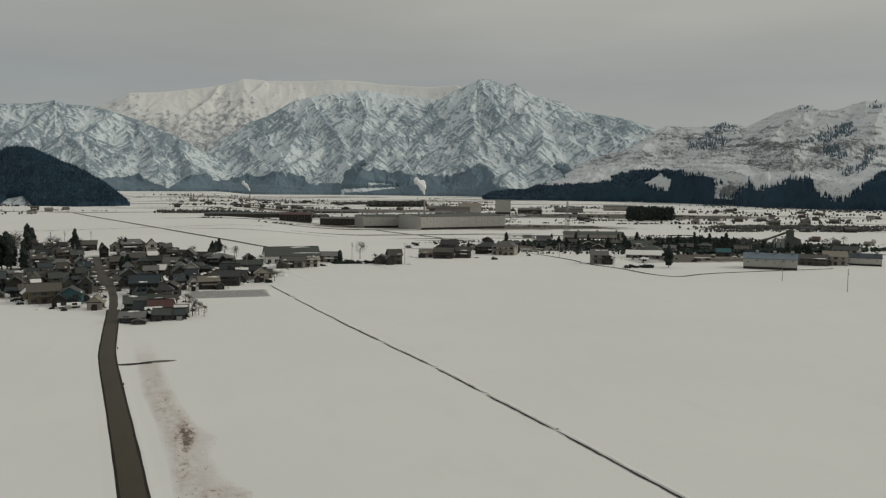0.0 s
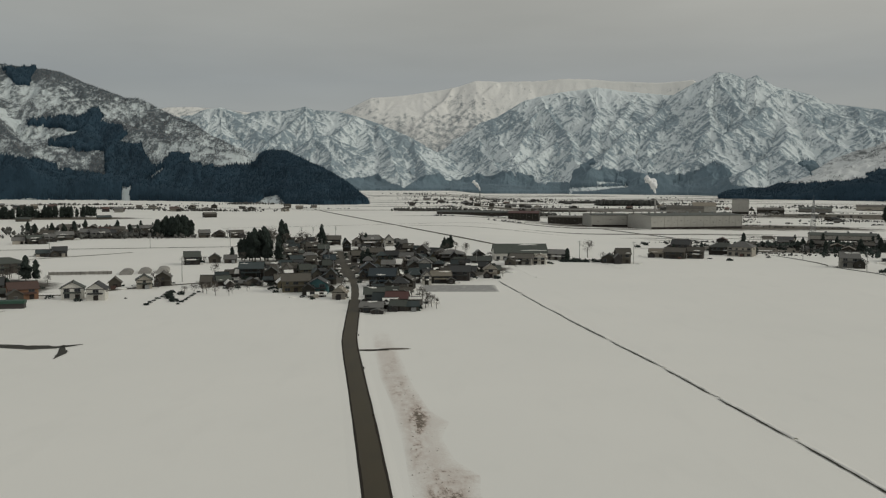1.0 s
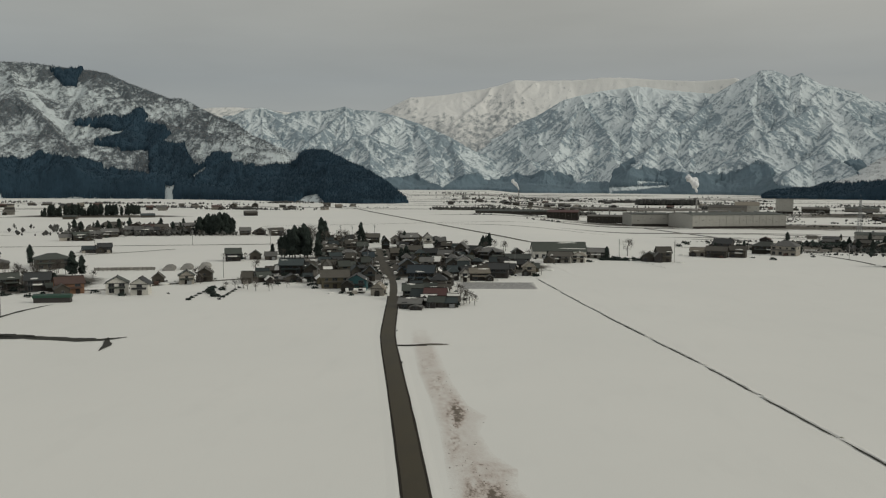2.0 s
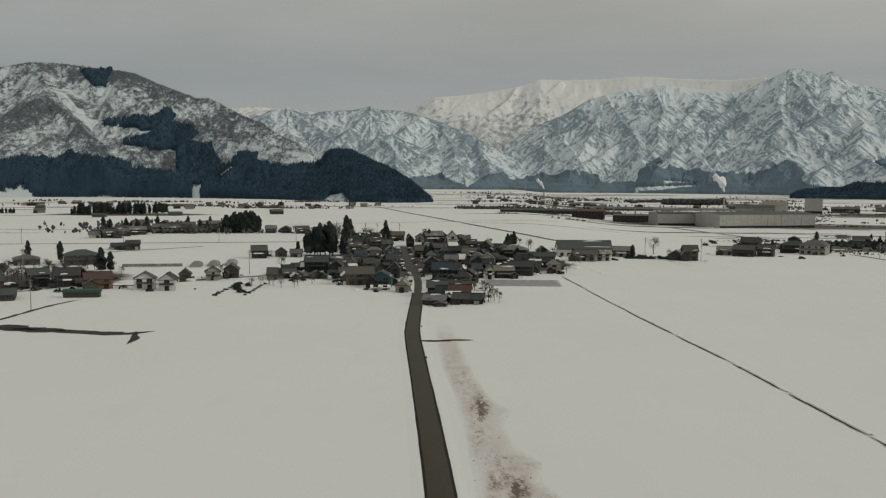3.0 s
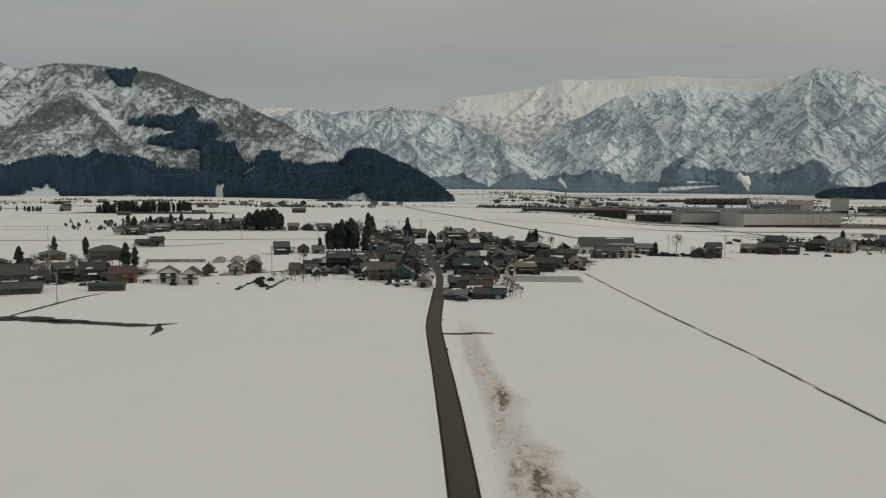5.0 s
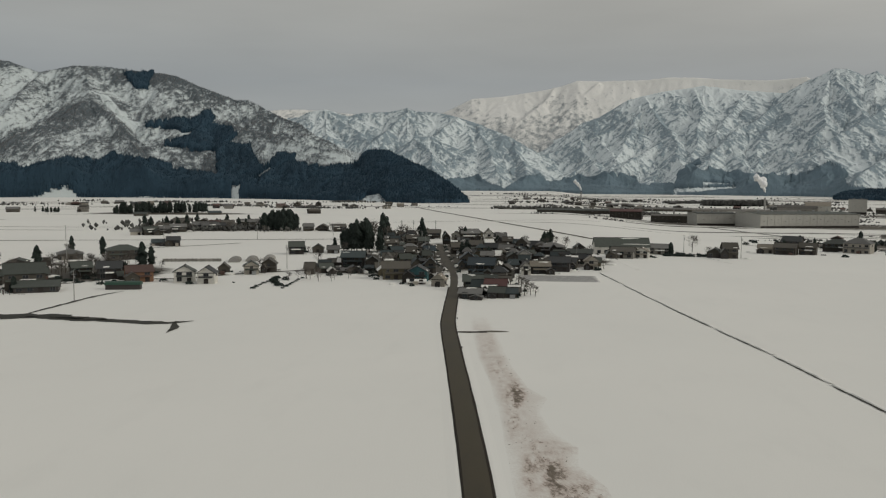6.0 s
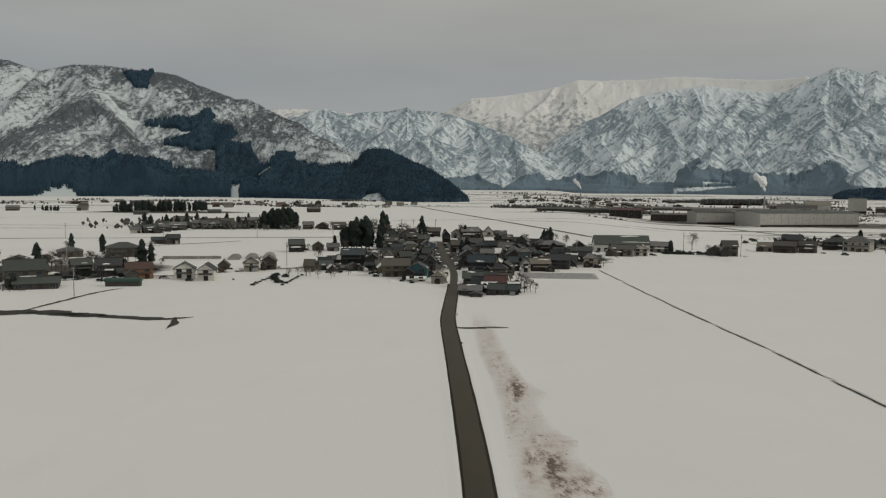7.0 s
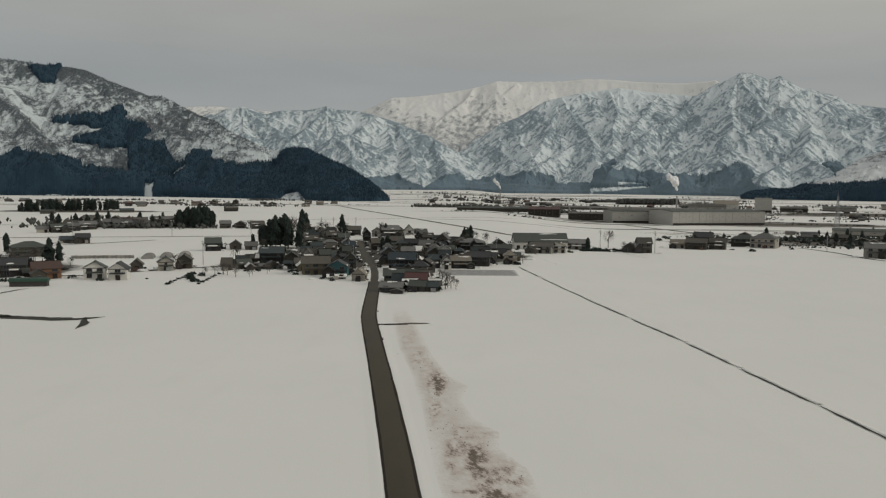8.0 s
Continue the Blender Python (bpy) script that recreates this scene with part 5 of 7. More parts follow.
        part("wing_roof", bm, M["roof_" + r.choice((roof, roof, "grey", "brown", "dark"))], wing)
        window(wing, "small", pose(cx, cy - wd / 2 - 0.02, wh * 0.25))
    if r.random() < 0.3 and not far:
        # fuel tank or store box against the wall
        cx = r.uniform(-0.4, 0.4) * w
        part("store_box", box(bmesh.new(), cx - 0.9, cx + 0.9, -d / 2 - 1.6, -d / 2 - 0.3, -0.3, r.uniform(1.2, 2.2)), M[r.choice(("pale", "steel", "dark", "roof_rust"))], home)
    return home


VILLAGE_A = [
    (-93, 359, 6.6, 5.0, 'l', 'brown', 'wood'),
    (-86, 360, 8.8, 2.5, 'l', 'grey', 'wood'),
    (-78, 386, 7.3, 6.1, 'g', 'grey', 'wood'),
    (-73, 404, 7.9, 6.1, 'l', 'grey', 'plaster'),
    (-59, 340, 13.0, 8.6, 'l', 'brown', 'olive'),
    (-49, 334, 9.4, 7.6, 'g', 'dark', 'teal'),
    (-48.5, 326, 8.2, 2.0, 'l', 'snow', 'plaster'),
    (-39, 321, 6.0, 5.7, 'g', 'tan', 'pale'),
    (-48, 365, 5.4, 8.2, 'g', 'dark', 'wood'),
    (-64, 400, 9.7, 5.5, 'l', 'dark', 'wood'),
    (-58, 435, 6.4, 7.7, 'l', 'blue', 'wood'),
    (-72, 459, 9.2, 6.9, 'h', 'grey', 'wood'),
    (-87, 485, 8.8, 7.3, 'l', 'grey', 'wood'),
    (-96, 575, 8.9, 6.3, 'g', 'grey', 'pale'),
    (-75, 578, 13.2, 7.5, 'l', 'brown', 'wood'),
    (-60, 531, 5.7, 8.7, 'g', 'dark', 'wood'),
    (-87, 387, 12.6, 8.3, 'l', 'dark', 'wood'),
]
VILLAGE_B = [
    (-123, 458, 7.2, 5.7, 'g', 'brown', 'wood'),
    (-114, 456, 7.4, 5.0, 'l', 'grey', 'wood'),
    (-49, 571, 14.1, 8.6, 'l', 'brown', 'wood'),
    (-35, 553, 6.6, 9.8, 'g', 'grey', 'white'),
    (-26, 536, 7.5, 8.7, 'l', 'grey', 'wood'),
    (-11, 481, 7.7, 9.8, 'g', 'grey', 'wood'),
    (-4, 490, 7.8, 6.6, 'l', 'dark', 'wood'),
    (5, 469, 15.6, 7.6, 'h', 'brown', 'wood'),
    (20, 472, 7.5, 7.0, 'g', 'dark', 'wood'),
    (19, 439, 14.5, 6.2, 'l', 'brown', 'wood'),
    (22, 392, 7.0, 7.4, 'g', 'tan', 'pale'),
    (8, 381, 10.1, 7.7, 'l', 'dark', 'dark'),
    (-1, 371, 9.9, 6.3, 'l', 'tan', 'dark'),
    (-7, 366, 4.4, 6.2, 'g', 'grey', 'white'),
    (-9, 418, 7.8, 7.1, 'g', 'grey', 'white'),
    (-25, 355, 12.8, 9.4, 'l', 'blue', 'wood'),
    (-34, 389, 8.3, 8.8, 'g', 'blue', 'wood'),
    (-15, 349, 7.9, 7.1, 'g', 'brown', 'wood'),
]
VILLAGE_C = [
    (-16, 299, 8.8, 6.5, 'l', 'red', 'wood'),
    (-25, 309, 8.3, 6.8, 'l', 'dark', 'wood'),
    (-24, 289, 8.9, 4.0, 'l', 'grey', 'dark'),
    (-11, 293, 5.9, 3.8, 'l', 'dark', 'wood'),
    (-37, 478, 8.3, 7.8, 'l', 'brown', 'wood'),
    (-28, 465, 8.7, 7.0, 'l', 'dark', 'wood'),
    (-19, 453, 8.4, 7.4, 'l', 'grey', 'wood'),
    (-14, 412, 6.6, 6.7, 'g', 'dark', 'wood'),
    (-27, 421, 7.3, 6.3, 'l', 'grey', 'pale'),
    (-47, 462, 6.2, 7.6, 'l', 'brown', 'wood'),
    (-71, 504, 7.4, 7.6, 'l', 'grey', 'wood'),
    (-80, 519, 8.4, 7.8, 'l', 'brown', 'wood'),
    (-58, 419, 6.2, 7.4, 'g', 'dark', 'wood'),
    (-77, 445, 7.2, 6.1, 'l', 'dark', 'wood'),
]
LEFT = [
    (-198, 316, 6.2, 6.1, 'l', 'brown', 'wood'),
    (-178, 282, 18.2, 4.6, 'l', 'dark', 'dark'),
    (-229, 369, 5.7, 4.2, 'g', 'dark', 'wood'),
    (-234, 399, 14.5, 6.2, 'h', 'grey', 'wood'),
    (-208, 403, 19.0, 9.1, 'h', 'grey', 'wood'),
    (-189, 330, 9.7, 7.5, 'l', 'dark', 'wood'),
    (-172, 322, 11.3, 9.0, 'l', 'dark', 'dark'),
    (-166, 322, 6.3, 4.3, 'l', 'dark', 'wood'),
    (-157, 316, 11.5, 7.4, 'l', 'rust', 'orange'),
    (-139, 318, 9.2, 7.6, 'g', 'dark', 'white'),
    (-129, 316, 7.8, 7.5, 'g', 'dark', 'white'),
    (-135, 349, 5.8, 5.9, 'g', 'grey', 'wood'),
    (-123, 349, 7.6, 7.1, 'g', 'grey', 'pale'),
    (-118, 358, 7.6, 7.5, 'g', 'brown', 'wood'),
    (-132, 447, 10.0, 8.4, 'l', 'brown', 'dark'),
    (-230, 489, 8.8, 4.8, 'l', 'dark', 'wood'),
    (-221, 490, 9.4, 6.9, 'l', 'dark', 'dark'),
]
MIDLEFT = [
    (-289, 579, 8.9, 5.4, 'l', 'grey', 'pale'),
    (-279, 581, 12.1, 7.0, 'l', 'dark', 'wood'),
    (-278, 601, 8.8, 6.8, 'l', 'grey', 'wood'),
    (-274, 616, 13.7, 7.2, 'l', 'brown', 'wood'),
    (-311, 708, 16.0, 7.2, 'l', 'grey', 'plaster'),
    (-271, 647, 9.8, 7.2, 'l', 'grey', 'wood'),
    (-259, 641, 16.0, 7.2, 'l', 'grey', 'plaster'),
    (-260, 682, 12.2, 7.2, 'l', 'grey', 'wood'),
    (-254, 701, 10.6, 7.2, 'l', 'brown', 'wood'),
    (-244, 704, 11.6, 7.2, 'l', 'grey', 'wood'),
    (-182, 649, 9.3, 6.8, 'l', 'grey', 'wood'),
    (-171, 652, 8.9, 6.3, 'g', 'grey', 'wood'),
    (-157, 647, 11.4, 6.7, 'l', 'grey', 'wood'),
    (-544, 959, 13.5, 7.2, 'l', 'grey', 'plaster'),
    (-429, 872, 15.8, 5.0, 'l', 'brown', 'wood'),
    (-365, 918, 16.0, 5.2, 'l', 'dark', 'wood'),
    (-621, 940, 16.0, 7.2, 'l', 'grey', 'wood'),
    (-267, 976, 16.0, 6.8, 'l', 'brown', 'wood'),
]
LEFTFAR7 = [
    (-186, 287, 15.6, 10.9, 'l', 'brown', 'wood'),
    (-241, 367, 9.9, 3.7, 'g', 'dark', 'dark'),
    (-231, 371, 6.3, 3.8, 'l', 'brown', 'wood'),
    (-206, 298, 8.1, 6.5, 'l', 'brown', 'wood'),
]
RIGHT_A = [
    (43, 478, 28.0, 8.2, 'l', 'brown', 'white'),
    (42, 452, 12.0, 5.6, 'l', 'brown', 'plaster'),
    (65, 482, 12.0, 5.4, 'l', 'grey', 'plaster'),
    (52, 456, 7.0, 5.0, 'g', 'tan', 'white'),
    (91, 465, 7.5, 5.1, 'g', 'dark', 'wood'),
    (98, 463, 7.5, 8.0, 'l', 'grey', 'wood'),
    (129, 513, 8.4, 5.0, 'l', 'tan', 'pale'),
    (137, 501, 11.7, 6.3, 'l', 'brown', 'wood'),
    (163, 581, 12.0, 8.2, 'l', 'dark', 'dark'),
    (150, 504, 9.1, 6.7, 'l', 'grey', 'wood'),
    (178, 542, 15.1, 7.7, 'h', 'grey', 'wood'),
    (185, 526, 14.7, 9.0, 'h', 'grey', 'pale'),
    (212, 443, 9.2, 8.2, 'l', 'grey', 'plaster'),
    (329, 414, 18.7, 5.9, 'l', 'grey', 'wood'),
    (344, 412, 12.3, 7.9, 'l', 'tan', 'pale'),
]
RIGHT_B = [
    (303, 523, 11.6, 7.9, 'l', 'grey', 'wood'),
    (322, 534, 14.3, 8.5, 'l', 'brown', 'wood'),
    (344, 545, 12.2, 8.5, 'h', 'dark', 'wood'),
    (317, 481, 12.3, 7.4, 'l', 'teal', 'wood'),
    (384, 573, 13.0, 8.5, 'l', 'dark', 'wood'),
    (351, 511, 13.2, 7.1, 'l', 'grey', 'pale'),
    (307, 620, 18.0, 8.3, 'l', 'brown', 'wood'),
    (341, 658, 18.0, 8.5, 'l', 'grey', 'wood'),
    (337, 611, 18.0, 8.5, 'h', 'brown', 'wood'),
    (286, 650, 18.0, 8.5, 'l', 'brown', 'wood'),
    (287, 713, 18.0, 8.5, 'l', 'dark', 'wood'),
    (703, 1085, 18.0, 8.5, 'l', 'grey', 'pale'),
    (728, 1067, 18.0, 8.5, 'l', 'brown', 'wood'),
    (731, 989, 18.0, 8.5, 'l', 'brown', 'wood'),
    (797, 1013, 18.0, 8.5, 'l', 'brown', 'wood'),
    (658, 836, 18.0, 8.5, 'l', 'dark', 'wood'),
    (841, 1009, 18.0, 8.5, 'l', 'grey', 'wood'),
    (706, 820, 18.0, 8.5, 'l', 'brown', 'dark'),
]


def settle(rows, group, where, size=1.0):
    tints = random.Random(3)
    for x, y, w, h, style, roof, wall in rows:
        roof = tints.choice({"brown": ("brown", "moss", "grey", "brown", "brown"), "dark": ("dark", "slate", "slate", "dark", "moss"), "grey": ("grey", "grey", "moss", "brown")}.get(roof, (roof,)))
        s = size + 0.06 if wall in ("white", "orange") else size
        house(x, y, w * s, h * s, style, roof, wall, group, where)


settle(VILLAGE_A, "village houses", "in the village", 0.84)
settle(VILLAGE_B, "village houses", "in the village", 0.84)
settle(VILLAGE_C, "village houses", "in the village", 0.84)
settle(LEFT, "hamlet houses", "in the hamlet", 0.8)
settle(LEFTFAR7, "hamlet houses", "in the hamlet", 0.87)
settle(MIDLEFT, "far hamlet houses", "below the hill", 0.85)
settle(RIGHT_A, "riverside houses", "by the field")
settle(RIGHT_B, "riverside houses", "by the river", 0.68)


def infill():
    """Sheds and houses in the gaps of the village, away from those already placed."""
    r = random.Random(5)
    taken = [(o.location.x, o.location.y) for o in scene.objects if o.name.startswith("house")]
    roofs = ("brown", "moss", "dark", "slate", "grey", "moss", "slate", "brown", "snow", "dark")
    bright = [(row[0], row[1]) for row in VILLAGE_A + VILLAGE_B if row[6] in ("white", "teal", "olive")]
    tries = 0
    made = 0
    while made < 84 and tries < 14000:
        tries += 1
        x, y = r.uniform(-105, 30), r.uniform(325, 585)
        t = (y - 325) / 260
        if not (-70 - 35 * t < x < -12 + 34 * math.sin(math.pi * min(1, t * 1.1)) - 45 * max(0, t - 0.6)):
            continue
        lane = np.interp(y, ROAD[:, 1], ROAD[:, 0])
        if x < -52 and y < 362 or x > -14 and y < 352:
            continue
        if any(wy - 34 < y < wy + 3 and abs(x - wx * y / wy) < 7 for wx, wy in bright):
            continue
        if abs(x - lane) < 6.0 or min((x - a) ** 2 + ((y - b) * 0.75) ** 2 for a, b in taken) < 25:
            continue
        taken.append((x, y))
        made += 1
        house(x, y - 3, r.uniform(3.2, 6.2), r.uniform(2.6, 6.4), r.choice("llgh"), r.choice(roofs), r.choice(("wood", "wood", "dark", "wood", "plaster", "olive")), "village houses", "in the village")


infill()


def crowd():
    """Low dark sheds and lean-tos packed between the houses that stand nearest to the field."""
    r = random.Random(23)
    taken = [(o.location.x, o.location.y) for o in scene.objects if o.name.startswith("house")]
    for x0, x1, y0, y1, n, gap in ((-33, -9, 291, 352, 15, 15), (-100, -64, 352, 410, 14, 22), (-14, 26, 385, 470, 16, 20)):
        made = 0
        for _ in range(2500):
            x, y = r.uniform(x0, x1), r.uniform(y0, y1)
            if made >= n or abs(x - np.interp(y, ROAD[:, 1], ROAD[:, 0])) < 5 or min((x - a) ** 2 + ((y - b) * 0.8) ** 2 for a, b in taken) < gap:
                continue
            if x > -14 and y < 352 and y > 310:
                continue
            taken.append((x, y))
            made += 1
            house(x, y - 2, r.uniform(3.0, 5.4), r.uniform(2.4, 5.1), r.choice("llg"), r.choice(("slate", "dark", "moss", "brown", "snow")), r.choice(("dark", "wood", "wood", "olive")), "village houses", "in the village")


crowd()
for hx, hy, hw, hh, hs, hr, hwall in ((258, 476, 21, 4.6, "l", "snow", "plaster"), (271, 488, 11, 4.0, "l", "snow", "wood"), (276, 500, 12, 6.5, "h", "moss", "wood"), (300, 560, 15, 7.0, "l", "moss", "pale"), (395, 462, 15, 6.5, "l", "moss", "plaster")):
    house(hx, hy, hw, hh, hs, hr, hwall, "riverside houses", "by the river")


def outlying():
    """Farmhouses and sheds strung over the far plain."""
    r = random.Random(9)
    roofs = ("brown", "grey", "dark", "grey", "brown", "tan", "rust")
    for x0, x1, y0, y1, n, where in ((-720, -420, 1080, 1300, 16, "below the hill"), (-430, -180, 1120, 1330, 12, "below the hill"), (-60, 160, 1330, 1800, 14, "on the plain"), (60, 420, 1500, 2100, 20, "on the plain"), (480, 1050, 900, 1500, 34, "on the plain"), (240, 460, 560, 780, 18, "by the river"), (420, 560, 520, 700, 10, "by the river"), (-310, -215, 640, 740, 10, "below the hill")):
        for _ in range(n):
            x, y = r.uniform(x0, x1), r.uniform(y0, y1)
            k = 0.62 if where == "by the river" else 0.85
            house(x, y, k * r.uniform(8, 15), k * r.uniform(4.5, 8), r.choice("llgh"), r.choice(roofs), r.choice(("wood", "pale", "dark", "wood", "plaster")), "outlying houses", where)


outlying()

# ---- factory, sheds and the plant by the river ----


def shed(name, x, y, w, h, d, roof, wall, label, turn=0.0, bays=6, pitch=0.12, category="factory"):
    """A long industrial building with ribs between its wall bays, a low roof, a dark plinth and roof vents."""
    hall = new(name)
    hall.matrix_basis = pose(x, y, gz(x, y) - 0.1, 0, 0, turn)
    tagged(hall, label, category, "industrial buildings")
    rise = min(d * pitch, h * 0.3)
    eave = h - rise
    bm = bmesh.new()
    prism(bm, [(0, -0.6), (d, -0.6), (d, eave), (d / 2, h - 0.1), (0, eave)], -w / 2, w / 2)
    bm.transform(Matrix.Rotation(math.pi / 2, 4, "Z"))
    bm.transform(Matrix.Scale(-1, 4, (1, 0, 0)))
    part("wall", bm, M[wall], hall)
    bm = gable_roof(bmesh.new(), w, d, eave, h, 0.5, 0.35)
    bm.transform(Matrix.Translation((0, d / 2, 0)))
    part("roof", bm, M["roof_" + roof], hall)
    for k in range(bays + 1):
        cx = -w / 2 + k * w / bays
        part("rib", shared(f"rib_{h:.1f}_{wall}", lambda bm: box(bm, -0.25, 0.25, -0.25, 0.0, -0.5, eave), M[wall]), None, hall, at=pose(cx, 0, 0))
    bm = box(bmesh.new(), -w / 2, w / 2, -0.35, -0.28, -0.5, h * 0.16)
    part("plinth", bm, M["trim"], hall, "dark plinth and loading bays")
    for k in range(bays):
        cx = -w / 2 + (k + 0.5) * w / bays
        bw = w / bays * 0.5
        part("window_strip", shared(f"window_strip_{bw:.1f}", lambda bm: box(bm, -bw / 2 * 0.35, bw / 2 * 0.35, -0.12, 0.0, 0, 0.6), M["frame"]), None, hall, at=pose(cx, -0.02, h * (0.55 if k % 3 else 0.42)))
        if k % 2:
            part("vent", shared("roof_vent", lambda bm: prism(bm, [(-0.7, 0), (0.7, 0), (0.9, 1.1), (0, 1.5), (-0.9, 1.1)], -1.5, 1.5), M["steel"]), None, hall, at=pose(cx, d * 0.5, h + 0.2))
    return hall


def chimney(x, y, h, r, label):
    stack = new("chimney")
    stack.matrix_basis = pose(x, y, gz(x, y))
    tagged(stack, label, "chimney")
    part("shaft", tube(bmesh.new(), (0, 0, -1), (0, 0, h), r, r * 0.7, 12), M["concrete"], stack)
    part("rim", tube(bmesh.new(), (0, 0, h - 0.6), (0, 0, h + 0.3), r * 0.85, r * 0.85, 12), M["trim"], stack)


def steam(x, y, z, height, width, lean, seed, label):
    """A plume of billows that widens and thins as it drifts."""
    r = random.Random(seed)
    bm = bmesh.new()
    for k in range(13):
        t = k / 12
        rad = width * (0.12 + 0.36 * t**0.8) * r.uniform(0.6, 1.0)
        c = Vector((lean * t**1.5 + r.uniform(-0.3, 0.3) * width * t, r.uniform(-0.2, 0.2) * width, t * height))
        m = Matrix.Translation(c) @ Matrix.Rotation(r.uniform(0, 3), 4, "Z") @ Matrix.Diagonal((rad, rad * 0.8, rad * r.uniform(0.7, 1.1), 1))
        made = bmesh.ops.create_icosphere(bm, subdivisions=2, radius=1.0, matrix=m)
        for v in made["verts"]:
            v.co += Vector((noise.noise(v.co * 0.2), noise.noise(v.co * 0.2 + Vector((7, 0, 0))), noise.noise(v.co * 0.2 + Vector((0, 9, 0))))) * rad * 0.5
    for f in bm.faces:
        f.smooth = True
    me = bpy.data.meshes.new("steam_plume")
    bm.to_mesh(me)
    bm.free()
    me.materials.append(M["steam"])
    ob = new("steam_plume", me)
    ob.location = (x, y, z)
    tagged(ob, label, "steam", kind="stuff")


def industry():
    shed("factory_hall", 280, 938, 112, 16.5, 55, "moss", "panel", "long pale factory hall with ribbed walls", turn=15, bays=14, pitch=0.03)
    shed("factory_hall", 192, 976, 44, 14.5, 40, "moss", "panel", "pale flat-roofed wing of the factory", turn=6, bays=3, pitch=0.03)
    shed("factory_shed", 150, 1030, 46, 9.5, 30, "brown", "wood", "grey-green factory shed beside the wing", turn=-10, bays=5, pitch=0.05)
    shed("factory_shed", 100, 1062, 38, 11.5, 20, "red", "wood", "dull red factory shed with low roof", turn=-12, bays=5)
    shed("factory_shed", 40, 1082, 96, 5.5, 26, "moss", "wood", "long low dark factory shed", turn=-8, bays=9)
    shed("office_block", 467, 1340, 25, 23, 16, "grey", "panel", "tall pale office block behind the factory", turn=-18, bays=5, pitch=0.02, category="office")
    shed("factory_shed", 410, 1340, 36, 18, 24, "tan", "panel", "gabled pale warehouse behind the factory", turn=-16, bays=4, pitch=0.3)
    shed("factory_shed", 522, 1360, 40, 9, 24, "brown", "wood", "grey industrial shed on the valley floor", turn=-20, bays=6)
    shed("factory_shed", 360, 764, 56, 6.5, 20, "moss", "plaster", "long grey workshop beside the river scrub", turn=-18, bays=6)
    shed("factory_shed", 379, 1335, 56, 13, 30, "brown", "plaster", "brown-roofed industrial shed beside the factory", turn=-14, bays=5)
    shed("factory_shed", 190, 1400, 90, 6, 24, "brown", "wood", "low grey warehouse row", turn=-8, bays=8)
    shed("factory_shed", 620, 1420, 50, 8, 26, "moss", "plaster", "pale shed on the valley floor", turn=-20, bays=5)
    shed("factory_shed", 760, 1500, 60, 10, 26, "brown", "pale", "brown-roofed shed on the valley floor", turn=-24, bays=5)
    shed("store_hall", 292, 399, 27, 8.2, 13, "bluegrey", "panel", "pale store hall with a blue-grey roof", turn=-36, bays=6, pitch=0.5, category="hall")
    shed("store_hall", 360, 408, 19, 6.5, 9, "blue", "panel", "long pale shed with a blue roof", turn=-40, bays=4, pitch=0.5, category="hall")
    chimney(318, 1280, 25, 1.5, "slim grey chimney of the factory")
    chimney(82, 1900, 20, 1.6, "slim grey chimney on the valley floor")
    steam(318, 1280, 25, 20, 14, -9, 3, "white steam drifting from a factory chimney")
    steam(82, 1900, 19, 19, 11, -15, 4, "thin white steam over the valley floor")
    # the raised road on piers
    line = curve_through([(150, 1290), (250, 1262), (350, 1235)], 10)
    deck = strip("viaduct", line, [-3, -3, 3, 3], [7.6, 8.8, 8.8, 7.6], M["concrete"], "long concrete viaduct on slim piers", "viaduct", kind="thing", smoothed=False)
    for p in line[1::3]:
        part("pier", shared("viaduct_pier", lambda bm: box(bm, -0.9, 0.9, -1.6, 1.6, -8, 0.1), M["concrete"]), None, deck, at=pose(p[0], p[1], gz(*p) + 7.6))
    # river plant: towers, hopper and slanting conveyor
    plant = new("gravel_plant")
    plant.matrix_basis = pose(412, 545, gz(412, 545), 0, 0, -37)
    tagged(plant, "grey-green gravel plant with towers and slanting conveyor", "gravel plant")
    part("tower", box(bmesh.new(), 0, 5.5, 0, 6, -0.5, 13.5), M["roof_moss"], plant)
    for cx in (-1.8, -5.0):
        part("silo", tube(bmesh.new(), (cx, 1.5, -0.5), (cx, 1.5, 8.0), 1.4, 1.4, 14), M["steel"], plant)
    part("tower_roof", prism(bmesh.new(), [(-0.4, 13.5), (5.9, 13.5), (5.9, 14.0), (2.7, 14.8), (-0.4, 14.0)], -0.3, 6.3), M["roof_brown"], plant)
    part("lean_to", prism(bmesh.new(), [(5.5, -0.5), (10.5, -0.5), (10.5, 7.5), (5.5, 9.5)], 0.5, 5.5), M["roof_moss"], plant)
    part("conveyor", tube(bmesh.new(), (-29, 2, 0.6), (0.3, 2, 12.6), 0.75, 0.75, 4), M["roof_brown"], plant)
    for cx, ch in ((-24, 2.4), (-16, 5.6), (-8, 9.0)):
        part("trestle", tube(bmesh.new(), (cx, 2, -0.5), (cx, 2, ch), 0.3, 0.25, 6), M["steel"], plant)
    # lattice mast
    mast = new("lattice_mast")
    mast.matrix_basis = pose(373, 859, gz(373, 859))
    tagged(mast, "tall grey lattice radio mast", "mast")
    top = 34.0
    for sx, sy in ((-1, -1), (1, -1), (1, 1), (-1, 1)):
        part("leg", tube(bmesh.new(), (sx * 2.2, sy * 2.2, -0.5), (sx * 0.5, sy * 0.5, top), 0.22, 0.16, 5), M["steel"], mast)
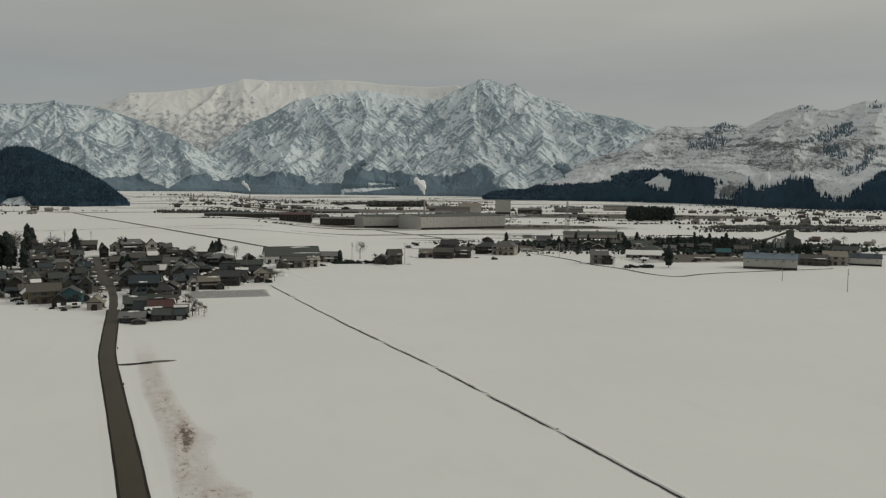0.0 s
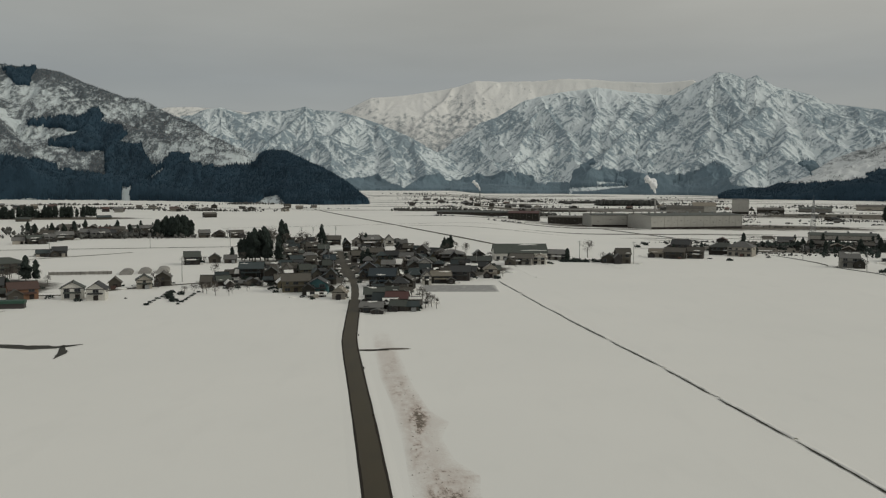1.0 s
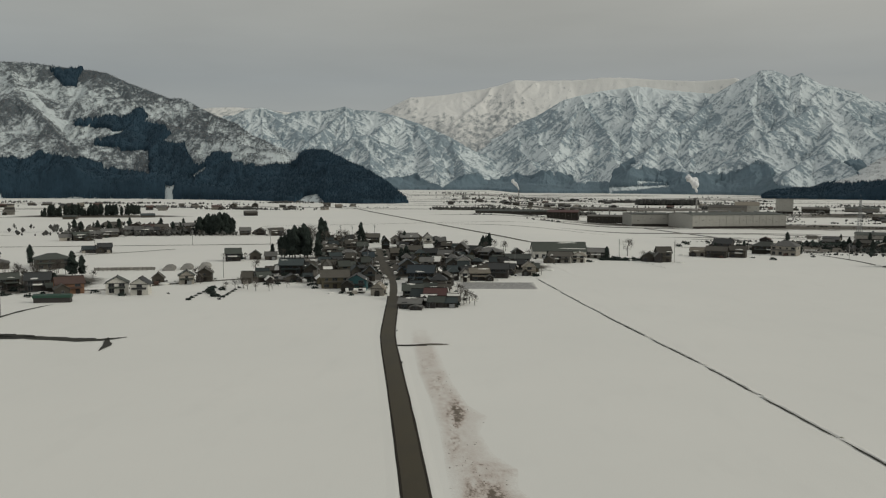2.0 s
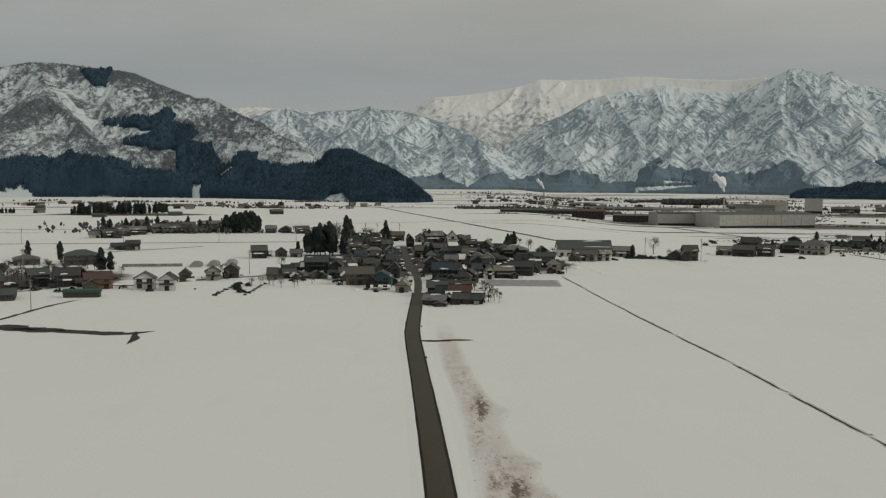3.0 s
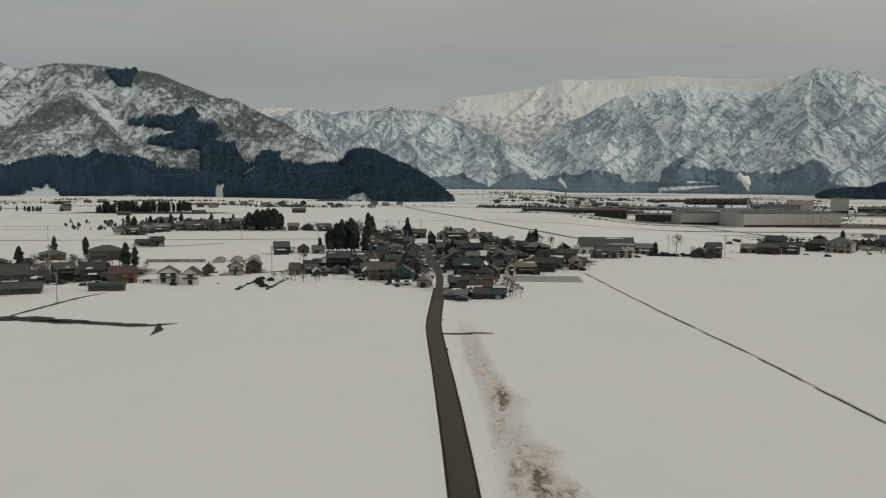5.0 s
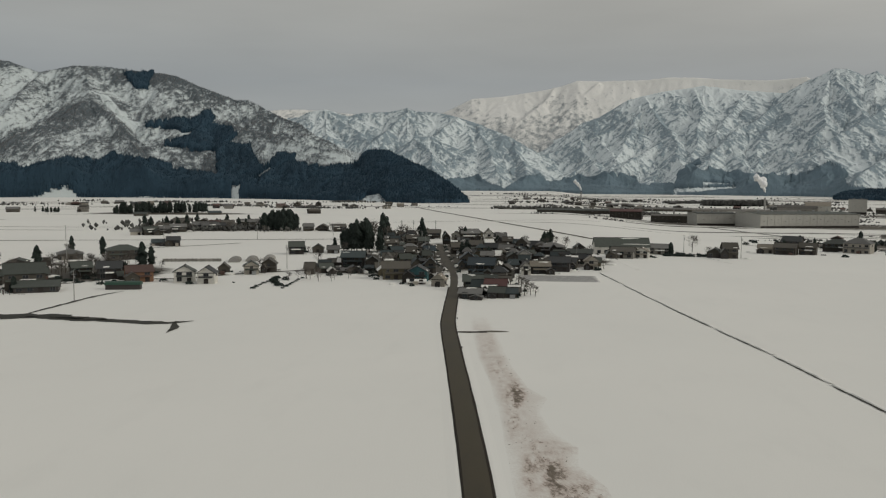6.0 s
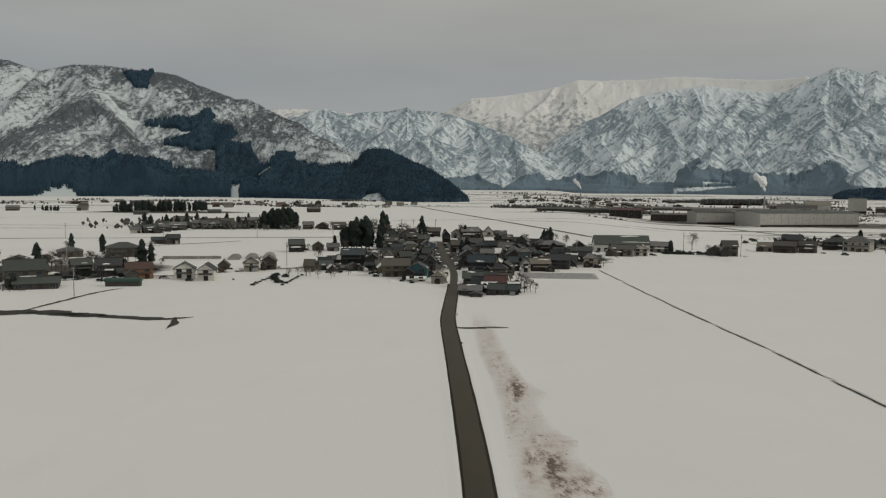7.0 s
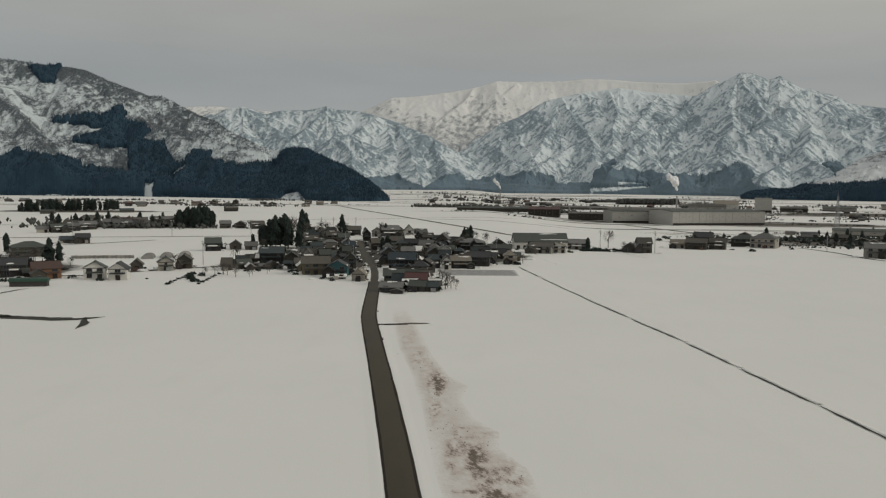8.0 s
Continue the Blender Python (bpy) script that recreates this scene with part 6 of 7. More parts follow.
    for k in range(9):
        z0, z1 = top * k / 9, top * (k + 1) / 9
        a, b = 2.2 - 1.7 * k / 9, 2.2 - 1.7 * (k + 1) / 9
        bm = bmesh.new()
        for (px, py), (qx, qy) in (((-1, -1), (1, -1)), ((1, -1), (1, 1)), ((1, 1), (-1, 1)), ((-1, 1), (-1, -1))):
            tube(bm, (px * a, py * a, z0), (qx * b, qy * b, z1), 0.09, 0.09, 4)
            tube(bm, (qx * a, qy * a, z0), (px * b, py * b, z1), 0.09, 0.09, 4)
        part("bracing", bm, M["steel"], mast)
    part("aerial", tube(bmesh.new(), (0, 0, top - 1), (0, 0, top + 5), 0.12, 0.06, 5), M["steel"], mast)


industry()

# ---- trees ----


def cedar_mesh(seed, h, n=520, coarse=1.1):
    """Crown of many drooping sprays in an uneven spire."""
    r = np.random.default_rng(seed)
    t = r.random(n) ** 0.85
    z = h * (0.14 + 0.84 * t)
    a = r.uniform(0, 2 * np.pi, n)
    shape = np.minimum(1.0, (1 - t) * 2.2) ** 0.6 * np.minimum(1.0, 0.55 + 1.6 * t)
    lobes = 0.72 + 0.28 * np.sin(2 * a + 1.7 * seed + 7 * t) + 0.22 * np.sin(17 * t + seed + a)
    radius = h * 0.155 * shape * lobes * r.uniform(0.3, 1.1, n) ** 0.7 + 0.1
    size = coarse * h * r.uniform(0.045, 0.085, n) * (1.05 - 0.45 * t)
    c = np.stack([radius * np.cos(a), radius * np.sin(a), z], 1)
    out = np.stack([np.cos(a), np.sin(a), -0.55 + 0 * a], 1)
    side = np.stack([-np.sin(a), np.cos(a), 0 * a], 1)
    up = np.stack([0 * a, 0 * a, 1 + 0 * a], 1)
    s = size[:, None]
    pts = np.stack([c - out * s * 1.2, c + out * s * 1.3, c + side * s * 0.8, c - side * s * 0.8, c + up * s * 0.7, c - up * s * 0.45], 1)
    pts += r.normal(0, 1, pts.shape) * s[:, None] * 0.16
    f = np.array([(0, 2, 4), (2, 1, 4), (1, 3, 4), (3, 0, 4), (2, 0, 5), (1, 2, 5), (3, 1, 5), (0, 3, 5)])
    return mesh_from("crown", pts.reshape(-1, 3), (np.arange(n)[:, None, None] * 6 + f[None]).reshape(-1, 3), M["cedar"])


CEDARS = [cedar_mesh(k, 16.0) for k in range(4)]
FAR_CEDARS = [cedar_mesh(k, 16.0, 170, 1.75) for k in range(4)]
TREES = random.Random(8)


def cedar(x, y, h, label="tall dark cedar standing among the houses", group="cedars"):
    tree = new("cedar_tree")
    s = h / 16.0
    tree.matrix_basis = pose(x, y, gz(x, y), 0, 0, TREES.uniform(0, 360))
    tagged(tree, label, "tree", group)
    wide = s * TREES.uniform(0.85, 1.15)
    part("trunk", shared("cedar_trunk", lambda bm: tube(bm, (0, 0, -0.5), (0, 0, 13), 0.32, 0.06, 7), M["bark"]), None, tree, at=Matrix.Diagonal((s, s, s, 1)))
    part("crown", TREES.choice(CEDARS if y < 680 and h > 7.5 else FAR_CEDARS), None, tree, at=Matrix.Diagonal((wide, wide, s, 1)))


def bare_mesh(seed, h):
    r = random.Random(seed)
    bm = bmesh.new()

    def grow(p, way, length, rad, depth):
        q = p + way * length
        tube(bm, p, q, max(rad, 0.05), max(rad * 0.62, 0.04), 4)
        if depth:
            for _ in range(r.choice((3, 3, 4))):
                w = (way + Vector((r.uniform(-1, 1), r.uniform(-1, 1), r.uniform(-0.25, 0.6))) * 1.0).normalized()
                grow(p + way * length * r.uniform(0.55, 1.0), w, length * r.uniform(0.55, 0.8), rad * 0.62, depth - 1)
        else:
            for _ in range(5):
                w = (way + Vector((r.uniform(-1, 1), r.uniform(-1, 1), r.uniform(-0.6, 0.8)))).normalized() * r.uniform(0.5, 1.0)
                side = w.orthogonal().normalized() * 0.035
                bm.faces.new([bm.verts.new(v) for v in (q - side, q + side, q + w)])

    grow(Vector((0, 0, h * 0.28)), Vector((0, 0, 1)), h * 0.26, h * 0.024, 3)
    # outer twigs fill the crown
    for _ in range(240):
        d = Vector((r.gauss(0, 1), r.gauss(0, 1), r.gauss(0, 1))).normalized()
        a, b = r.uniform(0.25, 0.7), r.uniform(0.75, 1.05)
        mid = Vector((0, 0, h * 0.58))
        p, q = mid + d * a * h * 0.42, mid + (d * b + Vector((r.uniform(-0.2, 0.2), r.uniform(-0.2, 0.2), 0.1))) * h * 0.42
        side = (q - p).orthogonal().normalized() * 0.03
        bm.faces.new([bm.verts.new(v) for v in (p - side, p + side, q)])
    me = bpy.data.meshes.new("crown")
    bm.to_mesh(me)
    bm.free()
    me.materials.append(M["twig"])
    return me


BARES = [bare_mesh(k, 8.0) for k in range(3)]


def bare_tree(x, y, h, label="leafless tree with a fine twiggy crown"):
    tree = new("bare_tree")
    s = h / 8.0
    tree.matrix_basis = pose(x, y, gz(x, y), 0, 0, TREES.uniform(0, 360))
    tagged(tree, label, "tree", "bare trees")
    part("trunk", shared("bare_trunk", lambda bm: tube(bm, (0, 0, -0.3), (0, 0, 2.4), 0.2, 0.14, 6), M["bark"]), None, tree, at=Matrix.Diagonal((s, s, s, 1)))
    part("crown", TREES.choice(BARES), None, tree, at=Matrix.Diagonal((s, s, s, 1)))


def bush_mesh(seed):
    r = np.random.default_rng(seed + 50)
    n = 90
    d = r.normal(0, 1, (n, 3))
    d /= np.linalg.norm(d, axis=1)[:, None]
    d[:, 2] = np.abs(d[:, 2])
    c = d * r.uniform(0.45, 1.0, n)[:, None] * np.array([1.0, 1.0, 0.9])
    pts = c[:, None] + r.normal(0, 0.16, (n, 4, 3))
    f = np.array([(0, 1, 2), (0, 3, 1), (1, 3, 2), (2, 3, 0)])
    return mesh_from("leaves", pts.reshape(-1, 3), (np.arange(n)[:, None, None] * 4 + f[None]).reshape(-1, 3), M["shrub"])


BUSHES = [bush_mesh(k) for k in range(3)]
BUSH_COUNT, LOOSE = itertools.count(), []
MOUND_COUNT, HEAPS = itertools.count(), []


def bush(x, y, s, label="dark evergreen garden bush in the snow", group="garden bushes"):
    shape = TREES.choice(BUSHES)
    place = pose(x, y, gz(x, y) - 0.05, 0, 0, TREES.uniform(0, 360)) @ Matrix.Diagonal((s * TREES.uniform(0.8, 1.3), s, s * TREES.uniform(0.7, 1.1), 1))
    if next(BUSH_COUNT) < 280:
        ob = new("bush", shape)
        ob.matrix_basis = place
        tagged(ob, label, "bush", group)
    else:
        LOOSE.append((shape, place))


def join_rest(rest, name, material, label, category):
    """The pieces past counting, joined."""
    verts, faces, first = [], [], 0
    for me, m in rest:
        co = np.empty(len(me.vertices) * 3, np.float32)
        me.vertices.foreach_get("co", co)
        idx = np.empty(len(me.polygons) * 3, np.int32)
        me.loops.foreach_get("vertex_index", idx)
        a = np.array(m)
        verts.append(co.reshape(-1, 3) @ a[:3, :3].T + a[:3, 3])
        faces.append(idx.reshape(-1, 3) + first)
        first += len(co) // 3
    tagged(new(name, mesh_from(name, np.vstack(verts), np.vstack(faces), material)), label, category, kind="stuff")


def snow_pile(x, y, s):
    shape = shared(f"snow_mound_{int(s * 3) % 3}", lambda bm: lump(bm, int(s * 3) % 3), M["snow"])
    place = pose(x, y, gz(x, y) - 0.1, 0, 0, TREES.uniform(0, 360)) @ Matrix.Diagonal((s * 1.3, s, s * 0.6, 1))
    if next(MOUND_COUNT) < 285:
        ob = new("snow_mound", shape)
        ob.matrix_basis = place
        tagged(ob, "heap of cleared snow between the houses", "snow mound", "snow mounds")
    else:
        HEAPS.append((shape, place))


def lump(bm, seed):
    bmesh.ops.create_icosphere(bm, subdivisions=2, radius=1.0)
    for v in bm.verts:
        v.co *= 1 + 0.5 * noise.noise(v.co * 1.6 + Vector((seed * 5, 0, 0)))
        v.co.z = max(v.co.z, -0.1)
    for f in bm.faces:
        f.smooth = True


def plant_trees():
    for x, y, h in ((-107, 470, 16), (-103, 466, 18.5), (-99, 472, 19), (-96, 466, 17), (-112, 472, 12), (-116, 468, 8), (-90, 466, 14.5), (-105, 468, 16), (-101, 470, 17), (-109, 467, 13), (-106, 560, 18.5), (-104, 563, 16), (-79, 556, 15.5), (-52, 574, 9), (-39, 442, 9.5), (-42, 446, 8), (1, 540, 8.5), (5, 548, 9.5), (3, 545, 8), (-62, 540, 8), (-257, 440, 9), (-227, 418, 10.5), (-183, 372, 11.5), (-180, 375, 9.5), (-222, 352, 11), (241, 417, 12.5), (-28, 535, 6), (141, 520, 8), (157, 530, 7), (160, 526, 9), (196, 545, 8), (199, 540, 7), (193, 552, 9), (70, 478, 7), (170, 590, 9)):
        cedar(x, y, h)
    r = random.Random(4)
    for k in range(45):
        cedar(-216 + 20 * (k % 15) / 14 + r.uniform(-1.5, 1.5), 648 + 8 * (k // 15) + r.uniform(-3, 3), r.uniform(12, 17), "dark cedar in a dense shrine grove", "shrine grove")
    for k in range(36):
        cedar(575 + 59 * (k % 18) / 17 + r.uniform(-1.5, 1.5), 1094 + 9 * (k // 18) + r.uniform(-2, 2), r.uniform(19, 22), "dark cedar in a grove on the plain", "plain grove")
    for k in range(60):
        cedar(-487 + 85 * k / 59 + r.uniform(-5, 5), 921 + 55 * k / 59 + r.uniform(-16, 16), r.uniform(7, 14), "dark cedar in a windbreak row", "windbreak")
    for k in range(10):
        cedar(r.uniform(-600, -565), r.uniform(935, 950), r.uniform(5, 7), "dark cedar beside far farm buildings", "windbreak")
    for k in range(22):
        cedar(r.uniform(-340, -225), r.uniform(640, 760), r.uniform(5, 10), "dark cedar between hamlet houses", "hamlet cedars")
    for k in range(26):
        cedar(r.uniform(250, 430), r.uniform(520, 760), r.uniform(5, 10), "dark cedar among riverside houses", "riverside cedars")
    for x, y, h in ((-6, 300, 6.5), (-4, 302, 5), (-96, 338, 5.5), (-92, 341, 5), (-208, 340, 7), (-214, 347, 7), (-220, 360, 8), (-203, 335, 6), (86, 505, 11), (-112, 556, 15), (-110, 550, 13), (8, 530, 7), (-190, 380, 7), (-196, 385, 7), (-192, 372, 6), (-54, 575, 10), (28, 395, 5), (-250, 425, 7)):
        bare_tree(x, y, h)
    for k in range(16):
        bare_tree(r.uniform(430, 520), r.uniform(540, 640), r.uniform(5, 9), "leafless tree in a snowy orchard")
    for cx, cy, sx, sy, n, lo, hi in ((-205, 338, 9, 8, 14, 4, 8), (-184, 352, 7, 8, 10, 4, 8), (-222, 385, 9, 6, 8, 4, 7), (-196, 382, 8, 5, 7, 4, 7), (-84, 345, 5, 7, 6, 3, 5), (-97, 338, 4, 4, 5, 3.5, 5.5), (-108, 556, 8, 6, 6, 9, 14), (-80, 572, 8, 4, 5, 6, 10), (3, 528, 8, 6, 5, 5, 8), (-260, 640, 26, 26, 12, 5, 9)):
        for _ in range(n):
            bare_tree(cx + r.gauss(0, sx), cy + r.gauss(0, sy), r.uniform(lo, hi), "leafless tree crowding the village gardens")
    # hedges and evergreen clutter that darken the village and hamlet gardens
    for x0, x1, y0, y1, n in ((-33, -8, 289, 345, 46), (-100, -62, 345, 400, 40), (-20, 28, 375, 440, 34), (-206, -158, 302, 350, 46), (-70, -40, 340, 420, 24)):
        for _ in range(n):
            x, y = r.uniform(x0, x1), r.uniform(y0, y1)
            if abs(x - np.interp(y, ROAD[:, 1], ROAD[:, 0])) > 3.6 and not (abs(x - 7) < 19 and abs(y - 354) < 14):
                bush(x, y, r.uniform(0.7, 1.9), "dark evergreen hedge clump between houses", "garden hedges")
    # snow heaps and clipped shrubs pinch the village lane
    for p in ROAD[(ROAD[:, 1] > 326) & (ROAD[:, 1] < 525)][::2]:
        for side in (-1, 1):
            x, y = p[0] + side * r.uniform(2.3, 4.4), p[1] + r.uniform(-2, 2)
            if r.random() < 0.5:
                bush(x, y, r.uniform(0.6, 1.3), "dark clipped shrub beside the village lane", "lane shrubs")
            elif r.random() < 0.6:
                snow_pile(x, y, r.uniform(0.6, 1.2))
    # rows of tied shrubs in the snow below the hamlet road
    for row, (ax, ay, bx, by, n) in enumerate(((-107, 305, -109, 341, 8), (-96, 307, -98, 339, 7))):
        for k in range(n):
            t = k / (n - 1)
            bush(ax + (bx - ax) * t + r.uniform(-0.3, 0.3), ay + (by - ay) * t, r.uniform(0.8, 1.1), "dark wrapped shrub in a garden row", "garden rows")
    for x, y, s in ((-106, 328, 1.7), (-104, 322, 1.6), (-100, 314, 1.9), (-108, 337, 1.5), (-103, 333, 1.6), (-102, 318, 1.4)):
        bush(x, y, s, "large dark clipped shrub in the snow", "garden rows")
    # gardens: bushes, small leafless trees and cleared snow round every house
    homes = [(o.location.x, o.location.y) for o in scene.objects if o.name.startswith("house") and o.parent is None]
    homes.sort(key=lambda q: math.hypot(*q))
    for hx, hy in homes:
        if hy > 780:
            continue
        for _ in range(6):
            a, d = r.uniform(0, 2 * math.pi), r.uniform(5.5, 10.5)
            x, y = hx + d * math.cos(a), hy + d * math.sin(a)
            if math.hypot(x, y) < math.hypot(hx, hy) - 4 or abs(x - np.interp(y, ROAD[:, 1], ROAD[:, 0])) < 4.5 or (abs(x - 7) < 19 and abs(y - 354) < 14) or min((x - p) ** 2 + (y - q) ** 2 for p, q in homes) < 24:
                continue
            what = r.random()
            if what < 0.38:
                bush(x, y, r.uniform(0.6, 1.7))
            elif what < 0.52:
                bare_tree(x, y, r.uniform(3.5, 7.0), "small leafless garden tree beside a house")
            elif what < 0.54:
                cedar(x, y, r.uniform(3.5, 7.0), "small dark conifer in a house garden", "garden conifers")
            else:
                snow_pile(x, y, r.uniform(0.9, 2.0))
    # evergreens and scrub between the riverside houses
    for cx, cy, sx, sy, n, lo, hi in ((335, 585, 9, 7, 9, 5, 10), (350, 560, 14, 8, 12, 5, 11), (368, 578, 10, 6, 10, 6, 12), (380, 566, 7, 6, 6, 5, 9), (384, 490, 14, 6, 8, 4, 8), (318, 528, 9, 5, 6, 4, 7)):
        for _ in range(n):
            cedar(cx + r.gauss(0, sx), cy + r.gauss(0, sy), r.uniform(lo, hi), "dark evergreen in a riverside thicket", "riverside cedars")
    for cx, cy, sx, sy, n, lo, hi in ((300, 600, 22, 7, 34, 1.2, 3.2), (228, 421, 6, 1.2, 9, 1.0, 2.2), (345, 525, 24, 8, 30, 1.0, 2.8), (375, 484, 18, 5, 18, 1.0, 2.4), (262, 455, 16, 6, 12, 0.7, 1.6)):
        for _ in range(n):
            bush(cx + r.gauss(0, sx), cy + r.gauss(0, sy), r.uniform(lo, hi), "dark green scrub clump by the river", "river scrub")
    for k in range(46):
        bush(r.uniform(140, 420), r.uniform(440, 760), r.uniform(1.2, 3.2), "brown-green scrub clump by the river", "river scrub")
    for k in range(50):
        bush(66 + 34 * r.random(), 470 + 8 * r.random(), r.uniform(1.0, 2.2), "dark hedge clump by the barns", "hedge")


plant_trees()
join_rest(LOOSE, "scrub", M["shrub"], "dark evergreen scrub scattered between far houses", "scrub")


def thickets():
    """Hedges, reeds and windbreaks over the plain, in ragged east-west bands."""
    r = np.random.default_rng(12)

    def band(name, label, x0, x1, y0, y1, n, lo, hi, mat, slim, seed, keep):
        x, y = r.uniform(x0, x1, n), r.uniform(y0, y1, n)
        ok = fbm(x / 90, y / 11, seed, 3) > keep + 0.06
        x, y = x[ok], y[ok]
        # every clump is a ragged hedge of small crowns
        x, y = (np.repeat(v[::3], 15) + r.normal(0, s, 15 * len(v[::3])) for v, s in ((x, hi * 4.5), (y, hi * 0.7)))
        far_trees(name, label, np.stack([x, y, ground_z(x, y)], 1), r, lo * 0.7, hi * 0.8, M[mat], slim, 2, 5, mat != "forest")

    band("windbreak_trees", "ragged dark trees along the foot of the hill", -900, -260, 1100, 1500, 2600, 1.8, 5, "copse", 0.6, 3, 0.66)
    band("brushwood", "grey leafless brush over the far plain", -700, 500, 1250, 2300, 1400, 0.9, 2.2, "thicket", 0.8, 5, 0.62)
    band("brushwood", "brown leafless brush round the factory", 0, 700, 930, 1400, 1500, 1.0, 2.6, "copse", 0.8, 6, 0.58)
    band("brushwood", "brown leafless brush by the river houses", 200, 480, 530, 800, 1500, 0.8, 2.2, "copse", 0.7, 7, 0.53)
    band("windbreak_trees", "ragged dark trees on the valley floor", 450, 1300, 950, 1900, 2200, 2.5, 6, "copse", 0.5, 8, 0.62)
    band("windbreak_trees", "ragged dark trees before the mountains", -150, 700, 1500, 2500, 1200, 2.5, 6, "copse", 0.5, 9, 0.63)
    band("river_thicket", "dark evergreen thicket between riverside houses", 270, 470, 500, 740, 2600, 1.5, 4.5, "shrub", 0.45, 21, 0.50)
    band("river_thicket", "brown thicket beside the river flats", 270, 350, 565, 690, 1300, 1.2, 3.4, "copse", 0.5, 23, 0.46)
    band("river_thicket", "brown thicket along the valley road", 560, 800, 830, 930, 1500, 1.5, 5.5, "copse", 0.5, 24, 0.50)
    band("windbreak_trees", "small dark trees between hamlet gardens", -330, -220, 630, 770, 260, 2.5, 6, "copse", 0.45, 10, 0.5)
    # a wood on a low rise behind the factory
    x = r.uniform(315, 435, 900)
    y = r.uniform(1720, 1770, 900)
    far_trees("grove", "dark wood on a low rise behind the factory", np.stack([x, y, ground_z(x, y) + 4], 1), r, 5, 9, M["copse"], 0.3, 2, 5)


thickets()

# ---- poles, fences, small things ----


def pole(x, y, h, label="slim concrete utility pole with crossarms"):
    ob = new("utility_pole")
    ob.matrix_basis = pose(x, y, gz(x, y), 0, 0, TREES.uniform(-30, 30))
    tagged(ob, label, "utility pole", "utility poles")
    s = h / 10.0
    part("shaft", shared("pole_shaft", lambda bm: tube(bm, (0, 0, -0.5), (0, 0, 10), 0.17, 0.11, 7), M["concrete"]), None, ob, at=Matrix.Diagonal((1, 1, s, 1)))
    for z in (h - 0.5, h - 1.3):
        part("crossarm", shared("pole_arm", lambda bm: box(bm, -0.9, 0.9, -0.06, 0.06, -0.06, 0.06), M["steel"]), None, ob, at=pose(0, 0, z))
    part("transformer", shared("pole_box", lambda bm: tube(bm, (0.3, 0, 0), (0.3, 0, 0.8), 0.22, 0.22, 8), M["steel"]), None, ob, at=pose(0, 0, h - 2.6))


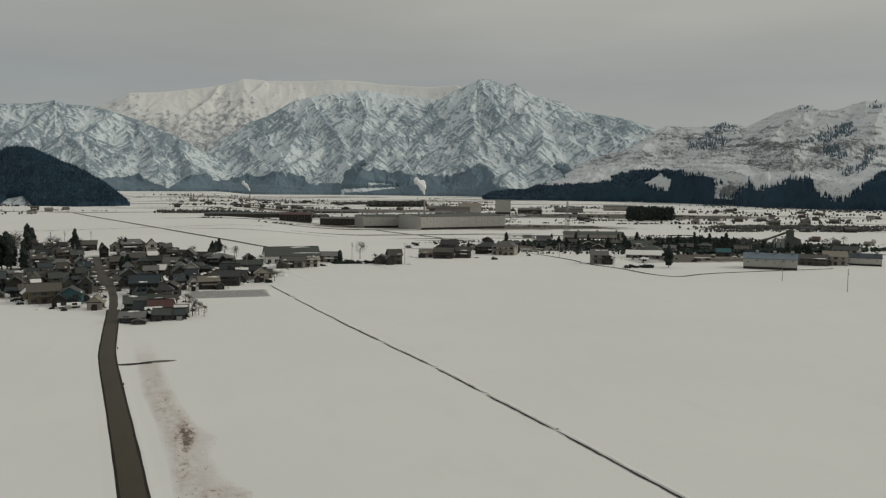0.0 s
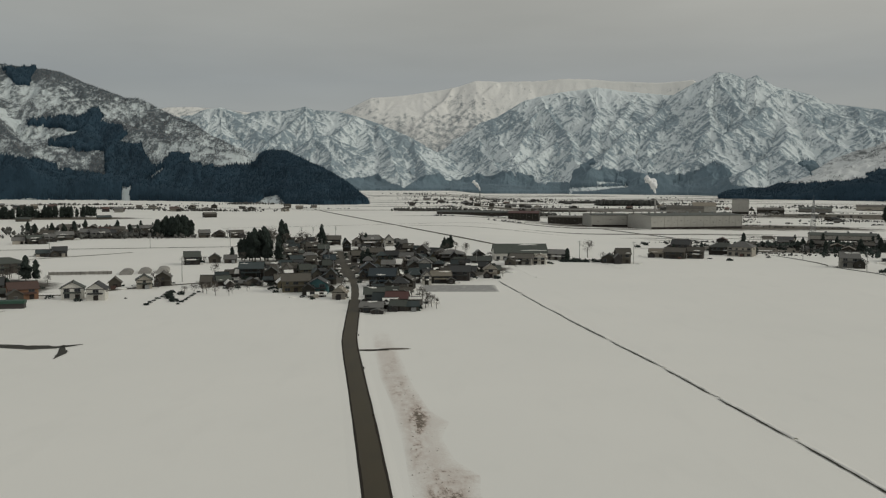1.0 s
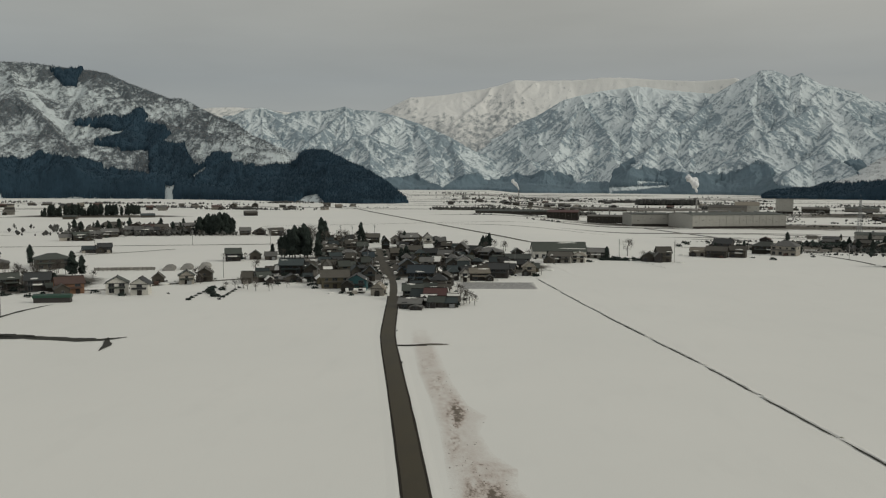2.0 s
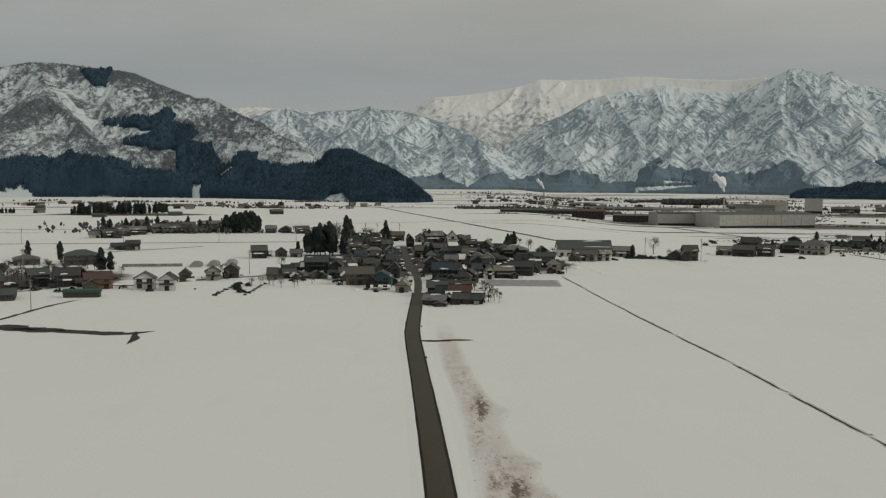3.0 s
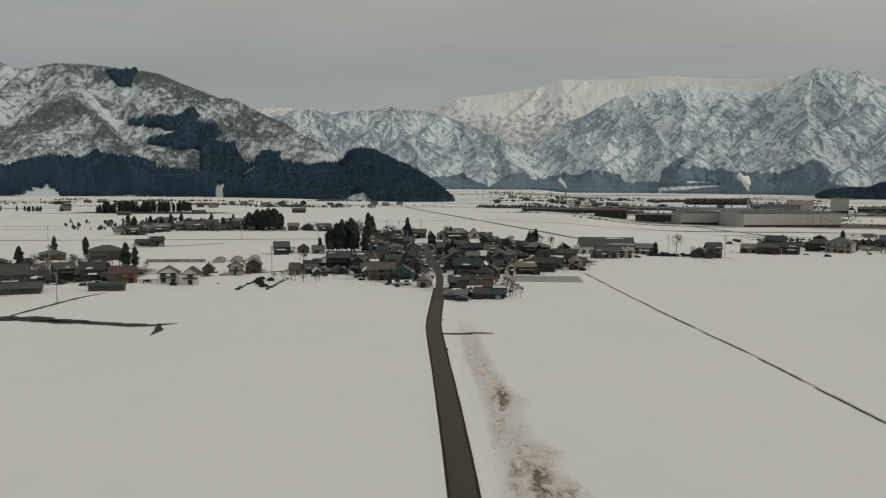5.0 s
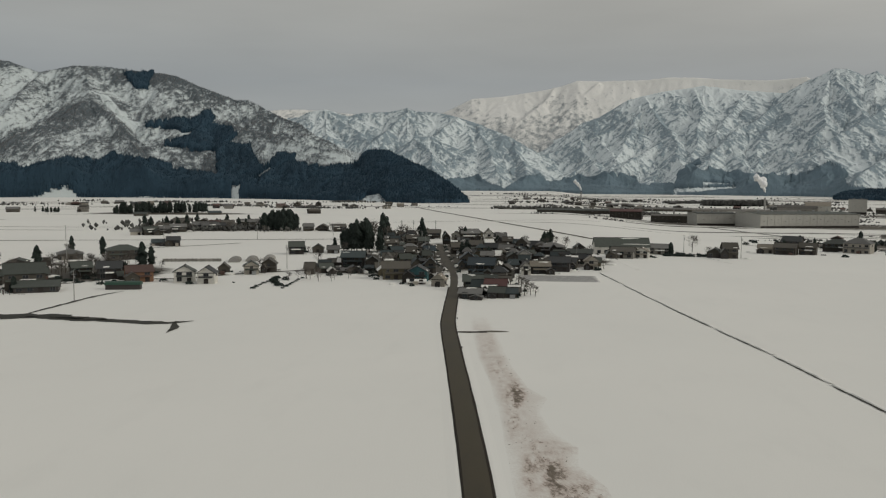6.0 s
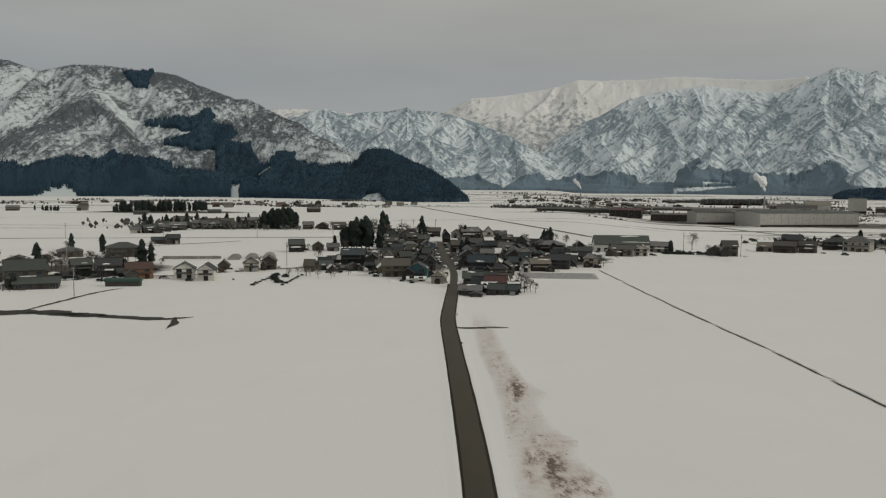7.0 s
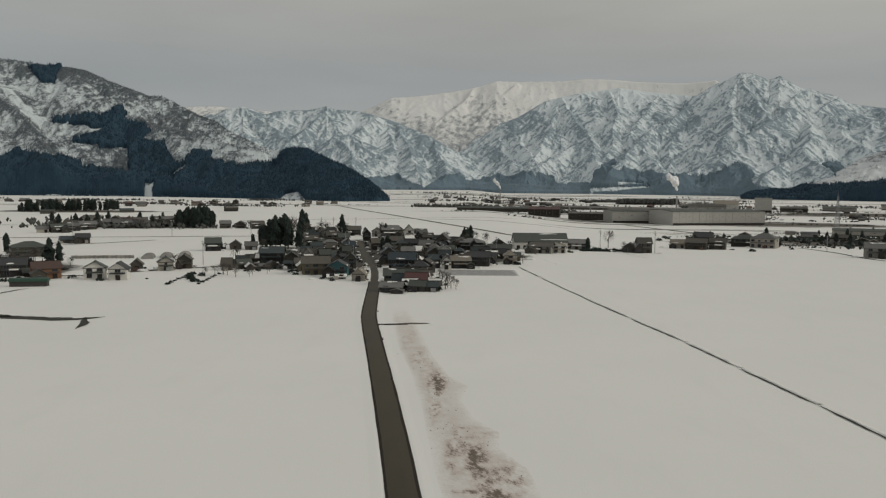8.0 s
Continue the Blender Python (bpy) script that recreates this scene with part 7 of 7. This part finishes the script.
def small_things():
    q = random.Random(31)
    for _ in range(30):
        snow_pile(q.uniform(240, 360), q.uniform(450, 640), q.uniform(1.2, 2.8))
    for x, y, h in ((-155, 266, 10), (-115, 374, 11), (-208, 352, 12), (263, 350, 9), (265, 309, 10), (212, 500, 9), (210, 420, 10), (-140, 560, 11), (-250, 540, 10), (-190, 552, 10), (-310, 524, 10), (-49, 380, 9), (-57, 425, 9), (-65, 470, 9), (-74, 520, 9), (-90, 590, 12), (-84, 592, 12), (-75, 595, 12), (-98, 588, 12), (17, 430, 10), (78, 485, 11), (104, 463, 12), (-70, 360, 10)):
        pole(x, y, h)
    # marker stakes beside the lane
    for x, y in ((-24.5, 246), (-19, 203), (-13.4, 162)):
        ob = new("snow_stake", shared("snow_stake", lambda bm: box(bm, -0.12, 0.12, -0.12, 0.12, -0.3, 0.5), M["trim"]))
        ob.location = (x, y, 0)
        tagged(ob, "dark marker stake standing in the snow", "stake", "marker stakes")
    for k in range(16):
        ob = new("garden_stake", shared("garden_stake", lambda bm: tube(bm, (0, 0, -0.3), (0, 0, 1.5), 0.12, 0.1, 5), M["bark"]))
        ob.location = (-193 + 0.9 * k + TREES.uniform(-0.3, 0.3), 279 + TREES.uniform(-4, 4), 0)
        tagged(ob, "short dark wooden stake in the snow", "stake", "garden stakes")
    # green sheeted store and the hoop sheds of the hamlet
    store = new("sheeted_store")
    store.matrix_basis = pose(-153, 296, 0, 0, 0, 12)
    tagged(store, "long low store under dark green sheeting", "store")
    part("frame", box(bmesh.new(), -6.2, 6.2, -1.5, 1.5, -0.2, 1.9), M["dark"], store)
    part("sheet", prism(bmesh.new(), [(-1.8, 1.7), (1.8, 1.7), (1.5, 2.6), (0, 3.0), (-1.5, 2.6)], -6.5, 6.5), M["roof_green"], store).matrix_basis = pose(0, 0, 0, 0, 0, 90)
    for x, y, w, l in ((-151, 405, 5.6, 12), (-144, 410, 5.6, 12), (-137, 416, 5.6, 14)):
        hoop = new("hoop_shed")
        hoop.matrix_basis = pose(x, y, 0, 0, 0, 15)
        tagged(hoop, "grey sheeted hoop shed dusted with snow", "shed", "hoop sheds")
        arc = [(w / 2 * math.cos(a), 2.0 * math.sin(a) ** 0.75) for a in np.linspace(0, math.pi, 11)]
        part("cover", prism(bmesh.new(), arc, -l / 2, l / 2), M["plaster"], hoop)
        part("end_wall", prism(bmesh.new(), [(p * 0.97, q * 0.97) for p, q in arc], -l / 2 - 0.06, -l / 2 - 0.01), M["concrete"], hoop)
    wall = new("snow_fence")
    wall.matrix_basis = pose(-170, 398, 0, 0, 0, 12)
    tagged(wall, "long low grey fence across the snow", "fence")
    for k in range(14):
        part("panel", shared("fence_panel", lambda bm: box(bm, -0.95, 0.95, -0.05, 0.05, 0.2, 1.6), M["plaster"]), None, wall, at=pose(-13 + 2 * k, 0, 0))
        part("post", shared("fence_post", lambda bm: box(bm, -0.07, 0.07, -0.1, 0.1, -0.3, 1.8), M["trim"]), None, wall, at=pose(-14 + 2 * k, 0, 0))
    # clods along the muddy verge
    r = np.random.default_rng(6)
    n = 130
    line = curve_through([(-13, 205), (-8.8, 179.5), (-4.4, 159), (-4.0, 142), (-0.5, 122), (2.5, 108)], 1.0)
    i = r.integers(0, len(line), n)
    c = np.column_stack([line[i] + np.stack([r.normal(0.5, 1.8, n), r.normal(0, 1, n)], 1), np.full(n, 0.1)])
    s = r.uniform(0.04, 0.13, n)[:, None, None]
    tet = np.array([(1, 0, -0.4), (-0.6, 0.8, -0.4), (-0.6, -0.8, -0.4), (0, 0, 0.8)])
    pts = c[:, None] + tet[None] * s * r.uniform(0.6, 1.4, (n, 4, 1))
    f = np.array([(0, 1, 3), (1, 2, 3), (2, 0, 3), (0, 2, 1)])
    ob = new("mud_clods", mesh_from("mud_clods", pts.reshape(-1, 3), (np.arange(n)[:, None, None] * 4 + f[None]).reshape(-1, 3), M["mud_lane"]))
    tagged(ob, "scattered clods of mud on dirty snow", "mud", kind="stuff")


small_things()
join_rest(HEAPS, "snow_heaps", M["snow"], "heaps of cleared snow round far houses", "snow heaps")
